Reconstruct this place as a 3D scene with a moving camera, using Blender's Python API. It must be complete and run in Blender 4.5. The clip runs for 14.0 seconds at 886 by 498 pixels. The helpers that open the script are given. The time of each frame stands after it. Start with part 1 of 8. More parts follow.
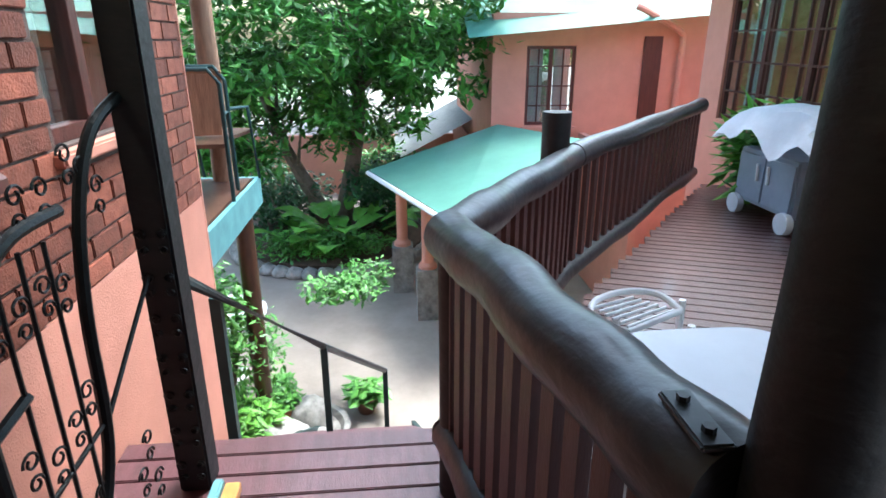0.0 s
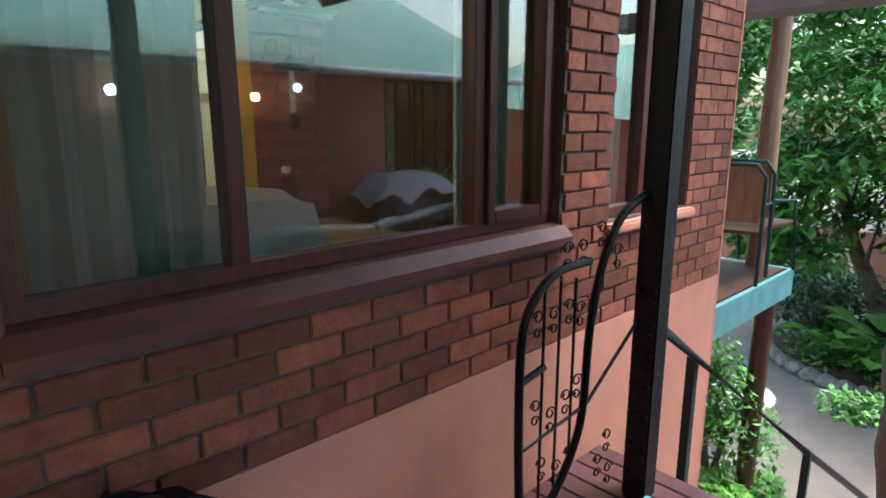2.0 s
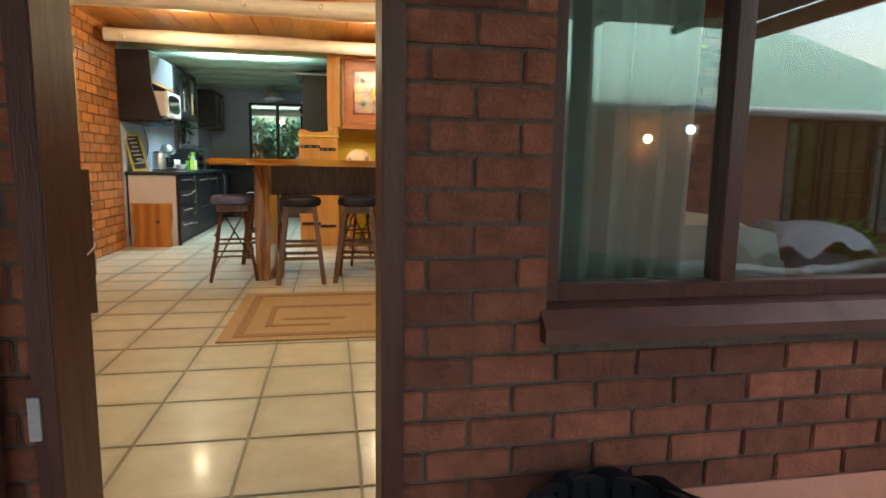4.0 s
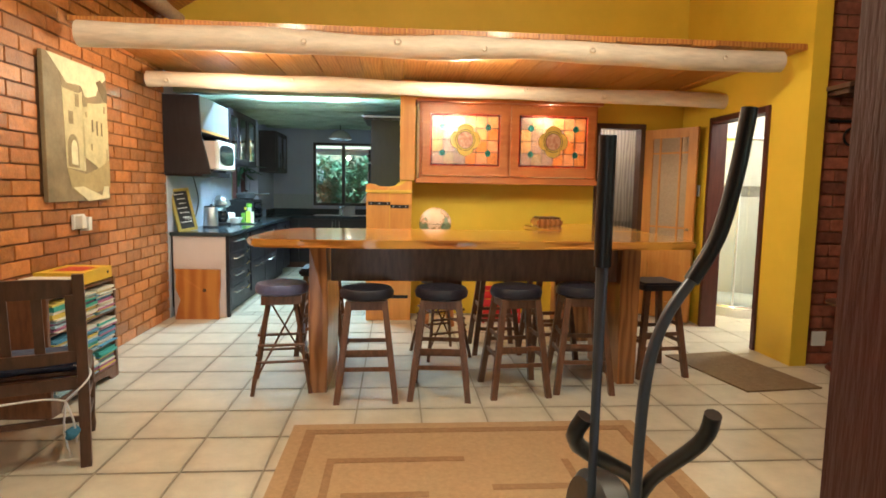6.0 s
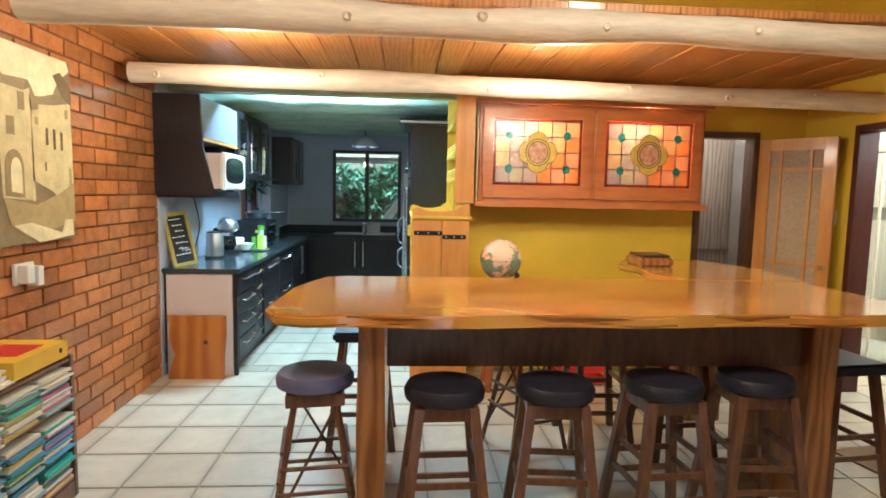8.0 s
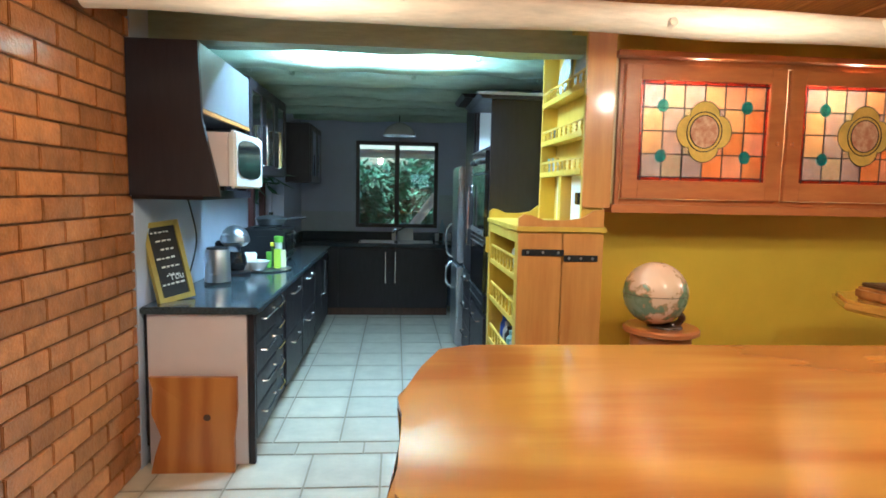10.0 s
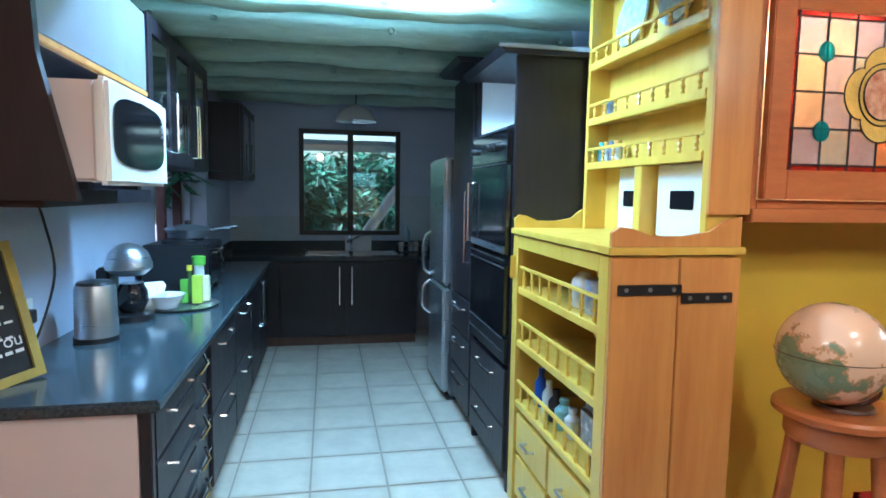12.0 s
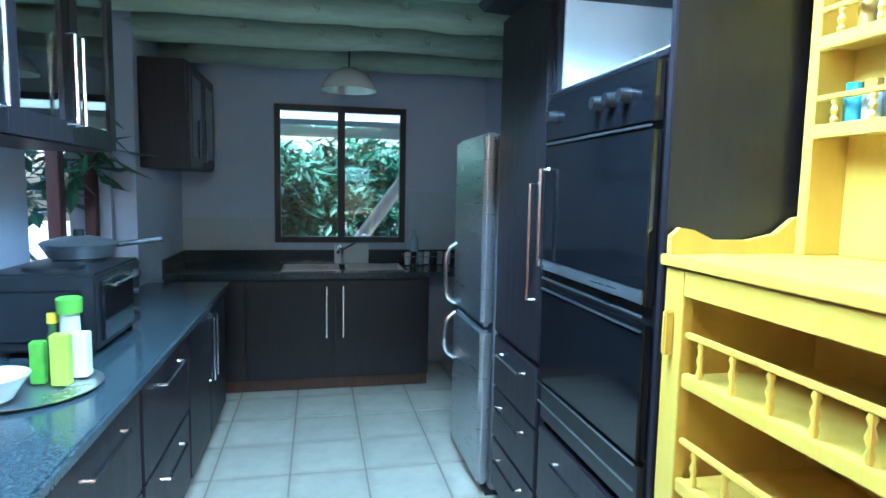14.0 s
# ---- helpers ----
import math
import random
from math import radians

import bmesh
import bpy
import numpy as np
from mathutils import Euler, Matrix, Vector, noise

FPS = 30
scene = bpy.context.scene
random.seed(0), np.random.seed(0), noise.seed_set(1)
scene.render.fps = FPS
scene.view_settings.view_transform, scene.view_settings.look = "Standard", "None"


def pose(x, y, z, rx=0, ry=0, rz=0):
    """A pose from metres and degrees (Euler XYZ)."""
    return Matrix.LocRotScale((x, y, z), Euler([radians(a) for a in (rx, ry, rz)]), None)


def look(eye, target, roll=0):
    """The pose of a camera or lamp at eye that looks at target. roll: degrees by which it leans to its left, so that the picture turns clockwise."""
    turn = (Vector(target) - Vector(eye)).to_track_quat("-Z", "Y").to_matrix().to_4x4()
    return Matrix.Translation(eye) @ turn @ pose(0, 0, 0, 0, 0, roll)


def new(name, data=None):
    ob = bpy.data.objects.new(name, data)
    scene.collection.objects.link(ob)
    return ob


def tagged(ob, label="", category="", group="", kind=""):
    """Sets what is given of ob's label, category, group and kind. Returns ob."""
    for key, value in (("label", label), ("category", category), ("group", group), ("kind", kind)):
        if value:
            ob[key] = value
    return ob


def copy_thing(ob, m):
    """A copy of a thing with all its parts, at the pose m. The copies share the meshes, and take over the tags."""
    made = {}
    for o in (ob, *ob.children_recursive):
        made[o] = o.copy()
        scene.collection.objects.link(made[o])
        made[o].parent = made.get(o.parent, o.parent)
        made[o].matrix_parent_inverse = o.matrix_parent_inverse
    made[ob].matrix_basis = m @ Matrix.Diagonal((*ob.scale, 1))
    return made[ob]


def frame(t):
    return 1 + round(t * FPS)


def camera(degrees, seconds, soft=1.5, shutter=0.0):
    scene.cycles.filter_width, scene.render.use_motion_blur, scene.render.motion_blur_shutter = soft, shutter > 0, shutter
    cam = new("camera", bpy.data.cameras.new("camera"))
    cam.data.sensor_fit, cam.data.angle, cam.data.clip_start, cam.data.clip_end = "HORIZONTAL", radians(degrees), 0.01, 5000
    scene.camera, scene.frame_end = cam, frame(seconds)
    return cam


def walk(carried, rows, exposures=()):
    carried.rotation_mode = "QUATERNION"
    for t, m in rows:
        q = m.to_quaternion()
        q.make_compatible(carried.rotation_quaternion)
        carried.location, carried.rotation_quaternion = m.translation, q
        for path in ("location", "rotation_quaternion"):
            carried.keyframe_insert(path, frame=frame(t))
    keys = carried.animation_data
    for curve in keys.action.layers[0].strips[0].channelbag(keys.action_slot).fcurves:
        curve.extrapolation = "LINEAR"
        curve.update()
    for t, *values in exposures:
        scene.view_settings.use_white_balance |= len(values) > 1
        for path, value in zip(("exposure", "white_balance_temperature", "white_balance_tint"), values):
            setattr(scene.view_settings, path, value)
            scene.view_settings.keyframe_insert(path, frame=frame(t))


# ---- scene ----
cam = camera(73.7, 14.0, soft=1.7, shutter=0.0)
PATH = [
    (0, (3.289, -1.092, 0.961), (5.166, -1.259, 0.292), -0.1),
    (0.5, (3.138, -1.204, 0.968), (5.03, -0.978, 0.361), 0.0),
    (1, (3.005, -1.308, 1.031), (4.819, -0.681, 0.468), 0.4),
    (1.5, (2.924, -1.437, 1.072), (4.527, -0.341, 0.594), 0.2),
    (2, (2.831, -1.501, 1.096), (4.17, -0.077, 0.673), -0.1),
    (2.5, (2.689, -1.542, 1.123), (3.764, 0.095, 0.721), -0.4),
    (3, (2.621, -1.638, 1.077), (3.396, 0.177, 0.751), -0.2),
    (3.5, (2.537, -1.603, 1.048), (3.068, 0.304, 0.76), 0.2),
    (4, (2.421, -1.425, 1.016), (2.788, 0.522, 0.739), 0.9),
    (4.2, (2.403, -1.262, 1.058), (2.699, 0.694, 0.764), 0.3),
    (6.3, (2.303, 0.09, 1.424), (2.462, 2.074, 1.229), 1.0),
    (6.5, (2.267, 0.21, 1.451), (2.431, 2.194, 1.255), 1.0),
    (7, (2.21, 0.559, 1.531), (2.356, 2.544, 1.338), 1.1),
    (7.5, (2.082, 0.892, 1.558), (2.237, 2.877, 1.367), 1.1),
    (8, (1.954, 1.306, 1.569), (2.092, 3.291, 1.376), 1.2),
    (8.5, (1.764, 1.733, 1.555), (1.896, 3.719, 1.363), 1.2),
    (11, (1.205, 3.679, 1.549), (1.466, 5.652, 1.353), 1.0),
    (11.5, (1.138, 3.995, 1.516), (1.485, 5.955, 1.325), 1.1),
    (12, (1.13, 4.349, 1.54), (1.515, 6.303, 1.349), 0.9),
    (12.5, (1.125, 4.724, 1.518), (1.555, 6.668, 1.326), 1.0),
    (13, (1.138, 5.094, 1.522), (1.622, 7.023, 1.314), 0.9),
    (13.5, (1.158, 5.475, 1.519), (1.638, 7.405, 1.334), 1.0),
    (14, (1.187, 5.822, 1.519), (1.601, 7.768, 1.32), 1.1),
]
EXPO = ((0, 2.4, 5500, 2), (1.0, 1.85, 5350, 0), (2.0, 1.75, 5700, 3), (3.0, 1.95, 6100, 4), (4.2, 2.2, 6400, 2), (6.3, 2.65, 5600, 2),
        (9, 2.3, 5300, 4), (11, 2.05, 5000, 6), (12.5, 2.25, 4600, 8), (14, 2.85, 4700, 7))
# ---- light and exposure ----
walk(cam, [(t, look(eye, target, roll)) for t, eye, target, roll in PATH],
     exposures=EXPO)

world = bpy.data.worlds.new("world")
scene.world = world
world.use_nodes = True
wn = world.node_tree
sky = wn.nodes.new("ShaderNodeTexSky")
sky.sky_type = "NISHITA"
sky.sun_disc = False
sky.sun_elevation = radians(66)
sky.sun_rotation = radians(130)
sky.air_density, sky.dust_density = 1.5, 4.0
wn.links.new(sky.outputs[0], wn.nodes["Background"].inputs[0])
wn.nodes["Background"].inputs[1].default_value = 0.15

sun = new("sun", bpy.data.lights.new("sun", "SUN"))
sun.data.energy, sun.data.angle, sun.data.color = 1.4, radians(22), (1, 0.98, 0.95)
sun.matrix_world = look((10.8, -4.2, 20), (4, 1.5, 0))


def lamp(name, kind, loc, target, energy, color, size=0.3, size_y=None):
    data = bpy.data.lights.new(name, kind)
    data.energy, data.color = energy, color
    if kind == "AREA":
        data.size = size
        if size_y:
            data.shape, data.size_y = "RECTANGLE", size_y
    else:
        data.shadow_soft_size = size
    ob = new(name, data)
    ob.matrix_world = look(loc, target)
    return ob


WARM = (1.0, 0.82, 0.55)
lamp("loft_light", "POINT", (2.9, 4.95, 2.22), (2.9, 4.95, 0), 8, WARM, 0.06)
lamp("loft_light", "POINT", (1.0, 4.95, 2.22), (1, 4.95, 0), 7, WARM, 0.06)
lamp("room_light", "POINT", (3.4, 2.7, 3.1), (3.4, 2.7, 0), 21, WARM, 0.12)
lamp("room_light", "POINT", (1.2, 2.2, 3.1), (1.2, 2.2, 0), 22, WARM, 0.12)
lamp("entrance_light", "SPOT", (2.2, 1.0, 2.6), (2.2, 1.0, 0), 5, (0.85, 1.0, 0.62), 0.08)
lamp("kitchen_tube", "AREA", (1.25, 7.05, 2.6), (1.25, 7.05, 0), 23, (0.62, 0.88, 1.0), 1.2, 0.06)
lamp("bathroom_light", "POINT", (6.6, 5.6, 2.3), (6.6, 5.6, 0), 22, (1.0, 0.93, 0.8), 0.1)
lamp("passage_light", "POINT", (4.8, 6.95, 2.35), (4.8, 6.95, 0), 5, (1.0, 0.88, 0.8), 0.1)
for cx in (3.05, 3.98):
    lamp("cabinet_light", "POINT", (cx, 6.22, 2.22), (cx, 6.22, 0), 2.4, (1, 0.75, 0.55), 0.02)


# ---- materials ----
def mat(name, color, rough=0.6, metal=0.0, vary=0.0, scale=8.0, bump=0.0, bscale=60.0, color2=None, obj=0.0,
        island=0.0, stretch=(1, 1, 1), coat=0.0, emit=0.0, alpha=1.0, trans=0.0, wave=None, ecol=None):
    m = bpy.data.materials.new(name)
    m.use_nodes = True
    nt = m.node_tree
    b = nt.nodes["Principled BSDF"]
    b.inputs["Roughness"].default_value = rough
    b.inputs["Metallic"].default_value = metal
    b.inputs["Coat Weight"].default_value = coat
    b.inputs["Coat Roughness"].default_value = 0.12
    b.inputs["Transmission Weight"].default_value = trans
    b.inputs["Base Color"].default_value = (*color, 1)
    if emit:
        b.inputs["Emission Color"].default_value = (*(ecol or color), 1)
        b.inputs["Emission Strength"].default_value = emit
    tc = nt.nodes.new("ShaderNodeNewGeometry")
    mp = nt.nodes.new("ShaderNodeMapping")
    mp.inputs["Scale"].default_value = stretch
    nt.links.new(tc.outputs["Position"], mp.inputs["Vector"])
    if vary or color2:
        n1 = nt.nodes.new("ShaderNodeTexNoise")
        n1.inputs["Scale"].default_value = scale
        n1.inputs["Detail"].default_value = 6
        n1.inputs["Roughness"].default_value = 0.65
        nt.links.new(mp.outputs[0], n1.inputs["Vector"])
        src = n1.outputs["Fac"]
        if wave:
            w = nt.nodes.new("ShaderNodeTexWave")
            w.inputs["Scale"].default_value = wave
            w.inputs["Distortion"].default_value = 9
            w.inputs["Detail"].default_value = 3
            w.inputs["Detail Scale"].default_value = 1.2
            nt.links.new(mp.outputs[0], w.inputs["Vector"])
            mx = nt.nodes.new("ShaderNodeMath")
            mx.operation = "MULTIPLY_ADD"
            mx.inputs[1].default_value = 0.45
            nt.links.new(w.outputs["Fac"], mx.inputs[0])
            m2 = nt.nodes.new("ShaderNodeMath")
            m2.operation = "MULTIPLY"
            m2.inputs[1].default_value = 0.6
            nt.links.new(src, m2.inputs[0])
            nt.links.new(m2.outputs[0], mx.inputs[2])
            src = mx.outputs[0]
        ramp = nt.nodes.new("ShaderNodeValToRGB")
        ramp.color_ramp.elements[0].position = 0.3
        ramp.color_ramp.elements[1].position = 0.72
        c2 = color2 or tuple(max(0, c * (1 - vary)) for c in color)
        c1 = color if color2 else tuple(min(1, c * (1 + vary * 0.5)) for c in color)
        ramp.color_ramp.elements[0].color = (*c2, 1)
        ramp.color_ramp.elements[1].color = (*c1, 1)
        nt.links.new(src, ramp.inputs[0])
        out = ramp.outputs[0]
        if obj or island:
            hs = nt.nodes.new("ShaderNodeHueSaturation")
            mr = nt.nodes.new("ShaderNodeMapRange")
            if obj:
                oi = nt.nodes.new("ShaderNodeObjectInfo")
                nt.links.new(oi.outputs["Random"], mr.inputs[0])
            else:
                nt.links.new(tc.outputs["Random Per Island"], mr.inputs[0])
            k = obj or island
            mr.inputs[3].default_value, mr.inputs[4].default_value = 1 - k, 1 + k
            nt.links.new(mr.outputs[0], hs.inputs["Value"])
            nt.links.new(out, hs.inputs["Color"])
            out = hs.outputs[0]
        nt.links.new(out, b.inputs["Base Color"])
        rr = nt.nodes.new("ShaderNodeMapRange")
        rr.inputs[3].default_value, rr.inputs[4].default_value = min(1, rough * 1.2 + 0.02), rough * 0.8
        nt.links.new(n1.outputs["Fac"], rr.inputs[0])
        nt.links.new(rr.outputs[0], b.inputs["Roughness"])
    if bump:
        n2 = nt.nodes.new("ShaderNodeTexNoise")
        n2.inputs["Scale"].default_value = bscale
        n2.inputs["Detail"].default_value = 4
        nt.links.new(mp.outputs[0], n2.inputs["Vector"])
        bp = nt.nodes.new("ShaderNodeBump")
        bp.inputs["Strength"].default_value = bump
        bp.inputs["Distance"].default_value = 0.01
        nt.links.new(n2.outputs["Fac"], bp.inputs["Height"])
        nt.links.new(bp.outputs[0], b.inputs["Normal"])
    return m


BRICK_OUT = mat("brick_outside", (0.27, 0.08, 0.045), 0.75, vary=0.4, scale=14, bump=0.5, bscale=90, obj=0.38)
BRICK_OUT2 = mat("brick_outside_joined", (0.27, 0.085, 0.05), 0.75, vary=0.4, scale=14, bump=0.5, bscale=90, island=0.38)
BRICK_IN = mat("brick_inside", (0.44, 0.16, 0.045), 0.4, vary=0.35, scale=12, bump=0.4, bscale=70, obj=0.3, coat=0.35)
BRICK_IN2 = mat("brick_inside_joined", (0.44, 0.16, 0.045), 0.4, vary=0.35, scale=12, bump=0.4, bscale=70, island=0.3, coat=0.35)
MORTAR = mat("mortar", (0.13, 0.09, 0.075), 0.9, vary=0.3, scale=30, bump=0.5, bscale=150)
MORTAR_IN = mat("mortar_inside", (0.21, 0.1, 0.05), 0.8, vary=0.3, scale=30, bump=0.4, bscale=150)
PLASTER = mat("pink_plaster", (0.62, 0.27, 0.19), 0.8, vary=0.13, scale=2.2, bump=0.35, bscale=120)
YELLOW = mat("yellow_paint", (0.74, 0.5, 0.03), 0.55, vary=0.08, scale=2, bump=0.15, bscale=150)
GREYWALL = mat("grey_kitchen_paint", (0.5, 0.54, 0.66), 0.6, vary=0.08, scale=2, bump=0.12, bscale=150)
WHITEWALL = mat("white_wall", (0.75, 0.72, 0.66), 0.6, vary=0.05, scale=2)
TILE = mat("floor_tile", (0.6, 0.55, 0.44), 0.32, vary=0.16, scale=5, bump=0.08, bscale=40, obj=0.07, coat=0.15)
TILE2 = mat("floor_tile_joined", (0.6, 0.55, 0.44), 0.32, vary=0.16, scale=5, bump=0.08, bscale=40, island=0.07)
def dark_rims(m, colour, size=0.2):
    """A cloudy darker tone along the rims of square tiles, by each tile's own coordinates."""
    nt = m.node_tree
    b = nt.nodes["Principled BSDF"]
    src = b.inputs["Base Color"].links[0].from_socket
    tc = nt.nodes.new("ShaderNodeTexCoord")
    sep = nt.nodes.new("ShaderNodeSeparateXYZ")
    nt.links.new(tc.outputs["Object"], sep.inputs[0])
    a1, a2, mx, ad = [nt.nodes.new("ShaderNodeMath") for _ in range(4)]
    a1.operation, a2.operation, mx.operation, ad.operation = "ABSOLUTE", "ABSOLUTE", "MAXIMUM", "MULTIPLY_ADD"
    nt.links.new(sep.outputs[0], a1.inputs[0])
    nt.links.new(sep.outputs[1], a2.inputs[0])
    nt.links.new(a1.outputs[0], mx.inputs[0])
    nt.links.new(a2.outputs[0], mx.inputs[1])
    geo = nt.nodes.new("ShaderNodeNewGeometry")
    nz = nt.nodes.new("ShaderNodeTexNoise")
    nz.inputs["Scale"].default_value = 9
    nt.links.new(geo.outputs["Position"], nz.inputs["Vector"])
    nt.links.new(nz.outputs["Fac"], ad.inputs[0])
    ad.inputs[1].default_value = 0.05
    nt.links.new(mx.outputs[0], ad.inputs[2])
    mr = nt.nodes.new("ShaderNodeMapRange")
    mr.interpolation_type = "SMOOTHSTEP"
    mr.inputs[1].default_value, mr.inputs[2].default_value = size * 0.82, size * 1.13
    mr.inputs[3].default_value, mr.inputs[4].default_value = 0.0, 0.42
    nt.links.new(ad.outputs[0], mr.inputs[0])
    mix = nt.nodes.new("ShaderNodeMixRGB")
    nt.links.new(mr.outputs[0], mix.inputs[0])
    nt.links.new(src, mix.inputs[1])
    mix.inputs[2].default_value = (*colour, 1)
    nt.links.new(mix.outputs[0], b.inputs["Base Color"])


dark_rims(TILE, (0.34, 0.3, 0.23))
GROUT = mat("grout", (0.34, 0.3, 0.23), 0.9, vary=0.2, scale=30)
FRAMEWOOD = mat("dark_red_frame", (0.085, 0.022, 0.016), 0.45, vary=0.35, scale=6, stretch=(6, 6, 0.7), bump=0.2, bscale=40)
BLACKWOOD = mat("black_stained_log", (0.009, 0.008, 0.011), 0.42, vary=0.4, scale=8, stretch=(1.5, 1.5, 3), bump=0.3, bscale=16, coat=0.15)
DECK = mat("wet_deck_board", (0.07, 0.035, 0.032), 0.32, vary=0.4, scale=5, stretch=(1, 6, 1), bump=0.3, bscale=50, island=0.2, obj=0.15, coat=0.4)
PURPLE = mat("red_purple_plank", (0.1, 0.034, 0.038), 0.4, vary=0.35, scale=5, stretch=(1, 6, 1), bump=0.3, bscale=50, coat=0.3, obj=0.15)
# darker copy of the black log, the posts' backlit shade put into the colour
POST_BACKLIT = mat("backlit_black_log", (0.004, 0.0035, 0.005), 0.6, vary=0.4, scale=8, stretch=(1.5, 1.5, 3), bump=0.3, bscale=16)
BALUSTER = mat("red_brown_baluster", (0.06, 0.018, 0.016), 0.45, vary=0.35, scale=6, stretch=(5, 5, 0.8), bump=0.2, bscale=50)
IRON = mat("black_iron", (0.015, 0.017, 0.018), 0.35, metal=0.6, vary=0.3, scale=20, bump=0.2, bscale=100)
GREENSTEEL = mat("dark_green_steel", (0.02, 0.06, 0.06), 0.45, metal=0.2, vary=0.3, scale=12)
TEAL = mat("teal_fascia", (0.13, 0.3, 0.31), 0.5, vary=0.25, scale=5)
GREENROOF = mat("green_roof", (0.26, 0.55, 0.42), 0.42, vary=0.12, scale=1.5)
RAILGREY = mat("grey_handrail", (0.06, 0.065, 0.07), 0.35, metal=0.5, vary=0.3, scale=20)
PINE = mat("orange_pine", (0.55, 0.24, 0.055), 0.4, vary=0.35, scale=4, stretch=(7, 1, 1), bump=0.15, bscale=30, color2=(0.4, 0.14, 0.03), island=0.12, wave=1.5, coat=0.2)
PINEV = mat("orange_pine_upright", (0.66, 0.33, 0.08), 0.35, vary=0.35, scale=2.5, stretch=(6, 6, 0.5), color2=(0.5, 0.2, 0.045), bump=0.1, bscale=30, coat=0.3)
# pine paled to carry the kitchen light falling on the cabinet side
BRIGHTPINE = mat("brightened_pine", (0.74, 0.6, 0.3), 0.4, scale=3, stretch=(6, 6, 0.6), color2=(0.58, 0.42, 0.17), coat=0.2)
REDPINE = mat("red_pine", (0.54, 0.2, 0.055), 0.35, scale=3, stretch=(1.2, 1.2, 5), color2=(0.4, 0.12, 0.035), bump=0.1, bscale=30, coat=0.3)
YPINE = mat("yellow_pine", (0.7, 0.5, 0.075), 0.38, scale=2.5, stretch=(5, 5, 0.5), color2=(0.62, 0.4, 0.045), bump=0.08, bscale=30, coat=0.25)
BARTOP = mat("varnished_slab", (0.68, 0.35, 0.06), 0.15, scale=2.5, stretch=(0.7, 5, 3), color2=(0.52, 0.21, 0.035), wave=0.35, coat=0.8)
BARLEG = mat("varnished_slab_leg", (0.4, 0.17, 0.05), 0.3, scale=3, stretch=(5, 5, 0.8), color2=(0.22, 0.08, 0.02), wave=1.2, coat=0.4)
DARKWOOD = mat("dark_brown_wood", (0.09, 0.04, 0.022), 0.4, vary=0.4, scale=5, stretch=(5, 5, 0.9), bump=0.15, bscale=40, coat=0.2)
STOOLWOOD = mat("worn_brown_wood", (0.17, 0.075, 0.038), 0.4, vary=0.45, scale=7, stretch=(5, 5, 0.9), bump=0.15, bscale=40, coat=0.2)
BOARDWOOD = mat("grained_board", (0.5, 0.2, 0.04), 0.35, scale=3, stretch=(7, 7, 0.9), color2=(0.36, 0.11, 0.02), wave=0.35, coat=0.4)
LOG = mat("pale_pole", (0.72, 0.62, 0.5), 0.55, vary=0.2, scale=5, stretch=(1, 6, 6), bump=0.4, bscale=14)
# pale pole with the kitchen's green light put into the colour
GREENLITLOG = mat("green_lit_pole", (0.38, 0.47, 0.36), 0.55, vary=0.2, scale=5, stretch=(1, 6, 6), bump=0.4, bscale=14)
POLE = mat("brown_pole", (0.3, 0.17, 0.1), 0.7, vary=0.35, scale=6, stretch=(5, 5, 0.8), bump=0.4, bscale=25)
ESPRESSO = mat("espresso_cabinet", (0.017, 0.013, 0.018), 0.42, vary=0.3, scale=6, stretch=(6, 6, 0.8), bump=0.1, bscale=40)
GREYDOOR = mat("grey_laminate", (0.2, 0.2, 0.215), 0.35, vary=0.05, scale=5)
PINKPANEL = mat("pinkish_white_panel", (0.66, 0.56, 0.55), 0.5, vary=0.05, scale=3)
GRANITE = mat("dark_granite", (0.008, 0.012, 0.016), 0.14, scale=90, color2=(0.075, 0.1, 0.115), coat=0.0)
STEEL = mat("brushed_steel", (0.55, 0.57, 0.6), 0.28, metal=0.9, vary=0.12, scale=4, stretch=(1, 1, 25))
CHROME = mat("chrome", (0.8, 0.8, 0.82), 0.22, metal=1.0)
BLACKGLASS = mat("black_glass", (0.008, 0.008, 0.01), 0.07, coat=0.5)
BLACK = mat("black_plastic", (0.014, 0.014, 0.016), 0.35, vary=0.2, scale=20)
WHITE = mat("white_plastic", (0.75, 0.75, 0.74), 0.35, vary=0.04, scale=6)
CERAMIC = mat("white_ceramic", (0.8, 0.8, 0.78), 0.12, vary=0.03, scale=4, coat=0.5)
CLOTH = mat("white_cloth", (0.72, 0.73, 0.76), 0.85, vary=0.12, scale=6, bump=0.3, bscale=160)
CURTAIN = mat("grey_curtain", (0.5, 0.54, 0.52), 0.85, vary=0.1, scale=5, bump=0.2, bscale=200)
LEATHER = mat("blue_black_leather", (0.02, 0.02, 0.035), 0.38, vary=0.25, scale=20, bump=0.3, bscale=120)
BLUELEATHER = mat("worn_blue_leather", (0.13, 0.14, 0.28), 0.42, vary=0.2, scale=14, bump=0.3, bscale=120)
GROUND = mat("courtyard_paving", (0.3, 0.245, 0.2), 0.6, vary=0.3, scale=1.2, bump=0.3, bscale=25)
SOIL = mat("soil", (0.08, 0.05, 0.03), 0.95, vary=0.4, scale=10)
STONE = mat("rough_stone", (0.28, 0.26, 0.23), 0.85, vary=0.5, scale=9, bump=0.8, bscale=18, island=0.2)
BARK = mat("bark", (0.2, 0.16, 0.12), 0.85, vary=0.4, scale=10, bump=0.7, bscale=30)
LEAF = mat("leaf", (0.11, 0.3, 0.04), 0.45, vary=0.5, scale=1.3, island=0.45)
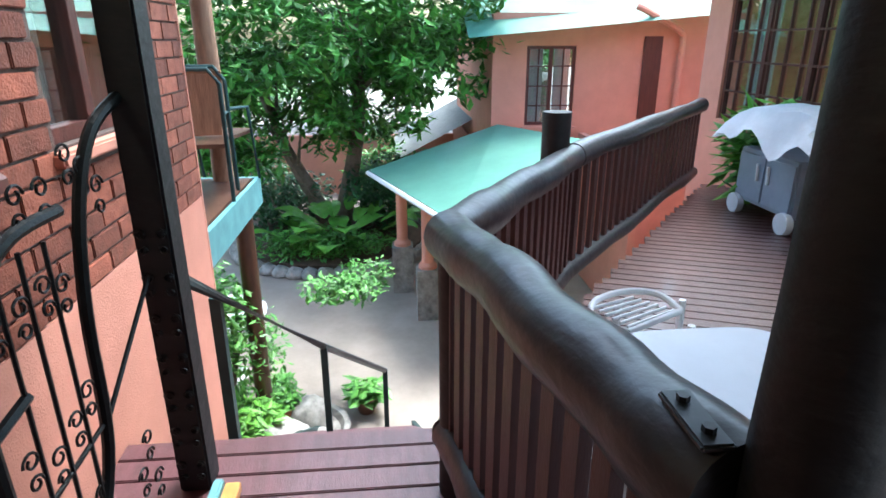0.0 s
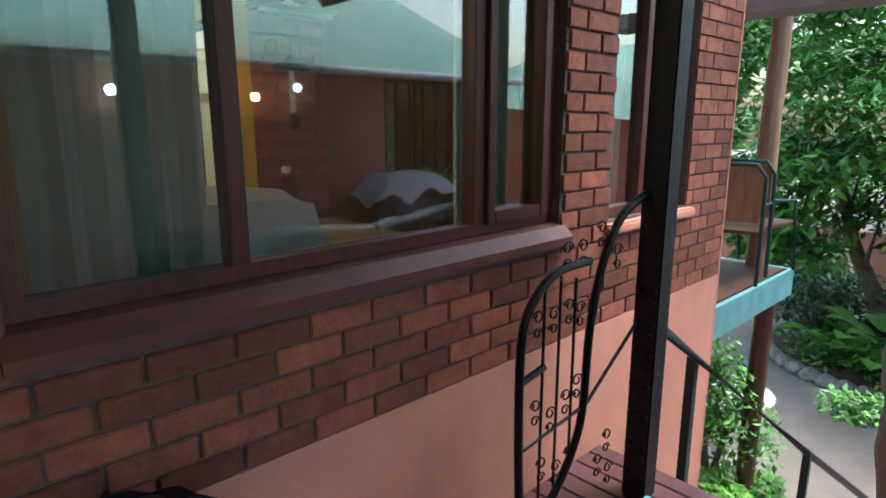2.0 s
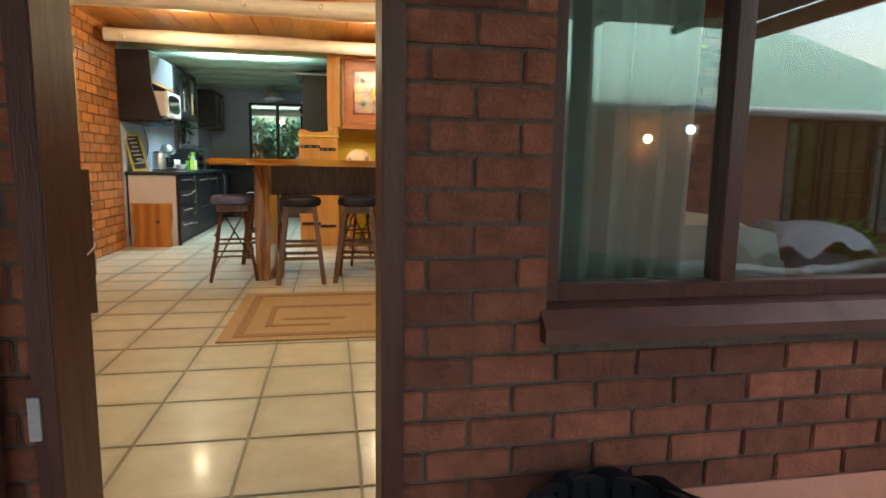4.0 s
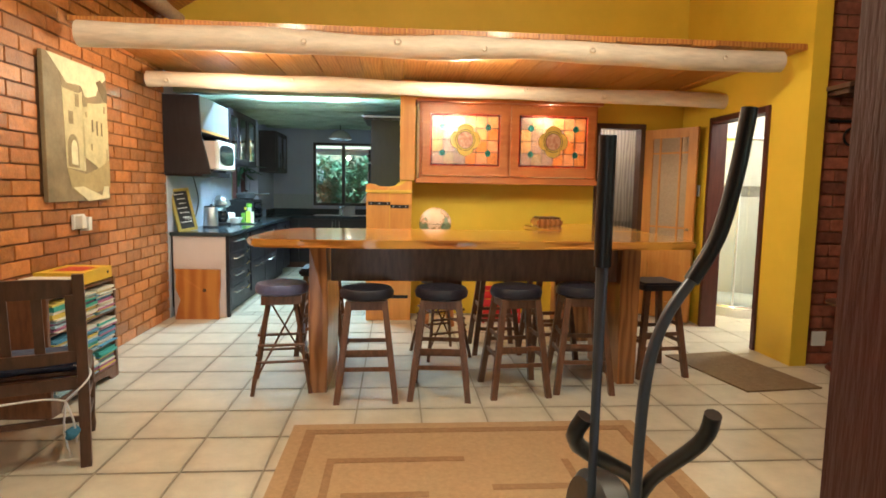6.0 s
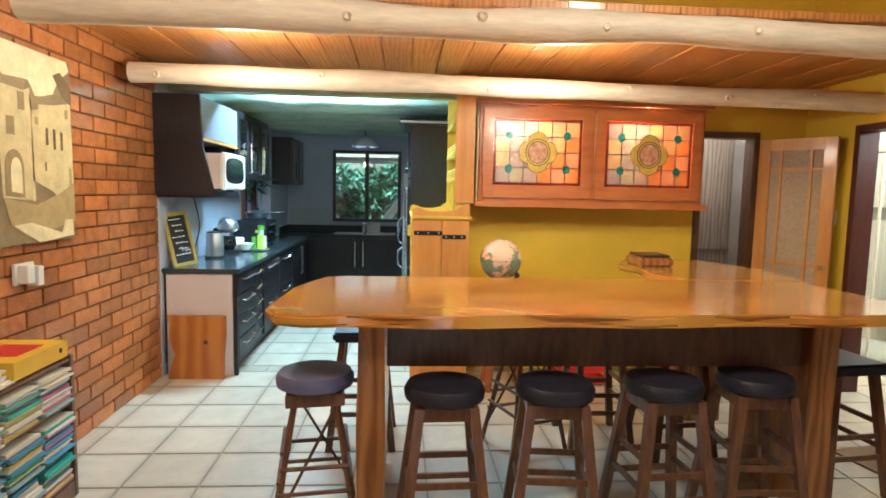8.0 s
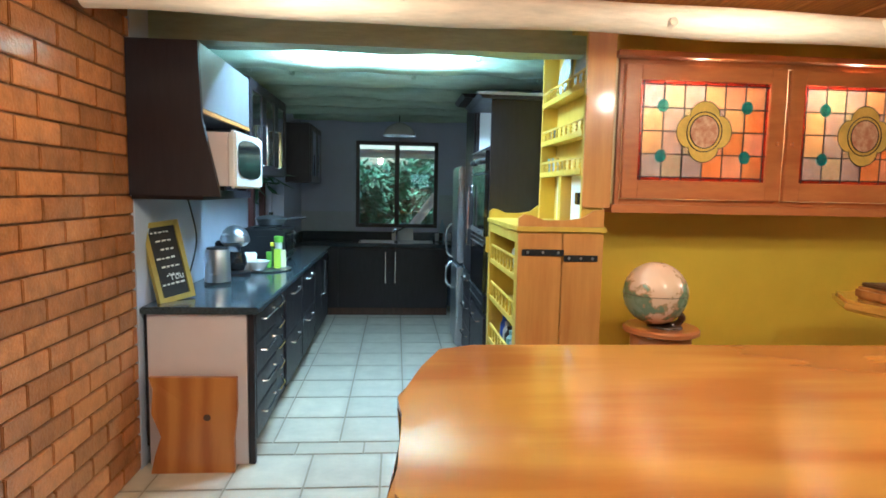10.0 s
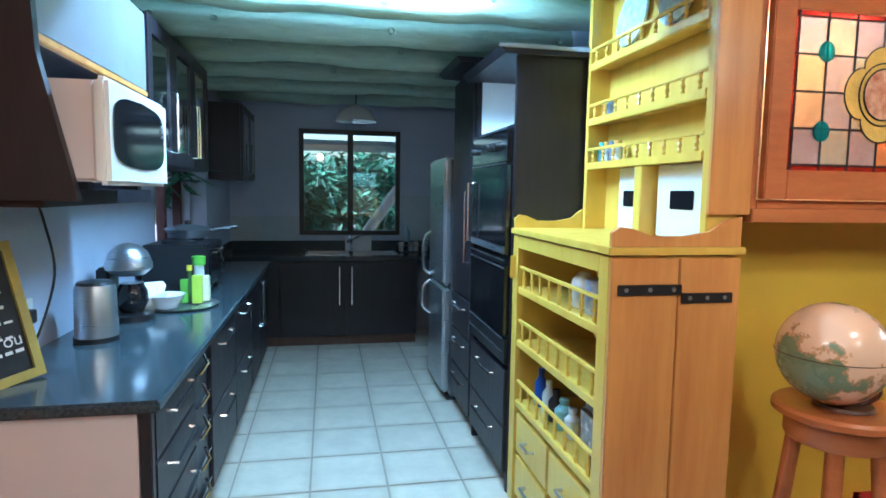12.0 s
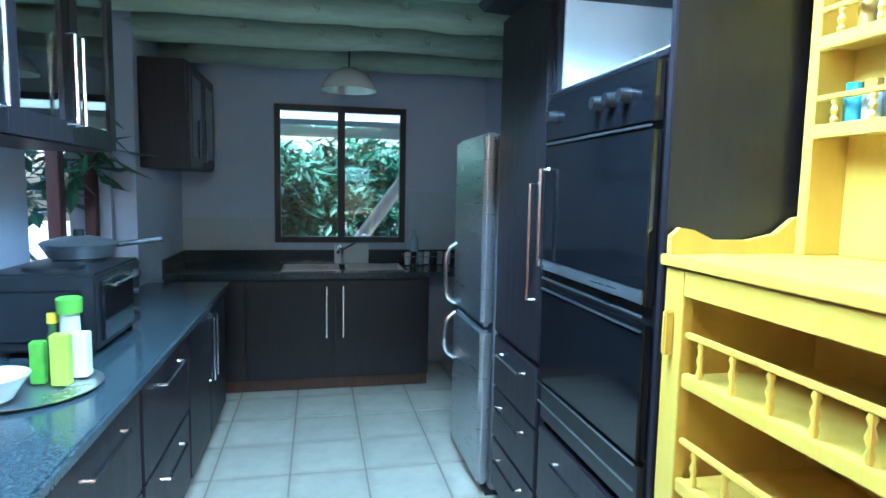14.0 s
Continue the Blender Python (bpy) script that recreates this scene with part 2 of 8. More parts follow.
LEAFBUSH = mat("oleander_leaf", (0.09, 0.24, 0.13), 0.4, vary=0.5, scale=2.5, island=0.5)
LEAFDARK = mat("dark_leaf", (0.035, 0.12, 0.03), 0.45, vary=0.5, scale=3, island=0.4)
LEAFBRIGHT = mat("bright_leaf", (0.15, 0.38, 0.04), 0.5, vary=0.4, scale=5, island=0.4)
TERRACOTTA = mat("terracotta", (0.4, 0.13, 0.06), 0.7, vary=0.25, scale=10)
PANE = bpy.data.materials.new("window_glass")
PANE.use_nodes = True
_n = PANE.node_tree
_n.nodes.clear()
_o = _n.nodes.new("ShaderNodeOutputMaterial")
_t = _n.nodes.new("ShaderNodeBsdfTransparent")
_g = _n.nodes.new("ShaderNodeBsdfGlossy")
_m = _n.nodes.new("ShaderNodeMixShader")
_f = _n.nodes.new("ShaderNodeLayerWeight")
_f.inputs["Blend"].default_value = 0.5
_p = _n.nodes.new("ShaderNodeMath")
_p.operation = "POWER"
_p.inputs[1].default_value = 2.2
_a = _n.nodes.new("ShaderNodeMath")
_a.operation = "MULTIPLY_ADD"
_a.inputs[1].default_value, _a.inputs[2].default_value = 0.75, 0.13
_n.links.new(_f.outputs["Facing"], _p.inputs[0])
_n.links.new(_p.outputs[0], _a.inputs[0])
_t.inputs[0].default_value = (0.85, 0.9, 0.88, 1)
_g.inputs["Roughness"].default_value = 0.02
_n.links.new(_a.outputs[0], _m.inputs[0])
_n.links.new(_t.outputs[0], _m.inputs[1])
_n.links.new(_g.outputs[0], _m.inputs[2])
_n.links.new(_m.outputs[0], _o.inputs[0])


# ---- builders ----
def bx(bm, a, b, bevel=0.0):
    x0, y0, z0 = a
    x1, y1, z1 = b
    r = bmesh.ops.create_cube(bm, size=1, matrix=Matrix.Translation(((x0 + x1) / 2, (y0 + y1) / 2, (z0 + z1) / 2))
                              @ Matrix.Diagonal((abs(x1 - x0), abs(y1 - y0), abs(z1 - z0), 1)))
    if bevel:
        es = list({e for v in r["verts"] for e in v.link_edges})
        bmesh.ops.bevel(bm, geom=es, offset=bevel, segments=2, affect="EDGES")


def rod(bm, p, q, r, r2=None, n=12, rings=1, wob=0.0, seed=0):
    p, q = Vector(p), Vector(q)
    r2 = r if r2 is None else r2
    d = q - p
    rot = d.to_track_quat("Z", "Y").to_matrix()
    prev = None
    for i in range(rings + 1):
        f = i / rings
        c = p + d * f
        rr = r + (r2 - r) * f
        if wob and rings > 1:
            c = c + rot @ Vector((noise.noise((f * 4 + seed, seed, 0)), noise.noise((seed, f * 4, 3.1)), 0)) * wob
            rr *= 1 + 0.5 * wob / max(r, 1e-3) * noise.noise((f * 9 + seed, 7.7, seed))
        ring = [bm.verts.new(c + rot @ Vector((math.cos(a) * rr, math.sin(a) * rr, 0)))
                for a in (k * math.tau / n for k in range(n))]
        if prev:
            for k in range(n):
                bm.faces.new((prev[k], prev[(k + 1) % n], ring[(k + 1) % n], ring[k]))
        else:
            bm.faces.new(list(reversed(ring)))
        prev = ring
    bm.faces.new(prev)


def lathe(bm, c, prof, n=24, axis="z"):
    prev = None
    c = Vector(c)
    for r, h in prof:
        if axis == "z":
            ring = [bm.verts.new(c + Vector((math.cos(a) * r, math.sin(a) * r, h))) for a in (k * math.tau / n for k in range(n))]
        elif axis == "y":
            ring = [bm.verts.new(c + Vector((math.cos(a) * r, h, -math.sin(a) * r))) for a in (k * math.tau / n for k in range(n))]
        else:
            ring = [bm.verts.new(c + Vector((h, math.cos(a) * r, math.sin(a) * r))) for a in (k * math.tau / n for k in range(n))]
        if prev:
            for k in range(n):
                bm.faces.new((prev[k], prev[(k + 1) % n], ring[(k + 1) % n], ring[k]))
        else:
            bm.faces.new(list(reversed(ring)))
        prev = ring
    bm.faces.new(prev)


def poly(bm, pts, h, axis="z"):
    """A plate: the outline pts thickened by h along the axis."""
    d = {"x": Vector((h, 0, 0)), "y": Vector((0, h, 0)), "z": Vector((0, 0, h))}[axis]
    lo = [bm.verts.new(p) for p in pts]
    hi = [bm.verts.new(Vector(p) + d) for p in pts]
    bm.faces.new(list(reversed(lo)))
    bm.faces.new(hi)
    for k in range(len(pts)):
        j = (k + 1) % len(pts)
        bm.faces.new((lo[k], lo[j], hi[j], hi[k]))


def tube(bm, pts, r, n=8):
    """A round bar through the points."""
    pts = [Vector(p) for p in pts]
    prev = None
    for i, p in enumerate(pts):
        d = (pts[min(i + 1, len(pts) - 1)] - pts[max(i - 1, 0)]).normalized()
        rot = d.to_track_quat("Z", "Y").to_matrix()
        ring = [bm.verts.new(p + rot @ Vector((math.cos(a) * r, math.sin(a) * r, 0))) for a in (k * math.tau / n for k in range(n))]
        if prev:
            best = min(range(n), key=lambda s: (ring[s].co - prev[0].co).length)
            ring = ring[best:] + ring[:best]
            for k in range(n):
                bm.faces.new((prev[k], prev[(k + 1) % n], ring[(k + 1) % n], ring[k]))
        else:
            bm.faces.new(list(reversed(ring)))
        prev = ring
    bm.faces.new(prev)


def smooth_path(pts, n=6):
    out = []
    P = [Vector(p) for p in pts]
    for i in range(len(P) - 1):
        p0, p1, p2, p3 = P[max(i - 1, 0)], P[i], P[i + 1], P[min(i + 2, len(P) - 1)]
        for k in range(n):
            t = k / n
            out.append(0.5 * ((2 * p1) + (p2 - p0) * t + (2 * p0 - 5 * p1 + 4 * p2 - p3) * t * t + (3 * p1 - p0 - 3 * p2 + p3) * t ** 3))
    out.append(P[-1])
    return out


def thing(name, loc, label, category, group=""):
    e = new(name)
    e.location = loc
    e.empty_display_size = 0.05
    return tagged(e, label, category, group)


def root_loc(o):
    v = Vector((0, 0, 0))
    while o is not None:
        v += o.location
        o = o.parent
    return v


def mesh_ob(name, bm, material, smooth=False):
    bmesh.ops.recalc_face_normals(bm, faces=bm.faces)
    me = bpy.data.meshes.new(name)
    bm.to_mesh(me)
    bm.free()
    me.materials.append(material)
    if smooth:
        me.shade_smooth()
        me.set_sharp_from_angle(angle=radians(38))
    return new(name, me)


def part(name, bm, material, parent, label="", smooth=False, kind=""):
    off = root_loc(parent)
    bmesh.ops.translate(bm, verts=bm.verts, vec=-off)
    ob = mesh_ob(name, bm, material, smooth)
    ob.parent = parent
    return tagged(ob, label, "", "", kind)


def B():
    return bmesh.new()


def boxpart(name, a, b, material, parent, label="", bevel=0.003):
    bm = B()
    bx(bm, a, b, bevel)
    return part(name, bm, material, parent, label)


def structure(name, bm, material, label="", smooth=False):
    return tagged(mesh_ob(name, bm, material, smooth), label, "", "", "structure")


def solo(name, bm, material, label, category, group="", smooth=False):
    """A thing of one mesh, with its origin at its base."""
    z = min(v.co.z for v in bm.verts)
    cx = sum(v.co.x for v in bm.verts) / len(bm.verts)
    cy = sum(v.co.y for v in bm.verts) / len(bm.verts)
    c = Vector((cx, cy, z))
    bmesh.ops.translate(bm, verts=bm.verts, vec=-c)
    ob = mesh_ob(name, bm, material, smooth)
    ob.location = c
    return tagged(ob, label, category, group)


def slab_with_holes(bm, axis, pos, thick, u0, u1, z0, z1, holes):
    """A wall in the plane axis=pos, with openings (u0, u1, z0, z1) through it."""
    us = sorted({u0, u1, *[h[0] for h in holes], *[h[1] for h in holes]})
    zs = sorted({z0, z1, *[h[2] for h in holes], *[h[3] for h in holes]})
    us = [u for u in us if u0 <= u <= u1]
    zs = [z for z in zs if z0 <= z <= z1]
    for i in range(len(us) - 1):
        run = None
        for j in range(len(zs) - 1):
            cu, cz = (us[i] + us[i + 1]) / 2, (zs[j] + zs[j + 1]) / 2
            solid = not any(h[0] < cu < h[1] and h[2] < cz < h[3] for h in holes)
            if solid and run is None:
                run = zs[j]
            last = j == len(zs) - 2
            if run is not None and (not solid or last):
                top = zs[j + 1] if solid else zs[j]
                if axis == "y":
                    bx(bm, (us[i], pos, run), (us[i + 1], pos + thick, top))
                else:
                    bx(bm, (pos, us[i], run), (pos + thick, us[i + 1], top))
                run = None


def leaves(bm, centre, rad, count, size, rng, flat=1.0, long=1.8):
    cx, cy, cz = centre
    rx, ry, rz = rad if isinstance(rad, tuple) else (rad, rad, rad * flat)
    for _ in range(count):
        v = Vector((rng.gauss(0, 1), rng.gauss(0, 1), rng.gauss(0, 1))).normalized() * rng.uniform(0.55, 1.0)
        p = Vector((cx + v.x * rx, cy + v.y * ry, cz + v.z * rz))
        d = Vector((rng.uniform(-1, 1), rng.uniform(-1, 1), rng.uniform(-0.8, 0.3))).normalized()
        s = d.cross(Vector((rng.uniform(-.4, .4), rng.uniform(-.4, .4), 1))).normalized()
        k = size * rng.uniform(0.6, 1.3)
        up = d.cross(s) * k * 0.12
        a = [bm.verts.new(p), bm.verts.new(p + d * k * long * 0.5 + s * k * 0.4 + up), bm.verts.new(p + d * k * long),
             bm.verts.new(p + d * k * long * 0.5 - s * k * 0.4 + up)]
        bm.faces.new((a[0], a[1], a[2]))
        bm.faces.new((a[0], a[2], a[3]))


# ---- large structure ----
DECKZ = -0.55
GZ = -2.8

bm = B()
bx(bm, (-60, -60, GZ - 0.3), (90, 80, GZ))
structure("ground", bm, GROUND, "worn beige concrete and brick paving of the courtyard")

# the facade: brick over a plaster plinth, with door and windows
DOOR_H = (1.765, 2.59, -0.02, 2.12)
WIN_H = (2.97, 4.95, 0.63, 2.05)
WIN2_H = (5.35, 6.16, 0.62, 2.0)
bm = B()
slab_with_holes(bm, "y", 0.012, 0.2, -0.6, 6.72, GZ, 5.4, [DOOR_H, WIN_H, WIN2_H])
wall_s = structure("wall_south", bm, MORTAR, "dark red brick outer wall above a pink plaster base")
bm = B()
slab_with_holes(bm, "y", 0.002, 0.008, 2.71, 6.72, GZ, 0.11, [])
bx(bm, (-0.6, 0.002, GZ), (1.69, 0.01, 0.11))
structure("trim", bm, PLASTER, "pink plaster base of the brick wall")
bm = B()
bx(bm, (6.722, 0.0, GZ), (6.74, 4.6, 3.4))
structure("wall_east", bm, PLASTER, "pink plastered end wall")

# inner floor slab
bm = B()
bx(bm, (-0.4, 0.02, -0.25), (6.7, 4.5, -0.008))
bx(bm, (-0.4, 4.5, -0.25), (8.4, 11.1, -0.008))
structure("floor_bed", bm, GROUT, "brown grout under the floor tiles")

bm = B()
slab_with_holes(bm, "x", -0.22, 0.2, 0.2, 6.2, -0.1, 3.4, [])
wall_w = structure("wall_west", bm, MORTAR_IN, "varnished orange brick inner wall with dark joints")
bm = B()
slab_with_holes(bm, "x", -0.22, 0.22, 6.2, 11.1, -0.1, 2.75, [(8.6, 9.62, 1.08, 1.95)])
structure("wall_kitchen_west", bm, GREYWALL, "grey-blue painted kitchen wall")
bm = B()
bx(bm, (0.001, 9.66, 0.0), (0.13, 10.869, 2.66))
structure("wall_kitchen_pier", bm, GREYWALL, "grey-blue painted step in the kitchen wall")
bm = B()
slab_with_holes(bm, "y", 10.87, 0.22, -0.22, 2.9, -0.1, 2.75, [(0.84, 1.92, 1.06, 2.19)])
structure("wall_north", bm, GREYWALL, "grey-blue painted kitchen wall with a window")
bm = B()
bx(bm, (2.62, 6.52, 0), (2.75, 10.87, 2.75))
structure("wall_kitchen_east", bm, GREYWALL, "grey-blue painted kitchen wall")
bm = B()
slab_with_holes(bm, "y", 6.45, 0.12, 2.5, 5.55, 0, 5.4, [(4.55, 5.12, -0.1, 2.15)])
bx(bm, (-0.1, 6.47, 2.5), (2.5, 6.55, 5.4))
structure("wall_yellow_north", bm, YELLOW, "plain bright yellow painted wall")
bm = B()
slab_with_holes(bm, "x", 5.55, 0.14, 4.39, 6.57, 0, 5.4, [(4.86, 5.84, -0.1, 2.16)])
structure("wall_yellow_east", bm, YELLOW, "plain bright yellow wall with a bathroom doorway")
bm = B()
slab_with_holes(bm, "y", 4.45, 0.12, 5.69, 6.7, 0, 5.4, [])
bx(bm, (6.7, 4.45, 0), (8.3, 4.57, 2.6))
wall_b = structure("wall_brick_inner", bm, MORTAR_IN, "dark brick inner wall")
# brown set darker so the room behind the window glass looks dim
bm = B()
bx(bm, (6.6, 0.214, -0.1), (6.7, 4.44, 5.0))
structure("wall_room_east", bm, mat("dim_brick_wall", (0.07, 0.03, 0.018), 0.8, vary=0.4, scale=8, bump=0.4), "brown brick wall of the room, darkened for the dim interior")
bm = B()
bx(bm, (5.69, 7.4, 0), (8.2, 7.5, 2.6))
bx(bm, (8.1, 4.57, 0), (8.2, 7.4, 2.6))
bx(bm, (5.69, 6.57, 0), (5.75, 7.4, 2.6))
structure("wall_bathroom", bm, WHITEWALL, "white tiled bathroom wall with a mosaic border")
bm = B()
bx(bm, (5.69, 4.57, 2.55), (8.2, 7.5, 2.6))
structure("ceiling_bathroom", bm, WHITEWALL, "white ceiling")
bm = B()
bx(bm, (7.98, 4.6, 1.36), (8.098, 7.38, 1.5))
bx(bm, (5.76, 7.388, 1.36), (8.0, 7.398, 1.5))
structure("border", bm, STONE, "beige mosaic border strip on white tiles")
bm = B()
bx(bm, (2.75, 6.57, 0), (2.85, 10.9, 2.6))
bx(bm, (5.5, 6.57, 0), (5.6, 10.9, 2.6))
bx(bm, (2.85, 9.6, 0), (5.5, 9.7, 2.6))
structure("wall_passage", bm, mat("grey_passage_paint", (0.3, 0.27, 0.25), 0.7, vary=0.15, scale=3), "dull grey passage wall")
bm = B()
bx(bm, (2.75, 6.57, 2.5), (5.6, 10.9, 2.56))
structure("ceiling_passage", bm, WHITEWALL, "plain passage ceiling")
bm = B()
bx(bm, (-0.2, 6.56, 2.66), (2.75, 11.1, 2.72))
structure("ceiling_kitchen", bm, mat("green_grey_ceiling", (0.4, 0.5, 0.42), 0.7, vary=0.1, scale=2), "pale green board ceiling above the poles")


def pole_beam(name, p, q, r, m, label, seed):
    bm = B()
    rod(bm, p, q, r, r * 0.9, 20, 40, 0.028, seed)
    for k in range(6):
        f = (k + 0.5 + 0.3 * math.sin(seed + k)) / 6
        c = Vector(p).lerp(Vector(q), f) + Vector((0, -r * 0.93, 0.02 * math.sin(k * 3 + seed)))
        lathe(bm, c, [(0.03, 0.012), (0.018, -0.008), (0.008, 0.0)], 8, "y")
    ob = solo(name, bm, m, label, "beam", "roof poles", smooth=True)
    return ob


pole_beam("roof_pole", (0.12, 4.36, 2.43), (5.36, 4.50, 2.44), 0.088, LOG, "thick pale whitewashed roof pole with knots under the loft edge", 1)
pole_beam("roof_pole", (0.1, 5.55, 2.335), (5.556, 5.62, 2.30), 0.075, LOG, "thinner pale roof pole below the pine loft boards", 5)
pole_beam("roof_pole", (0.09, 2.6, 3.08), (0.09, 6.4, 3.08), 0.075, LOG, "pale wall-plate pole along the top of the brick wall", 9)
for i, y in enumerate((6.75, 7.35, 7.95, 8.55, 9.15, 9.75, 10.35)):
    pole_beam("kitchen_pole", (-0.02, y, 2.47), (2.62, y, 2.48), 0.09, GREENLITLOG, "pale ceiling pole across the kitchen, tinted for green light", 20 + i)
bm = B()
bx(bm, (-0.02, 6.44, 2.36), (2.5, 6.56, 2.52))
structure("lintel", bm, GREENLITLOG, "pale beam at the kitchen opening")

# loft floor of pine boards
bm = B()
x = 0.0
k = 0
while x < 5.54:
    w = 0.2
    bx(bm, (x + 0.004, 4.44, 2.53 - 0.006 * (k % 2)), (min(x + w, 5.54), 6.44, 2.57), 0.004)
    x += w
    k += 1
structure("ceiling_loft", bm, PINE, "orange pine board underside of the loft")
# roof over the room, rising from both side walls
bm = B()
for k in range(27):
    y = -0.3 + k * 0.26
    for side in (0, 1):
        x0, x1 = (-0.3, 3.35) if side == 0 else (7.0, 3.35)
        za, zb = 3.15 - 0.18, 5.15
        c = [bm.verts.new(p) for p in ((x0, y + 0.003, za), (x1, y + 0.003, zb), (x1, y + 0.257, zb), (x0, y + 0.257, za))]
        d = [bm.verts.new(v.co + Vector((0, 0, 0.06))) for v in c]
        bm.faces.new(c), bm.faces.new(d[::-1])
        for a in range(4):
            b = (a + 1) % 4
            bm.faces.new((c[a], c[b], d[b], d[a]))
structure("ceiling", bm, PINE, "sloping orange pine board ceiling")
bm = B()
poly(bm, [(-0.8, -0.5, 2.9), (3.35, -0.5, 5.3), (7.5, -0.5, 2.9), (7.5, -0.5, 2.98), (3.35, -0.5, 5.38), (-0.8, -0.5, 2.98)], 7.5, "y")
structure("roof", bm, GREENROOF, "green sheet roof of the house")

# frames
def door_frame(name, axis, pos, u0, u1, ztop, depth, m, label):
    bm = B()
    def b(a0, a1, z0, z1):
        if axis == "y":
            bx(bm, (a0, pos - 0.01, z0), (a1, pos + depth, z1), 0.004)
        else:
            bx(bm, (pos - 0.01, a0, z0), (pos + depth, a1, z1), 0.004)
    b(u0, u0 + 0.055, 0, ztop)
    b(u1 - 0.055, u1, 0, ztop)
    b(u0 + 0.055, u1 - 0.055, ztop - 0.055, ztop)
    return structure(name, bm, m, label)


door_frame("door_1", "y", -0.03, DOOR_H[0], DOOR_H[1], 2.12, 0.2, FRAMEWOOD, "dark red-brown stained door frame, open")
door_frame("door_2", "x", 5.54, 4.86, 5.84, 2.16, 0.16, FRAMEWOOD, "dark red-brown bathroom door frame, open")
door_frame("door_3", "y", 6.44, 4.55, 5.12, 2.15, 0.14, DARKWOOD, "brown passage door frame, open")


def window(name, label, x0, x1, z0, z1, y, mullions, m, rails=(), bar=0.055, d=0.07):
    w = thing(name, ((x0 + x1) / 2, y, z0), label, "window")
    w["kind"] = "structure"
    bm = B()
    bx(bm, (x0, y, z0), (x0 + bar, y + d, z1), 0.003)
    bx(bm, (x1 - bar, y, z0), (x1, y + d, z1), 0.003)
    bx(bm, (x0 + bar, y, z0), (x1 - bar, y + d, z0 + bar), 0.003)
    bx(bm, (x0 + bar, y, z1 - bar), (x1 - bar, y + d, z1), 0.003)
    for a in mullions:
        bx(bm, (a - bar * 0.6, y - 0.002, z0 + bar), (a + bar * 0.6, y + d, z1 - bar), 0.003)
    for r in rails:
        bx(bm, (x0 + bar, y + 0.002, r - 0.015), (x1 - bar, y + d * 0.8, r + 0.015), 0.002)
    part("window_frame", bm, m, w)
    edges = [x0 + bar, *mullions, x1 - bar]
    for a, b in zip(edges, edges[1:]):
        bm = B()
        bx(bm, (a + 0.005, y + d * 0.5, z0 + bar * 0.9), (b - 0.005, y + d * 0.5 + 0.004, z1 - bar * 0.9))
        p = part("pane", bm, PANE, w)
        p.visible_shadow = False
    return w


win1 = window("window_1", "large dark red framed window with grey curtains behind clear panes", 2.97, 4.95, 0.66, 2.05, 0.05, [3.52, 4.48], FRAMEWOOD, bar=0.045)
bm = B()
bx(bm, (4.51, 0.03, 0.70), (4.555, 0.1, 2.0), 0.004)
bx(bm, (4.84, 0.03, 0.70), (4.885, 0.1, 2.0), 0.004)
bx(bm, (4.555, 0.03, 0.70), (4.84, 0.1, 0.75), 0.004)
part("casement", bm, FRAMEWOOD, win1)
win2 = window("window_2", "narrow dark red framed window in the brick wall", 5.35, 6.16, 0.62, 2.0, 0.05, [5.72], FRAMEWOOD)
winn = window("window_3", "black-framed kitchen window above the sink with two panes", 0.84, 1.92, 1.06, 2.19, 10.86, [1.38], mat("black_frame", (0.02, 0.017, 0.017), 0.4, vary=0.2), bar=0.05)
bm = B()
for a in ((8.6, 8.66), (9.08, 9.15), (9.56, 9.62)):
    bx(bm, (-0.12, a[0], 1.08), (-0.06, a[1], 1.95), 0.004)
bx(bm, (-0.12, 8.66, 1.08), (-0.06, 9.56, 1.14))
bx(bm, (-0.12, 8.66, 1.89), (-0.06, 9.56, 1.95))
structure("window_4", bm, FRAMEWOOD, "dark red framed side window over the counter")
# sills
bm = B()
poly(bm, [(0, -0.045, 0.605), (0, 0.0, 0.65), (0, 0.12, 0.668), (0, 0.12, 0.57), (0, -0.045, 0.57)], 2.03, "x")
bmesh.ops.translate(bm, verts=bm.verts, vec=(2.95, 0, 0))
structure("sill", bm, mat("red_brown_sill", (0.13, 0.045, 0.035), 0.5, vary=0.3, scale=8), "sloping dark red-brown window sill")
bm = B()
bx(bm, (5.3, -0.04, 0.56), (6.21, 0.1, 0.61), 0.01)
structure("sill", bm, PLASTER, "pale pink window sill")

# landing, stairs, terrace
bm = B()
bx(bm, (1.0, -3.6, DECKZ - 0.25), (5.3, -0.0, DECKZ - 0.12))
structure("deck_frame", bm, DARKWOOD, "dark beams under the landing boards")
bm = B()
bx(bm, (1.5, -0.36, DECKZ - 0.02), (2.95, 0.0, -0.012), 0.01)
bx(bm, (1.5, -0.7, DECKZ - 0.02), (2.95, -0.362, -0.2), 0.01)
bx(bm, (1.5, -1.0, DECKZ - 0.02), (2.95, -0.702, -0.37), 0.01)
structure("entrance_steps", bm, mat("red_step", (0.2, 0.06, 0.045), 0.5, vary=0.3, scale=6), "three dark red entrance steps below the door")
bm = B()
bx(bm, (4.2, -0.475, DECKZ + 0.002), (5.04, -0.44, DECKZ + 0.06), 0.006)
structure("threshold", bm, TEAL, "worn teal metal edge at the gate")
bm = B()
bx(bm, (4.2, -0.53, DECKZ + 0.002), (5.04, -0.477, DECKZ + 0.04), 0.004)
structure("threshold_board", bm, PINEV, "worn orange-brown board along the gate sill")
# unseen wall added to keep daylight out of the porch's left end
bm = B()
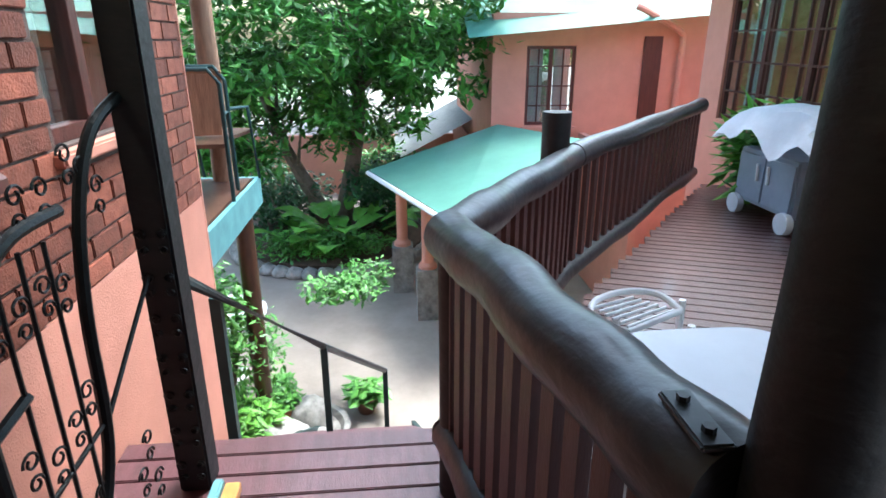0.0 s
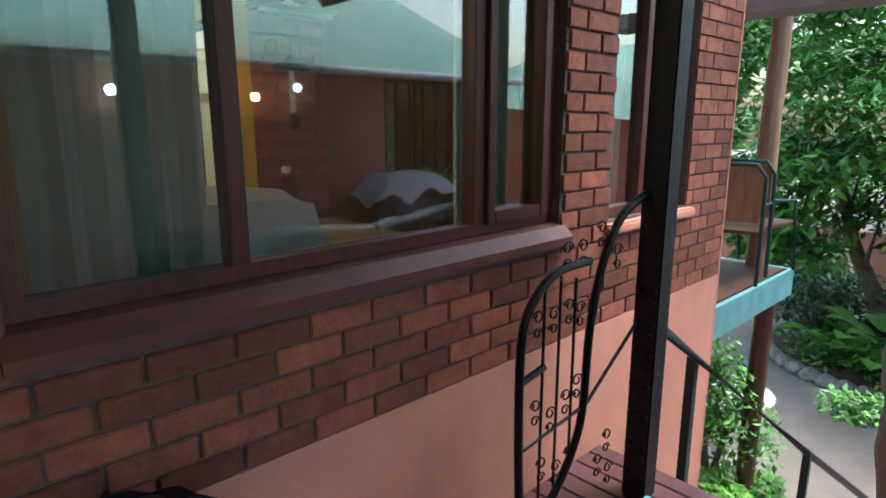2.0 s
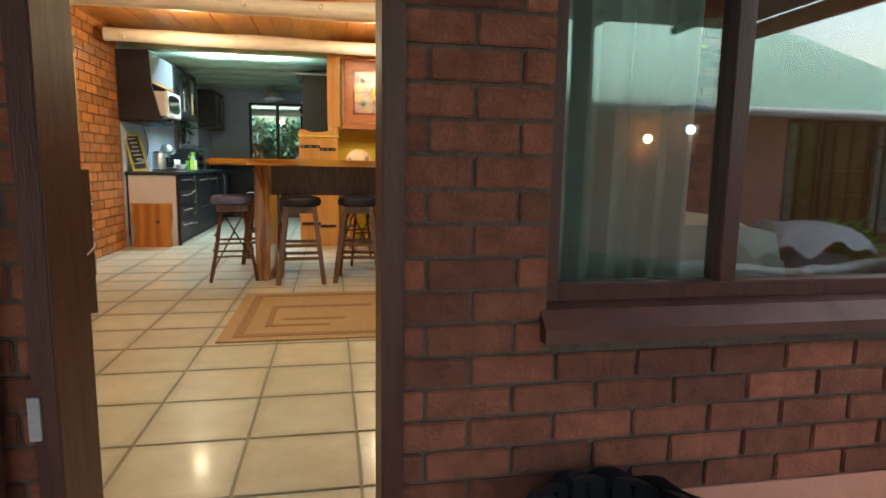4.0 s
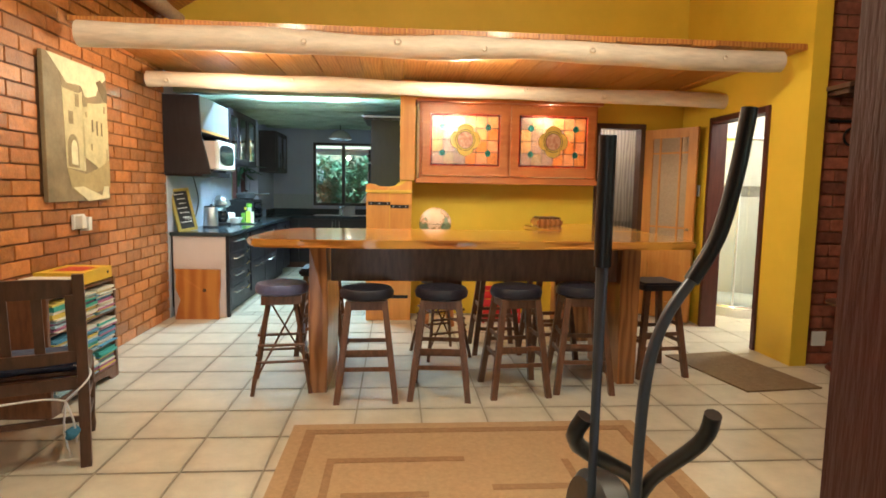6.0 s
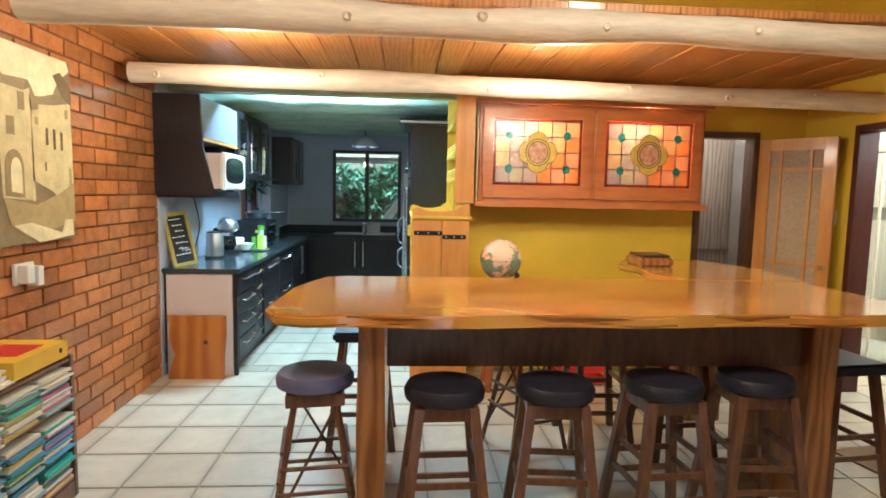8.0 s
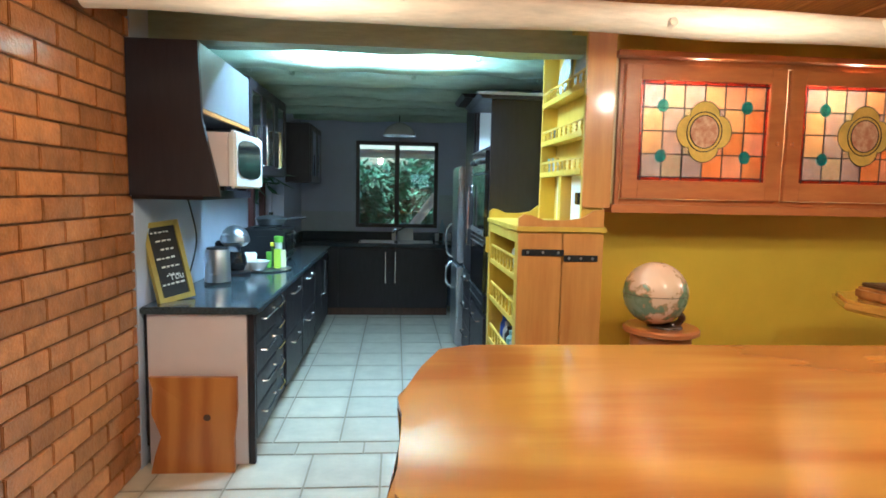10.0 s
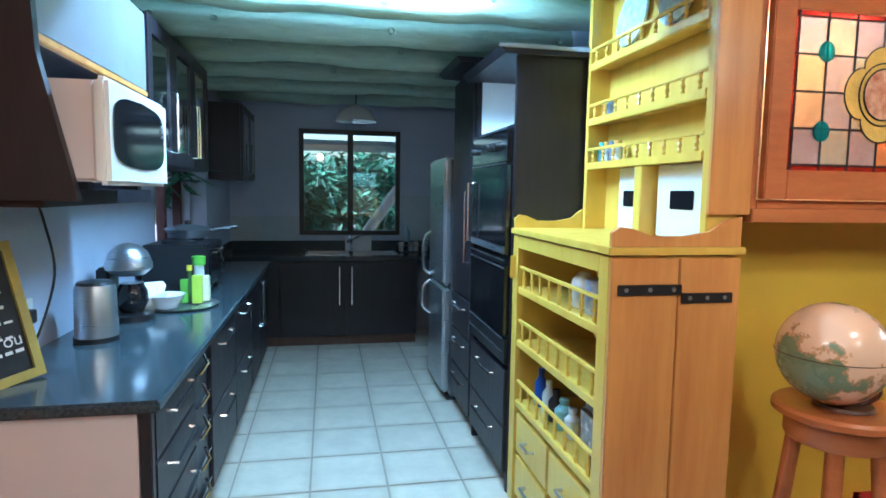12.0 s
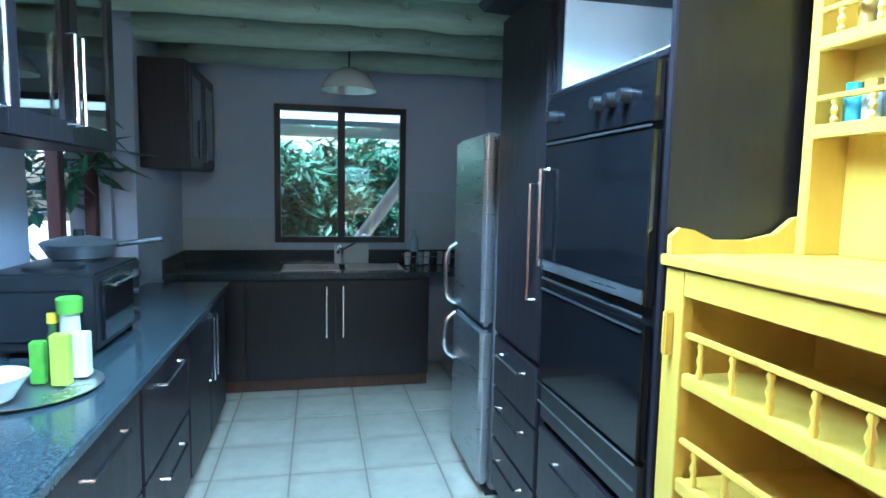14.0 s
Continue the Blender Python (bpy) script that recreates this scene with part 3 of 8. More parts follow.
bx(bm, (0.75, -3.4, DECKZ), (0.85, 0.0, 2.6))
structure("wall_porch_shade", bm, DARKWOOD, "unseen dark wall added to shade the porch")


# ---- outside things ----
def log_rail(p, q, r, label, parent=None, seed=0, name="rail"):
    bm = B()
    rod(bm, p, q, r, r * 0.95, 22, 26, 0.018, seed)
    return part(name, bm, BLACKWOOD, parent, label, smooth=True)


RZ = 0.40
P0, P1, P2, P3 = Vector((3.78, -1.47, RZ + 0.08)), Vector((4.98, -1.26, RZ)), Vector((6.62, -2.15, RZ - 0.08)), Vector((9.45, -4.4, RZ - 0.1))


def railing(a, b, label, n, seed, r=0.075, low=0.72):
    f = thing("railing", ((a.x + b.x) / 2, (a.y + b.y) / 2, DECKZ), label, "railing", "log railings of the terrace")
    log_rail(a, b, r, "black weathered log handrail", f, seed, "top_rail")
    dz = Vector((0, 0, low))
    log_rail(a - dz, b - dz, r * 0.8, "black lower log", f, seed + 3, "bottom_rail")
    side = (b - a).normalized()
    for i in range(n):
        t = (i + 0.6) / n
        c = a.lerp(b, t)
        bm = B()
        w = 0.028
        nrm = Vector((-side.y, side.x, 0)) * 0.014
        s = Vector((side.x, side.y, 0)) * w
        z0, z1 = c.z - low - 0.03, c.z - 0.02
        pts = [Vector((c.x, c.y, z0)) - s - nrm, Vector((c.x, c.y, z0)) + s - nrm, Vector((c.x, c.y, z0)) + s + nrm, Vector((c.x, c.y, z0)) - s + nrm]
        poly(bm, pts, z1 - z0, "z")
        part("baluster", bm, BALUSTER, f, "flat red-brown baluster" if i == 0 else "")
    return f


railing(P0, P1, "black log railing with red-brown balusters beside the stairs", 12, 3, 0.08)
railing(P1, P2, "black log railing with red-brown balusters above the green roof", 15, 7)
railing(P2, P3, "black log railing with red-brown balusters reaching the pink house", 24, 11)


def post(name, x, y, z0, z1, r, label, square=False):
    bm = B()
    if square:
        bx(bm, (x - r, y - r, z0), (x + r, y + r, z1), 0.008)
    else:
        rod(bm, (x, y, z0), (x, y, z1), r, r * 0.95, 18, 20, 0.012, x)
    return solo(name, bm, POST_BACKLIT, label, "post", "roof posts", smooth=not square)


post("post", 3.757, -1.52, DECKZ, 2.6, 0.064, "thick black stained log post holding the porch roof")
post("post", 5.1, -0.37, DECKZ, 2.6, 0.054, "square black gate post reaching the roof", True)
post("post", 6.58, -2.03, GZ, 0.58, 0.085, "short black flat-topped log post of the railing")
post("post", 4.98, -1.3, GZ, RZ - 0.06, 0.075, "black log corner post beside the stairs")
bm = B()
bx(bm, (3.78, -1.45, RZ + 0.145), (3.89, -1.41, RZ + 0.155), 0.003)
br = thing("bracket", (3.95, -1.42, RZ + 0.08), "grey steel strap bolted to the log rail at the post", "bracket")
part("plate", bm, RAILGREY, br)
for dx in (0.03, 0.09):
    bm = B()
    rod(bm, (3.775 + dx, -1.43, RZ + 0.155), (3.775 + dx, -1.43, RZ + 0.163), 0.008, n=6)
    part("bolt", bm, BLACK, br)

# gate: an iron leaf with arched top and scrolls
def scroll(bm, c, s, flip=1, r=0.006, u=Vector((1, 0, 0))):
    pts = []
    for k in range(15):
        a = k / 14 * math.tau * 1.15
        rad = s * (1 - 0.6 * k / 14)
        pts.append(Vector(c) + u * (flip * math.cos(a) * rad) + Vector((0, 0, math.sin(a) * rad)))
    tube(bm, pts, r, 5)


gate = thing("gate", (4.75, -0.27, DECKZ + 0.05), "black wrought-iron gate leaf with arched top and small scrolls, open", "gate")
GU = Vector((0.66, -0.1, 0)).normalized()
def gp(u, z):
    return Vector((4.40, -0.24, 0)) + GU * u + Vector((0, 0, z))
bm = B()
tube(bm, smooth_path([gp(0.02, -0.5), gp(0.0, -0.1), gp(0.0, 0.3), gp(0.05, 0.46), gp(0.17, 0.555), gp(0.34, 0.575)]), 0.017)
tube(bm, smooth_path([gp(0.05, -0.5), gp(0.2, -0.36), gp(0.33, -0.1), gp(0.36, 0.3), gp(0.42, 0.57), gp(0.52, 0.74), gp(0.68, 0.82)]), 0.017)
part("gate_frame", bm, IRON, gate, smooth=True)
bm = B()
bm.free()
for pts_, r_ in [([gp(u0, -0.42 + u0 * 0.5), gp(u0, 0.52)], 0.006) for u0 in (0.11, 0.19, 0.27)] + [([gp(0.0, -0.12), gp(0.36, -0.02), gp(0.68, 0.3)], 0.008), ([gp(0.0, 0.16), gp(0.12, 0.2)], 0.014)]:
    bm = B()
    tube(bm, pts_, r_, 6)
    part("bar", bm, IRON, gate, "twisted iron bar", smooth=True)
for i, (u0, z0) in enumerate([(0.08, 0.4), (0.16, 0.4), (0.24, 0.42), (0.3, 0.4), (0.08, 0.05), (0.16, 0.0), (0.24, 0.05), (0.3, 0.1),
                             (0.12, -0.2), (0.2, -0.24), (0.27, -0.2), (0.45, 0.66), (0.4, 0.7), (0.5, 0.6), (0.3, 0.64), (0.22, 0.64), (0.45, -0.3), (0.52, -0.36), (0.5, -0.2)]):
    for dz, k, sg in ((0, 0.027, 1), (0.06, 0.022, -1)):
        bm = B()
        scroll(bm, gp(u0, z0 - dz), k, sg if i % 2 else -sg, 0.004, GU)
        part("scroll", bm, IRON, gate, smooth=True)

panel = thing("iron_panel", (5.1, -0.46, DECKZ), "narrow panel of small black iron scrolls fixed on the gate post", "gate")
for i in range(7):
    for s in (-1, 1):
        for dz, k in ((0.12, 0.017), (0.07, 0.013)):
            bm = B()
            scroll(bm, (5.04, -0.37 + s * 0.03, DECKZ + dz + i * 0.14), k, s if dz > 0.1 else -s, 0.004, Vector((0, 1, 0)))
            part("scroll", bm, IRON, panel, smooth=True)

# stairs and handrail
stairs = thing("stairs", (5.3, -0.7, GZ), "dark red-purple timber stairs down to the courtyard", "stairs")
n = 13
for i in range(1, n):
    z = DECKZ - i * (DECKZ - GZ) / n
    x = 5.3 + (i - 1) * 0.24
    boxpart("tread", (x, -1.22, z - 0.04), (x + 0.27, -0.32, z), PURPLE, stairs)
for yy in (-1.26, -0.32):
    bm = B()
    poly(bm, [(5.3, yy, DECKZ - 0.08), (5.3, yy, DECKZ - 0.36), (8.2, yy, GZ - 0.02), (8.45, yy, GZ + 0.06)], 0.04, "y")
    part("stringer", bm, GREENSTEEL, stairs)
hr = thing("handrail", (6.5, -0.4, GZ), "thin dark grey metal stair handrail on green steel posts", "railing")
h0, h1, h2 = Vector((5.3, -0.33, 0.17)), Vector((6.9, -0.60, -1.0)), Vector((8.05, -0.98, -1.9))
bm = B()
tube(bm, [h0, h1, h2], 0.024, 10)
part("rail", bm, RAILGREY, hr, smooth=True)
for c in (Vector((5.62, -0.345, -0.05)), h1, h2):
    bm = B()
    zb = max(GZ, DECKZ - (c.x - 5.3) / 0.24 * 0.173 - 0.3)
    bx(bm, (c.x - 0.022, c.y - 0.022, zb), (c.x + 0.022, c.y + 0.022, c.z))
    part("post", bm, GREENSTEEL, hr)

# balcony beyond the end of the wall
bal = thing("balcony", (8.0, 0.8, GZ), "raised timber balcony with teal fascia on dark poles", "balcony")
boxpart("floor", (6.75, 0.12, -0.3), (8.5, 3.0, -0.18), DARKWOOD, bal, "dark wet timber floor")
boxpart("fascia", (6.75, 0.06, -0.42), (8.55, 0.1, -0.18), TEAL, bal, "teal painted fascia board")
boxpart("fascia", (8.5, 0.1, -0.42), (8.55, 3.0, -0.18), TEAL, bal)
bm = B()
rod(bm, (8.35, 0.2, GZ), (8.35, 0.2, -0.3), 0.08, n=14)
part("pole", bm, DARKWOOD, bal, "dark brown support pole", smooth=True)
bm = B()
rod(bm, (8.45, 0.35, -0.18), (8.45, 0.35, 3.0), 0.085, 0.075, 14, 12, 0.015, 4)
solo("pole", bm, POLE, "tall peeled brown pole holding the balcony roof", "post", "roof posts", smooth=True)
bm = B()
bx(bm, (6.75, 0.1, 2.3), (9.4, 3.4, 2.36))
structure("balcony_roof", bm, mat("grey_beam", (0.3, 0.28, 0.25), 0.7, vary=0.2), "grey underside of the balcony roof")


def patio_chair():
    c = thing("patio_chair", (0, 0, 0), "dark green folding chair with brown mesh back on balcony", "chair", "chairs on the balcony")
    bm = B()
    tube(bm, [(-0.25, 0, 0), (-0.25, -0.02, 0.85), (-0.18, -0.03, 0.95), (0.18, -0.03, 0.95), (0.25, -0.02, 0.85), (0.25, 0, 0)], 0.016)
    tube(bm, [(-0.25, 0.45, 0), (-0.25, 0.35, 0.62), (-0.25, 0.0, 0.64)], 0.014)
    tube(bm, [(0.25, 0.45, 0), (0.25, 0.35, 0.62), (0.25, 0.0, 0.64)], 0.014)
    part("frame", bm, GREENSTEEL, c, smooth=True)
    boxpart("seat", (-0.24, 0.0, 0.40), (0.24, 0.45, 0.43), DARKWOOD, c)
    boxpart("backrest", (-0.23, -0.035, 0.5), (0.23, -0.02, 0.92), POLE, c, "brown mesh back")
    return c


pc = patio_chair()
pc.matrix_basis = pose(7.65, 0.33, -0.18, 0, 0, -80)
copy_thing(pc, pose(8.1, 0.38, -0.18, 0, 0, -100))
bt = thing("balcony_table", (8.0, 1.3, -0.18), "round table with a blue cloth on the balcony", "table")
bm = B()
lathe(bm, (8.0, 1.3, 0.5), [(0.5, 0), (0.52, 0.02), (0.52, 0.04), (0.4, 0.05)], 28)
part("tabletop", bm, mat("pale_blue_table", (0.4, 0.55, 0.65), 0.5, vary=0.2), bt, smooth=True)
bm = B()
rod(bm, (8.0, 1.3, -0.18), (8.0, 1.3, 0.5), 0.05)
part("pedestal", bm, BLACK, bt)

# courtyard bed, tree, plants
bed = thing("flower_bed", (14.4, 0.05, GZ), "round planting bed edged with grey stones", "flower bed")
bm = B()
lathe(bm, (14.4, 0.05, GZ), [(1.75, 0), (1.75, 0.2), (1.2, 0.32), (0.3, 0.36)], 36)
part("soil", bm, SOIL, bed, smooth=True)
rng = random.Random(5)
stone_me = None
for k in range(44):
    a = k / 44 * math.tau
    c = Vector((14.4 + math.cos(a) * 1.83, 0.05 + math.sin(a) * 1.83, GZ + 0.08))
    if stone_me is None:
        b0 = B()
        bmesh.ops.create_icosphere(b0, subdivisions=2, radius=0.15)
        for v in b0.verts:
            v.co *= 1 + 0.25 * noise.noise(v.co * 9)
            v.co.z *= 0.75
        stone_me = bpy.data.meshes.new("stone")
        b0.to_mesh(stone_me)
        b0.free()
        stone_me.materials.append(STONE)
    s = new("stone", stone_me)
    s.parent = bed
    s.location = c - bed.location
    s.rotation_euler = (0, 0, a + rng.uniform(-.3, .3))


def big_leaf(bm, base, d, length, width, rise):
    d = Vector(d).normalized()
    s = d.cross(Vector((0, 0, 1))).normalized()
    rows = []
    for i in range(6):
        t = i / 5
        c = Vector(base) + d * length * t + Vector((0, 0, rise * math.sin(t * math.pi * 0.8)))
        w = width * math.sin(math.pi * min(1, t * 0.85 + 0.12)) * 0.5
        rows.append([bm.verts.new(c - s * w), bm.verts.new(c - Vector((0, 0, 0.03))), bm.verts.new(c + s * w)])
    for a, b in zip(rows, rows[1:]):
        bm.faces.new((a[0], a[1], b[1], b[0]))
        bm.faces.new((a[1], a[2], b[2], b[1]))


ear = thing("broad_leaf_plant", (13.5, -0.1, GZ + 0.3), "clump of huge bright green heart-shaped leaves in the planting bed", "plant")
for k in range(26):
    bm = B()
    a = k * 2.4
    r = rng.uniform(0.2, 0.8)
    big_leaf(bm, (13.4 + math.cos(a) * r, -0.1 + math.sin(a) * r * 1.4, GZ + rng.uniform(0.45, 0.8)), (math.cos(a), math.sin(a), 0.1), rng.uniform(0.45, 0.7), rng.uniform(0.28, 0.45), 0.14)
    part("leaf", bm, LEAFBRIGHT, ear)


def shrub(name, c, rad, count, size, m, label, trunk=True, long=1.8, group=""):
    s = thing(name, (c[0], c[1], c[2]), label, "plant", group)
    r = random.Random(int(c[0] * 100) + count)
    bm = B()
    for k in range(9):
        cc = (c[0] + r.uniform(-.5, .5) * rad[0], c[1] + r.uniform(-.5, .5) * rad[1], c[2] + rad[2] * (0.9 + r.uniform(-.4, .5)))
        leaves(bm, cc, (rad[0] * 0.6, rad[1] * 0.6, rad[2] * 0.5), count // 9, size, r, long=long)
    part("foliage", bm, m, s, kind="stuff")
    if trunk:
        bm = B()
        for k in range(4):
            rod(bm, (c[0], c[1], c[2]), (c[0] + r.uniform(-.5, .5) * rad[0], c[1] + r.uniform(-.5, .5) * rad[1], c[2] + rad[2] * 1.1), 0.03, 0.01, 7)
        part("stems", bm, BARK, s)
    return s


shrub("undergrowth", (14.6, 1.0, GZ + 0.2), (1.0, 1.0, 0.7), 1800, 0.09, LEAFDARK, "dense dark green undergrowth in the planting bed")
shrub("undergrowth", (14.5, -0.9, GZ + 0.2), (1.0, 0.8, 0.8), 1800, 0.09, LEAFDARK, "dense dark green undergrowth beside the tree")
shrub("undergrowth", (13.3, 0.1, GZ + 0.15), (0.6, 1.5, 0.3), 2400, 0.07, LEAF, "low green ground cover at the front of the bed")
shrub("undergrowth", (16.2, -1.5, GZ), (1.3, 1.4, 1.0), 2200, 0.1, LEAF, "tangled green bushes behind the bed")
shrub("undergrowth", (16.6, 2.2, GZ), (1.3, 1.6, 0.9), 1600, 0.1, LEAFDARK, "dark bushes along the red wall")


def tree(name, base, trunks, crown, count, size, label, m=LEAF):
    t = thing(name, base, label, "tree")
    r = random.Random(int(base[0] * 10))
    bm = B()
    for q in trunks:
        pts = smooth_path([base, *q], 6)
        for i, (a, b) in enumerate(zip(pts, pts[1:])):
            f = i / len(pts)
            rod(bm, a, b, 0.19 * (1 - f * 0.75), 0.19 * (1 - (f + 1 / len(pts)) * 0.75), 9)
        for k in range(6):
            a = pts[len(pts) // 2 + k % 5]
            rod(bm, a, a + Vector((r.uniform(-1.2, 0.8), r.uniform(-1.2, 1.2), r.uniform(0.8, 1.8))), 0.045, 0.01, 6)
    part("trunk", bm, BARK, t, "pale grey-brown trunk", smooth=True)
    bm = B()
    for c, rad, w in crown:
        for k in range(w):
            cc = Vector(c) + Vector((r.uniform(-1, 1) * rad[0], r.uniform(-1, 1) * rad[1], r.uniform(-1, 1) * rad[2]))
            leaves(bm, cc, r.uniform(0.35, 0.6), count, size, r, 0.6, 1.9)
    part("crown", bm, m, t, "dense mid-green leaves", kind="stuff")
    return t


tree("tree", (14.5, 0.0, GZ), [[(14.5, -0.3, -1.6), (14.5, -0.55, -0.2), (14.6, -0.5, 1.4), (14.7, -0.6, 3.2)], [(14.4, 0.4, -1.8), (14.5, 0.9, -0.8), (14.6, 1.3, 0.6)]],
     [((14.0, 0.9, 1.9), (1.5, 3.0, 1.6), 60), ((14.2, -1.5, 1.3), (1.3, 1.6, 1.7), 44), ((13.6, 1.5, 0.0), (1.0, 1.9, 1.0), 34), ((14.9, 0.0, 3.8), (2.6, 3.8, 1.7), 44), ((15.0, 0.2, -0.2), (1.0, 2.2, 0.8), 18)], 130, 0.12,
     "large leafy tree with forking pale trunk in the planting bed")
tree("tree", (21, 4.5, GZ), [[(21, 4.5, 0), (21.2, 4.8, 3)]], [((21, 4, 1.5), (2.5, 4.5, 3.0), 60), ((22, -3, 2.5), (2.5, 4.0, 2.6), 60)], 110, 0.22, "broad leafy tree behind the courtyard wall")
tree("tree", (30, -8, GZ), [[(30, -8, 1), (30, -8, 4)]], [((30, -6, 2.5), (3, 7, 3), 60), ((30, 8, 3), (3, 8, 4), 60)], 90, 0.35, "distant belt of tall trees", LEAF)
bm = B()
bx(bm, (18.3, -3, GZ), (18.5, 9, GZ + 1.5))
structure("wall_garden", bm, PLASTER, "red-brown garden boundary wall")

# plants near the stairs
ps = shrub("potted_shrub", (8.4, 0.55, GZ + 0.3), (0.55, 0.6, 0.95), 2600, 0.05, LEAF, "airy green shrub with small leaves in the bed beside the stairs")
shrub("potted_shrub", (9.2, -0.6, GZ + 1.05), (0.4, 0.5, 0.25), 900, 0.05, LEAF, "thin leaning branches with small green leaves", trunk=False)


def pot(c, r, h, m, label, leafm=None, lc=600, lr=0.3, ls=0.05, long=1.8):
    p = thing("flower_pot", c, label, "plant pot", "pots in the courtyard")
    bm = B()
    lathe(bm, c, [(r * 0.7, 0), (r, h * 0.85), (r * 1.1, h * 0.85), (r * 1.1, h), (r * 0.9, h), (r * 0.85, h * 0.85)], 20)
    part("pot", bm, m, p, smooth=True)
    if leafm:
        bm = B()
        leaves(bm, (c[0], c[1], c[2] + h + lr * 0.45), (lr, lr, lr * 0.6), lc, ls, random.Random(int(c[0] * 77)), long=long)
        part("foliage", bm, leafm, p, kind="stuff")
    return p


pot((8.0, 0.35, GZ), 0.2, 0.3, BLACK, "black plastic pot with a bright green fern", LEAFBRIGHT, 1400, 0.34, 0.06, 2.6)
pot((8.6, 0.05, GZ), 0.13, 0.22, TERRACOTTA, "terracotta pot with green leaves", LEAF, 300, 0.16)
pot((8.9, 0.15, GZ), 0.13, 0.22, TERRACOTTA, "terracotta pot with green leaves", LEAF, 300, 0.16)
pot((8.75, -0.75, GZ), 0.12, 0.2, mat("brown_pot", (0.12, 0.05, 0.03), 0.5, vary=0.2), "brown glazed pot with a small broad-leaved plant", LEAF, 160, 0.18, 0.09)
bm = B()
lathe(bm, (9.6, 0.9, GZ), [(0.25, 0), (0.12, 0.1), (0.1, 0.6), (0.2, 0.66), (0.5, 0.74), (0.52, 0.82), (0.46, 0.82), (0.2, 0.75)], 28)
solo("bird_bath", bm, CERAMIC, "white round bird bath below the balcony", "bird bath", smooth=True)
for (x, y, r, m, lab) in [(7.9, -0.05, 0.3, STONE, "dark pitted volcanic rock at the foot of the stairs"), (8.5, -0.2, 0.22, STONE, "pale rounded garden stone"), (8.3, 0.15, 0.2, STONE, "rounded grey garden stone"), (8.1, -0.35, 0.16, STONE, "small pale stone beside the pots")]:
    bm = B()
    bmesh.ops.create_icosphere(bm, subdivisions=3, radius=r, matrix=Matrix.Translation((x, y, GZ + r * 0.6)))
    for v in bm.verts:
        v.co += Vector((1, 1, 0.6)) * 0.25 * r * noise.noise(v.co * 6)
        v.co.z = max(v.co.z, GZ)
    solo("rock", bm, m, lab, "rock", "rocks by the stairs", smooth=True)
bm = B()
lathe(bm, (8.35, -0.15, GZ), [(0.42, 0), (0.46, 0.12), (0.4, 0.12), (0.36, 0.06)], 28)
solo("basin", bm, STONE, "shallow round stone basin with moss by the stairs", "basin", smooth=True)

# lower roof with terracotta columns
lr = thing("lean_to", (10, -2.6, GZ), "lean-to porch with pale green sheet roof on pink columns", "porch")
bm = B()
A, Bp, C, D = Vector((9.5, -1.78, -0.95)), Vector((12.4, -0.75, -0.95)), Vector((12.95, -2.85, -0.35)), Vector((11.2, -4.1, -0.4))
vs = [bm.verts.new(p) for p in (A, Bp, C, D)]
f = bm.faces.new(vs)
bmesh.ops.solidify(bm, geom=[f], thickness=0.04)
part("roof", bm, GREENROOF, lr, "pale green sheet roof")
bm = B()
rod(bm, A + Vector((0, 0.02, -0.04)), Bp + Vector((0, 0.02, -0.04)), 0.035, n=6)
part("gutter", bm, WHITE, lr, "white roof edge strip")
for k, x in enumerate((9.9, 11.0, 12.0)):
    bm = B()
    y = -1.78 + 0.33 * (x - 9.5) - 0.28
    lathe(bm, (x, y, GZ + 0.75), [(0.13, 0), (0.13, 0.05), (0.085, 0.09), (0.085, 1.02), (0.12, 1.07)], 18)
    part("column", bm, PLASTER, lr, "round pink column", smooth=True)
    boxpart("pier", (x - 0.16, y - 0.16, GZ), (x + 0.16, y + 0.16, GZ + 0.75), STONE, lr, "rough stone pier")
boxpart("low_wall", (9.0, -2.4, GZ), (9.7, -1.95, GZ + 0.75), PLASTER, lr, "low pink wall")
boxpart("back_wall", (10.5, -4.3, GZ), (12.9, -4.2, -0.5), PLASTER, lr, "pink wall in shade")

# neighbouring pink wing
house = thing("house", (12, -8, GZ), "pink plastered house wing with green roof and dark small-paned windows", "house")
bm = B()
slab_with_holes(bm, "y", -4.95, 0.2, 3.2, 10.2, GZ, 1.75, [(7.8, 9.75, 0.12, 1.65)])
part("wall", bm, PLASTER, house, "salmon pink plaster wall")
bm = B()
slab_with_holes(bm, "x", 13.0, 0.2, -7.6, -2.75, GZ, 1.35, [(-4.1, -3.3, -0.38, 0.86)])
part("wall", bm, PLASTER, house)
bm = B()
slab_with_holes(bm, "x", 10.1, 0.1, -8.0, -4.951, GZ, 2.2, [])
part("wall", bm, PLASTER, house)
bm = B()
bx(bm, (10.2, -8, GZ), (13.0, -7.6, 1.35))
bx(bm, (13.2, -7.6, GZ), (18, -7.5, 1.2))
bx(bm, (13.2, -2.85, GZ), (18, -2.75, 1.2))
part("wall", bm, PLASTER, house)
bm = B()
vs = [bm.verts.new(p) for p in ((12.5, -2.3, 0.98), (12.5, -8.3, 1.5), (16, -8.3, 3.0), (16, -2.3, 2.6))]
f = bm.faces.new(vs)
bmesh.ops.solidify(bm, geom=[f], thickness=0.05)
part("roof", bm, GREENROOF, house, "pale green sheet roof")
bm = B()
vs = [bm.verts.new(p) for p in ((1.0, -4.45, 1.72), (10.5, -4.45, 1.72), (10.5, -8.5, 3.7), (1.0, -8.5, 3.7))]
f = bm.faces.new(vs)
bmesh.ops.solidify(bm, geom=[f], thickness=0.05)
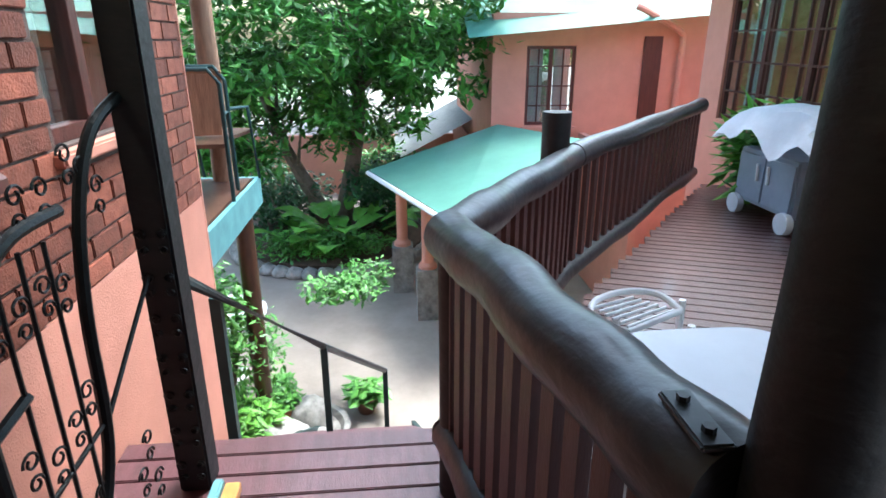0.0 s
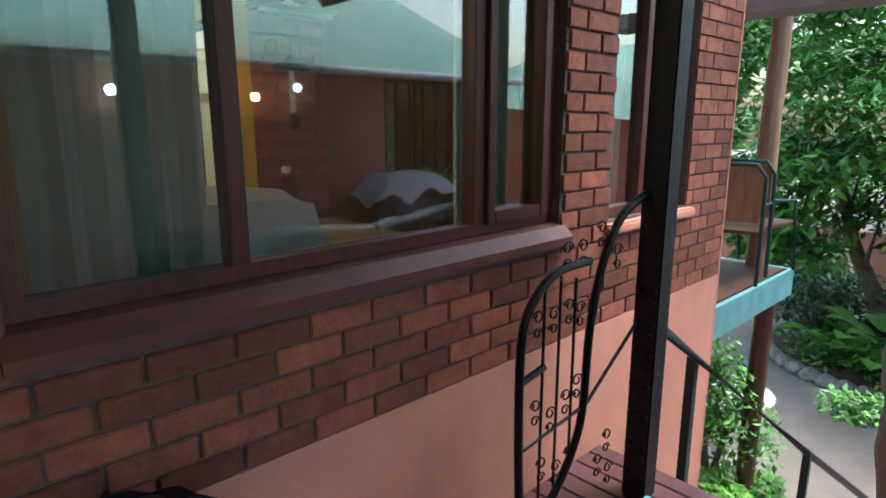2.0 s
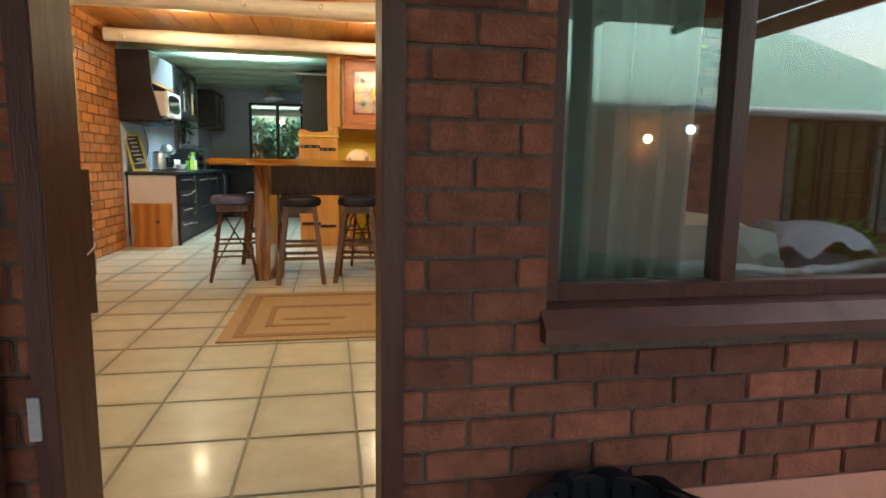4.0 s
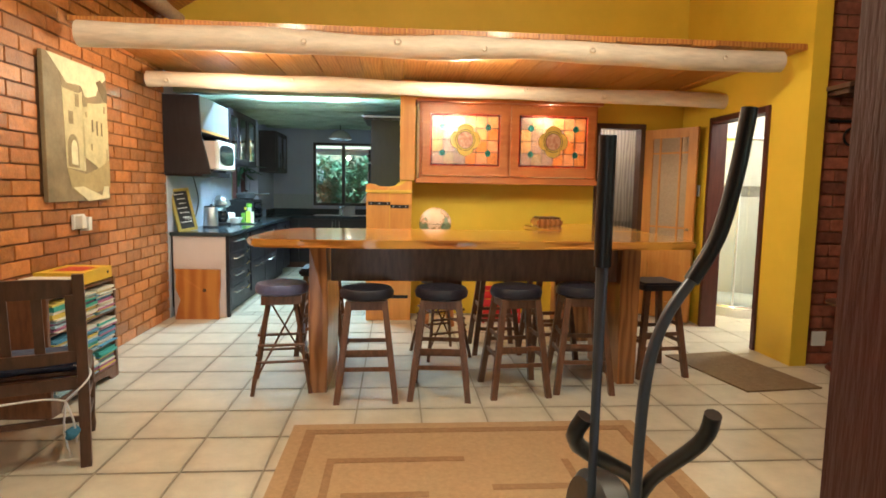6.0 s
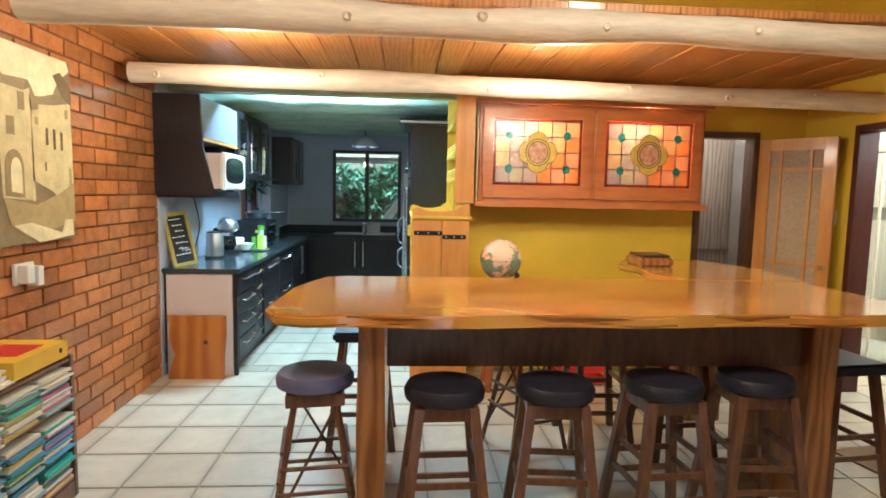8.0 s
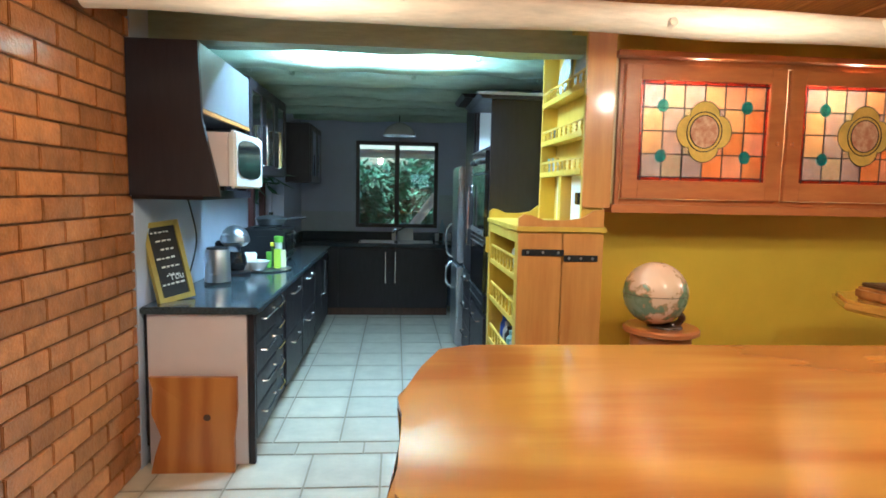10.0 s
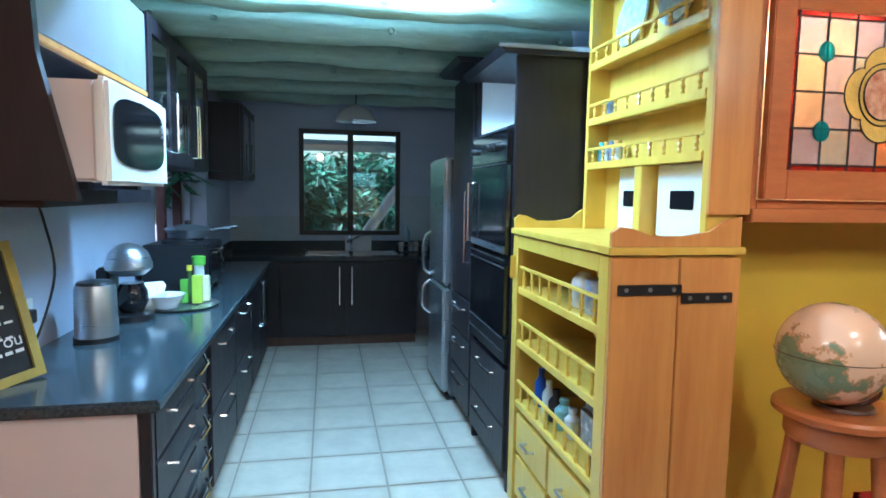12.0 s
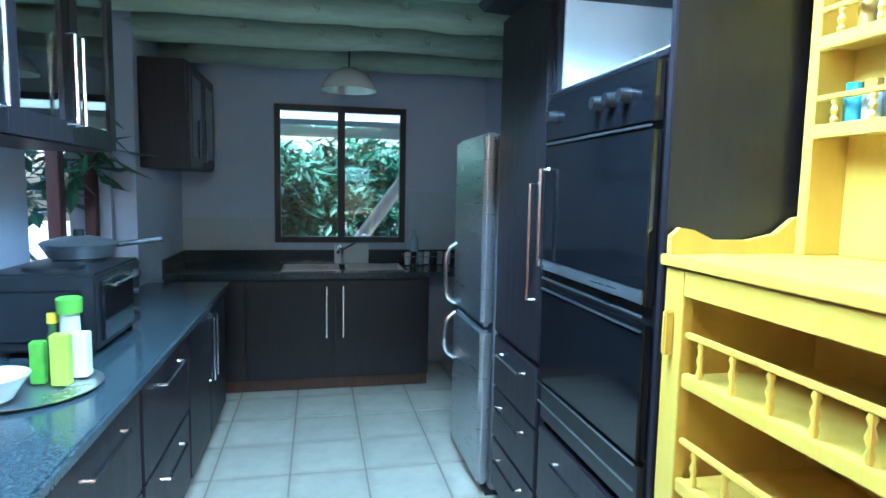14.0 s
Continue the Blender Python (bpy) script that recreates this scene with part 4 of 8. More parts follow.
part("roof", bm, GREENROOF, house)
bm = B()
rod(bm, (1.0, -4.42, 1.68), (10.5, -4.42, 1.68), 0.05, n=8)
part("gutter", bm, WHITE, house, "white gutter")
bm = B()
tube(bm, smooth_path([(12.55, -4.85, 1.42), (12.55, -5.0, 1.36), (12.9, -5.72, 1.08), (12.92, -5.8, 0.9)], 4) + [(12.92, -5.8, -0.9)], 0.05)
part("downpipe", bm, PLASTER, house, "pink downpipe with bends", smooth=True)


def paned(parent, axis, pos, u0, u1, z0, z1, nu, nz, cols):
    w = boxpart("window", (0, 0, 0), (0.001, 0.001, 0.001), FRAMEWOOD, parent, "dark small-paned window")
    me = w.data
    bm = B()
    def b(a0, a1, c0, c1, d=0.05):
        if axis == "y":
            bx(bm, (a0, pos - d, c0), (a1, pos, c1))
        else:
            bx(bm, (pos, a0, c0), (pos + d, a1, c1))
    b(u0, u0 + .05, z0, z1), b(u1 - .05, u1, z0, z1), b(u0 + .05, u1 - .05, z0, z0 + .05), b(u0 + .05, u1 - .05, z1 - .05, z1)
    for c in cols:
        b(c - .03, c + .03, z0 + .05, z1 - .05)
    for i in range(1, nu):
        c = u0 + (u1 - u0) * i / nu
        b(c - .009, c + .009, z0 + .05, z1 - .05, 0.03)
    for i in range(1, nz):
        c = z0 + (z1 - z0) * i / nz
        b(u0 + .05, u1 - .05, c - .009, c + .009, 0.032)
    bmesh.ops.translate(bm, verts=bm.verts, vec=-root_loc(parent))
    bm.to_mesh(me)
    bm.free()
    bm = B()
    if axis == "y":
        bx(bm, (u0, pos - 0.03, z0), (u1, pos - 0.026, z1))
    else:
        bx(bm, (pos + 0.036, u0, z0), (pos + 0.04, u1, z1))
    p = part("pane", bm, PANE, parent)
    p.visible_shadow = False


paned(house, "y", -4.78, 7.8, 9.75, 0.12, 1.65, 8, 5, (8.4, 9.1))
paned(house, "x", 13.02, -4.1, -3.3, -0.38, 0.86, 4, 4, (-3.7,))
bm = B()
bx(bm, (12.9, -4.15, -0.46), (13.0, -3.25, -0.4))
part("sill", bm, PLASTER, house)
bm = B()
bx(bm, (12.97, -5.5, -0.3), (12.998, -5.2, 1.0))
part("shutter", bm, FRAMEWOOD, house, "narrow dark window")
for (y0, y1) in ((-4.05, -3.8), (-3.6, -3.35)):
    bm = B()
    for k in range(8):
        yy = y0 + (y1 - y0) * k / 8
        rod(bm, (13.26, yy, -0.36), (13.26, yy, 0.84), 0.025, n=6)
    part("curtain", bm, CLOTH, house, "white curtain", smooth=True)
for (x0, x1) in ((7.85, 8.15), (9.3, 9.65)):
    bm = B()
    for k in range(8):
        xx = x0 + (x1 - x0) * k / 8
        rod(bm, (xx, -5.0, 0.24), (xx, -5.0, 1.62), 0.035, n=8)
    part("curtain", bm, CLOTH, house, smooth=True)
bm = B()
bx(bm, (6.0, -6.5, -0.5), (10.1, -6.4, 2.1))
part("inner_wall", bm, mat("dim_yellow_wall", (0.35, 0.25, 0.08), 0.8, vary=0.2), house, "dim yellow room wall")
shed = thing("shed", (17, -4, GZ), "low building with grey sheet roof beside the tree", "shed")
boxpart("wall", (15.5, -4.2, GZ), (18.5, -2.7, -0.9), PLASTER, shed)
bm = B()
vs = [bm.verts.new(p) for p in ((15.2, -1.2, -1.35), (15.2, -4.4, 0.3), (19, -4.4, 0.3), (19, -1.2, -1.35))]
f = bm.faces.new(vs)
bmesh.ops.solidify(bm, geom=[f], thickness=0.05)
part("roof", bm, mat("grey_sheet_roof", (0.4, 0.42, 0.42), 0.5, vary=0.2), shed)

pl = shrub("potted_plant", (8.7, -4.55, DECKZ), (0.3, 0.15, 0.55), 260, 0.12, LEAFBRIGHT, "green plant with long leaves beside the railing", long=2.6)

# terrace furniture
bbq = thing("barbecue", (8.1, -4.3, DECKZ), "grey gas barbecue cart on wheels by the pink wall", "barbecue")
boxpart("cabinet", (7.7, -4.55, DECKZ + 0.13), (8.5, -4.1, DECKZ + 0.6), mat("bbq_grey", (0.25, 0.29, 0.34), 0.4, vary=0.1), bbq, "grey cart cabinet", 0.01)
for dx in (7.72, 8.11):
    boxpart("door", (dx, -4.1, DECKZ + 0.17), (dx + 0.37, -4.085, DECKZ + 0.56), mat("bbq_door", (0.3, 0.34, 0.4), 0.35, vary=0.1), bbq)
    bm = B()
    tube(bm, [(dx + (0.3 if dx < 8 else 0.06), -4.07, DECKZ + 0.35), (dx + (0.3 if dx < 8 else 0.06), -4.06, DECKZ + 0.5)], 0.012)
    part("handle", bm, WHITE, bbq)
for wx in (7.74, 8.44):
    bm = B()
    lathe(bm, (wx, -4.08, DECKZ + 0.09), [(0.09, -0.03), (0.09, 0.03)], 20, "y")
    part("wheel", bm, WHITE, bbq, "white wheel", smooth=True)
cov = B()
N = 14
g = {}
for i in range(N + 1):
    for j in range(N + 1):
        u, v = i / N, j / N
        x = 7.3 + 1.4 * u
        y = -4.75 + 0.85 * v
        e = max(abs(u - .5), abs(v - .5)) * 2
        z = DECKZ + 0.98 - 0.36 * max(0, e - 0.55) ** 1 / 0.45 * (0.8 + 0.5 * noise.noise((x * 3, y * 3, 0))) + 0.05 * noise.noise((x * 4, y * 4, 2))
        g[i, j] = cov.verts.new((x, y, z))
for i in range(N):
    for j in range(N):
        cov.faces.new((g[i, j], g[i + 1, j], g[i + 1, j + 1], g[i, j + 1]))
bmesh.ops.solidify(cov, geom=cov.faces[:], thickness=0.01)
bbq_cover = solo("cover", cov, CLOTH, "rumpled white sheet thrown over the barbecue", "cover", smooth=True)
bbq.location += Vector((-0.12, -0.17, 0))
bbq_cover.location += Vector((-0.12, -0.17, 0))
ch = thing("garden_chair", (5.2, -2.0, DECKZ), "white plastic garden chair with slatted back on the wet terrace", "chair")
bm = B()
tube(bm, smooth_path([(5.0, -1.85, 0.08), (5.1, -1.72, 0.09), (5.3, -1.78, 0.1), (5.42, -2.0, 0.1), (5.36, -2.16, 0.1), (5.18, -2.2, 0.09)], 5), 0.016)
tube(bm, [(5.18, -2.2, 0.09), (5.0, -1.85, 0.08)], 0.014)
part("back_frame", bm, WHITE, ch, smooth=True)
for k in range(6):
    bm = B()
    rod(bm, (5.04 + k * 0.045, -1.84 + 0.02 * k - 0.02, 0.085), (5.19 + k * 0.035, -2.17 + 0.03 * k, 0.09), 0.008, n=6)
    part("slat", bm, WHITE, ch)
for (x, y) in ((5.02, -1.9), (5.38, -1.95), (5.06, -2.2), (5.36, -2.3)):
    bm = B()
    rod(bm, (x, y, DECKZ), (x, y, 0.07), 0.02, n=8)
    part("leg", bm, WHITE, ch)
boxpart("seat", (5.03, -2.28, -0.16), (5.38, -1.9, -0.13), WHITE, ch, "", 0.008)
ch.scale = (0.72, 0.72, 0.88)
tt = thing("terrace_table", (4.65, -2.0, DECKZ), "white rounded plastic table on the wet terrace", "table")
bm = B()
poly(bm, [(4.62 + math.copysign(abs(math.cos(a)) ** 0.45, math.cos(a)) * 0.34, -2.05 + math.copysign(abs(math.sin(a)) ** 0.45, math.sin(a)) * 0.3, 0.03) for a in (k / 40 * math.tau for k in range(40))], 0.03, "z")
part("tabletop", bm, mat("greyish_white", (0.6, 0.6, 0.62), 0.4, vary=0.05), tt)
for (x, y) in ((4.42, -2.25), (4.82, -2.25), (4.42, -1.85), (4.82, -1.85)):
    bm = B()
    rod(bm, (x, y, DECKZ), (x, y, 0.03), 0.022)
    part("leg", bm, WHITE, tt)

# small lamps on the wall across the terrace
for (x, z, c, e) in ((5.95, 1.36, (1.0, 0.62, 0.25), 14), (6.48, 1.48, (0.8, 1.0, 0.95), 7), (4.5, 1.39, (0.95, 1.0, 0.95), 12)):
    wl = thing("wall_lamp", (x, -4.74, z), "small lit bulkhead lamp on the wall across the terrace", "lamp", "terrace wall lamps")
    bm = B()
    lathe(bm, (x, -4.747, z), [(0.06, 0), (0.065, 0.03), (0.05, 0.04)], 16, "y")
    part("base", bm, BLACK, wl, smooth=True)
    bm = B()
    bmesh.ops.create_uvsphere(bm, u_segments=14, v_segments=10, radius=0.05, matrix=Matrix.Translation((x, -4.68, z)))
    part("bulb", bm, mat("lit_bulb", (0.9, 0.9, 0.9), 0.3, emit=e, ecol=c), wl, "glowing bulb", smooth=True)

# bin, porch roof
binn = thing("bin", (3.06, -0.3, DECKZ), "black bin lined with a shiny black bag below the window", "bin")
bm = B()
lathe(bm, (3.06, -0.3, DECKZ), [(0.17, 0), (0.215, 0.76), (0.225, 0.78), (0.2, 0.78), (0.16, 0.1)], 28)
part("body", bm, BLACK, binn, smooth=True)
bm = B()
n = 64
prev = None
for (r, h) in [(0.232, 0.66), (0.236, 0.74), (0.228, 0.79), (0.2, 0.775), (0.19, 0.5)]:
    ring = [bm.verts.new((3.06 + math.cos(a) * r * (1 + 0.02 * math.sin(a * 17 + h * 9)), -0.3 + math.sin(a) * r * (1 + 0.02 * math.sin(a * 23)), DECKZ + h + 0.008 * math.sin(a * 11))) for a in (q * math.tau / n for q in range(n))]
    if prev:
        for q in range(n):
            bm.faces.new((prev[q], prev[(q + 1) % n], ring[(q + 1) % n], ring[q]))
    prev = ring
part("bag", bm, mat("black_bag", (0.01, 0.01, 0.013), 0.18, bump=0.4, vary=0.2, bscale=30), binn, "shiny wrinkled black bag", smooth=True)
bm = B()
bx(bm, (0.7, -1.9, 2.62), (5.35, 0.005, 2.68))
bx(bm, (0.7, -4.74, 2.62), (6.95, -1.9, 2.68))
structure("porch_roof", bm, mat("brown_soffit", (0.12, 0.08, 0.06), 0.8, vary=0.3), "dark porch roof over the landing")
bm = B()
rod(bm, (0.86, -1.55, 2.52), (5.35, -1.55, 2.52), 0.09, n=14)
structure("porch_beam", bm, BLACKWOOD, "black log beam of the porch", smooth=True)
bm = B()
rod(bm, (6.9, -4.7, 2.5), (6.9, -1.9, 2.5), 0.085, n=14)
structure("porch_edge_beam", bm, POLE, "brown log beam at the edge of the terrace roof", smooth=True)
for k in range(6):
    bm = B()
    rod(bm, (1.2 + k * 1.0, -4.7, 2.56), (1.2 + k * 1.0, -1.9, 2.56), 0.05, n=10)
    structure("porch_rafter", bm, BLACKWOOD, "dark round rafter under the terrace roof", smooth=True)
bm = B()
bx(bm, (6.9, -0.9, 1.75), (7.2, 0.6, 1.85))
structure("eave", bm, mat("grey_eave", (0.3, 0.27, 0.24), 0.7, vary=0.2), "grey eave board at the end of the wall")
leaf = thing("entrance_door", (1.4, -0.08, 0.0), "red-brown panelled timber door, open against the wall", "door")
boxpart("leaf", (0.98, -0.09, 0.01), (1.705, -0.045, 2.06), FRAMEWOOD, leaf, "", 0.004)
boxpart("hinge", (1.76, -0.05, 0.4), (1.785, -0.04, 0.5), STEEL, leaf, "steel hinge plate", 0.001)
for z in (0.15, 1.1):
    boxpart("panel", (1.1, -0.1, z), (1.59, -0.091, z + 0.8), FRAMEWOOD, leaf)


# ---- kitchen ----
def handle(parent, a, b, out, r=0.0075):
    """A bar handle from a to b that stands out by the vector out."""
    a, b, o = Vector(a), Vector(b), Vector(out)
    bm = B()
    tube(bm, [a, a + o, b + o, b], r, 6)
    part("handle", bm, CHROME, parent, "brushed steel bar handle")


base = thing("base_cabinet", (0.3, 7.8, 0), "dark espresso base cabinets with steel handles under the long counter", "cabinet", "kitchen base cabinets")
boxpart("body", (0.0, 6.27, 0.1), (0.575, 9.655, 0.858), ESPRESSO, base)
boxpart("plinth", (0.0, 6.3, 0.0), (0.53, 9.5, 0.1), ESPRESSO, base)
boxpart("end_panel", (0.03, 6.235, 0.0), (0.56, 6.268, 0.858), PINKPANEL, base, "pinkish white end panel")
boxpart("end_strip", (0.565, 6.235, 0.0), (0.6, 6.268, 0.858), ESPRESSO, base, "dark edge strip")
for i in range(4):
    z0 = 0.12 + i * 0.185
    boxpart("drawer", (0.576, 6.29, z0), (0.598, 6.86, z0 + 0.178), ESPRESSO, base, "", 0.004)
    handle(base, (0.598, 6.42, z0 + 0.12), (0.598, 6.74, z0 + 0.12), (0.03, 0, 0))
# no recess here: a flat black plate stands for the niche's shade
boxpart("niche", (0.574, 6.9, 0.12), (0.582, 7.15, 0.84), BLACK, base, "black plate drawn for the shade inside the wine niche")
for i in range(5):
    bm = B()
    bx(bm, (0.583, 6.9, 0.2 + i * 0.14), (0.6, 7.15, 0.206 + i * 0.14))
    part("rack_bar", bm, CHROME, base)
    bm = B()
    tube(bm, [(0.605, 6.92, 0.2 + i * 0.14), (0.63, 6.95, 0.24 + i * 0.14), (0.605, 6.98, 0.28 + i * 0.14)], 0.008, 6)
    part("hook", bm, CHROME, base, smooth=True)
for y0 in (7.2, 7.95):
    for (z0, z1) in ((0.12, 0.47), (0.48, 0.84)):
        boxpart("drawer", (0.576, y0, z0), (0.598, y0 + 0.72, z1), ESPRESSO, base, "", 0.004)
        handle(base, (0.598, y0 + 0.2, z1 - 0.07), (0.598, y0 + 0.52, z1 - 0.07), (0.03, 0, 0))
boxpart("end_filler", (0.134, 9.656, 0.1), (0.575, 9.78, 0.858), ESPRESSO, base)
for y0 in (8.7, 9.24):
    boxpart("door", (0.576, y0, 0.12), (0.598, y0 + 0.53, 0.84), ESPRESSO, base, "", 0.004)
handle(base, (0.598, 9.19, 0.45), (0.598, 9.19, 0.8), (0.03, 0, 0))
handle(base, (0.598, 9.29, 0.45), (0.598, 9.29, 0.8), (0.03, 0, 0))
bm = B()
bx(bm, (0.002, 6.21, 0.86), (0.632, 9.65, 0.9), 0.008)
bx(bm, (0.132, 9.65, 0.86), (0.632, 9.82, 0.9))
solo("worktop", bm, GRANITE, "polished dark blue-grey granite worktop of the long counter", "worktop")

back = thing("base_cabinet", (1.2, 10.5, 0), "dark espresso base cabinets under the sink window", "cabinet", "kitchen base cabinets")
boxpart("body", (0.132, 10.22, 0.1), (2.02, 10.86, 0.858), ESPRESSO, back)
boxpart("plinth", (0.132, 10.27, 0), (2.02, 10.86, 0.1), DARKWOOD, back)
xs = (0.14, 0.68, 1.31, 2.0)
for a, b in zip(xs, xs[1:]):
    boxpart("door", (a + 0.004, 10.2, 0.12), (b - 0.004, 10.22, 0.84), ESPRESSO, back, "", 0.004)
handle(back, (1.25, 10.2, 0.42), (1.25, 10.2, 0.8), (0, -0.03, 0))
handle(back, (1.37, 10.2, 0.42), (1.37, 10.2, 0.8), (0, -0.03, 0))
bm = B()
bx(bm, (0.132, 10.17, 0.86), (0.9, 10.865, 0.9), 0.006)
bx(bm, (0.131, 10.19, 0.901), (0.15, 10.854, 1.0))
bx(bm, (0.9, 10.17, 0.86), (1.86, 10.3, 0.9))
bx(bm, (0.9, 10.68, 0.86), (1.86, 10.865, 0.9))
bx(bm, (1.86, 10.17, 0.86), (2.45, 10.865, 0.9), 0.006)
bx(bm, (0.132, 10.855, 0.9), (2.45, 10.869, 1.0))
solo("worktop", bm, GRANITE, "dark granite worktop around the steel sink", "worktop")
sink = thing("sink", (1.38, 10.5, 0.74), "steel double-bowl sink below the window", "sink")
bm = B()
for a, b in ((0.92, 1.35), (1.4, 1.84)):
    bx(bm, (a, 10.31, 0.74), (b, 10.67, 0.75))
    bx(bm, (a, 10.31, 0.75), (a + .01, 10.67, 0.905)), bx(bm, (b - .01, 10.31, 0.75), (b, 10.67, 0.905))
    bx(bm, (a + .01, 10.31, 0.75), (b - .01, 10.32, 0.905)), bx(bm, (a + .01, 10.66, 0.75), (b - .01, 10.67, 0.905))
part("bowl", bm, STEEL, sink)
bm = B()
tube(bm, smooth_path([(1.38, 10.66, 0.9), (1.38, 10.66, 1.02), (1.36, 10.55, 1.06), (1.34, 10.46, 1.02)], 5), 0.013)
tube(bm, [(1.38, 10.66, 1.02), (1.48, 10.6, 1.08)], 0.008)
part("tap", bm, CHROME, sink, smooth=True)
bm = B()
bx(bm, (1.32, 10.74, 0.9), (1.6, 10.75, 1.06), 0.004)
solo("sponge_card", bm, WHITE, "white packet leaning behind the tap", "packet")
rack = thing("dish_rack", (2.02, 10.6, 0.9), "small wire dish rack with cups and bottles beside the sink", "dish rack")
for k in range(7):
    bm = B()
    lathe(bm, (1.9 + 0.055 * k, 10.55 + 0.05 * (k % 2), 0.91), [(0.022, 0), (0.028, 0.09), (0.02, 0.1)], 10)
    part("cup", bm, (WHITE, BLACK, STEEL)[k % 3], rack, smooth=True)
bm = B()
for k in range(9):
    tube(bm, [(1.88 + k * 0.05, 10.48, 0.905), (1.88 + k * 0.05, 10.68, 0.905)], 0.003, 5)
tube(bm, [(1.86, 10.48, 0.98), (2.3, 10.48, 0.98), (2.3, 10.68, 0.98), (1.86, 10.68, 0.98), (1.86, 10.48, 0.98)], 0.003, 5)
part("wire", bm, CHROME, rack)
bm = B()
lathe(bm, (1.98, 10.72, 0.9), [(0.035, 0), (0.035, 0.2), (0.012, 0.24), (0.012, 0.28)], 12)
solo("soap_bottle", bm, mat("pale_blue_plastic", (0.35, 0.5, 0.6), 0.2), "pale blue soap bottle at the window", "bottle", smooth=True)

shade = thing("pendant_lamp", (1.4, 10.05, 2.2), "unlit white glass dish pendant lamp before the kitchen window", "lamp")
bm = B()
lathe(bm, (1.4, 10.05, 2.19), [(0.19, 0.0), (0.185, 0.03), (0.14, 0.1), (0.05, 0.15), (0.03, 0.155)], 32)
part("shade", bm, CERAMIC, shade, smooth=True)
bm = B()
rod(bm, (1.4, 10.05, 2.34), (1.4, 10.05, 2.66), 0.006)
part("cord", bm, BLACK, shade)

# wall cabinets on the left
hood = thing("wall_cabinet", (0.25, 6.6, 1.47), "tall black wall cabinet side with grey laminate door above a microwave", "wall cabinet", "kitchen wall cabinets")
bm = B()
poly(bm, [(0.0, 6.14, 1.5), (0.46, 6.14, 1.5), (0.37, 6.14, 1.9), (0.355, 6.14, 2.29), (0.0, 6.14, 2.29)], 0.03, "y")
poly(bm, [(0.0, 7.2, 1.48), (0.3, 7.2, 1.48), (0.33, 7.2, 1.92), (0.33, 7.2, 2.29), (0.0, 7.2, 2.29)], 0.03, "y")
bx(bm, (0.0, 6.17, 1.48), (0.36, 7.2, 1.53))
bx(bm, (0.0, 6.17, 1.95), (0.33, 7.2, 2.29))
part("body", bm, ESPRESSO, hood)
boxpart("door", (0.335, 6.17, 1.96), (0.355, 7.2, 2.29), GREYDOOR, hood, "grey laminate flap door")
boxpart("trim", (0.335, 6.17, 1.935), (0.36, 7.2, 1.957), PINEV, hood)
mw = thing("microwave", (0.25, 6.85, 1.53), "white microwave oven with dark glass door in the wall cabinet", "microwave")
boxpart("body", (0.06, 6.2, 1.555), (0.49, 6.78, 1.84), PINKPANEL, mw, "pinkish white side", 0.008)
bm = B()
mz0, mz1, my0, my1 = 1.545, 1.85, 6.18, 6.8
bx(bm, (0.491, my0, mz0), (0.53, my1, mz1), 0.012)
part("door", bm, WHITE, mw, "white moulded door", smooth=True)
bm = B()
gpts = []
for k in range(36):
    a = k / 36 * math.tau
    u = math.copysign(abs(math.cos(a)) ** 0.35, math.cos(a)) * 0.275
    v = math.copysign(abs(math.sin(a)) ** 0.4, math.sin(a)) * (0.108 - 0.25 * (u * u))
    gpts.append((0.531, 6.475 + u * 0.95, 1.705 + v))
poly(bm, gpts, 0.004, "x")
part("glass", bm, BLACKGLASS, mw, "dark glass with rounded corners", smooth=True)
for k in range(4):
    boxpart("button", (0.5355, 6.69, 1.72 + k * 0.018), (0.538, 6.71, 1.73 + k * 0.018), GREYDOOR, mw, "", 0)
for y in (6.26, 6.72):
    boxpart("foot", (0.4, y - 0.02, 1.531), (0.45, y + 0.02, 1.555), BLACK, mw, "", 0)

gl = thing("wall_cabinet", (0.17, 7.9, 1.65), "dark wall cabinets with glass doors, glasses inside and long steel handles", "wall cabinet", "kitchen wall cabinets")
bm = B()
bx(bm, (0.0, 7.24, 1.65), (0.33, 8.6, 1.68)), bx(bm, (0.0, 7.24, 2.29), (0.33, 8.6, 2.32))
bx(bm, (0.0, 7.24, 1.68), (0.01, 8.6, 2.29)), bx(bm, (0.0, 7.24, 1.98), (0.3, 8.6, 1.99))
for y in (7.24, 7.69, 8.14, 8.58):
    bx(bm, (0.01, y, 1.68), (0.33, y + 0.02, 2.29))
part("carcass", bm, ESPRESSO, gl)
for k in range(3):
    y0, y1 = 7.245 + k * 0.45, 7.245 + (k + 1) * 0.45
    bm = B()
    bx(bm, (0.332, y0, 1.655), (0.352, y0 + 0.07, 2.315)), bx(bm, (0.332, y1 - 0.07, 1.655), (0.352, y1 - 0.005, 2.315))
    bx(bm, (0.332, y0 + 0.07, 1.655), (0.352, y1 - 0.07, 1.73)), bx(bm, (0.332, y0 + 0.07, 2.24), (0.352, y1 - 0.07, 2.315))
    d = part("door", bm, ESPRESSO, gl)
    bm = B()
    bx(bm, (0.34, y0 + 0.068, 1.728), (0.344, y1 - 0.068, 2.242))
    p = part("glass", bm, PANE, gl)
    p.visible_shadow = False
for y in (7.63, 8.1, 8.17):
    handle(gl, (0.352, y, 1.72), (0.352, y, 2.02), (0.03, 0, 0))
gls = thing("glassware", (0.17, 7.9, 1.68), "rows of clear glasses and jars on the cabinet shelves", "glasses")
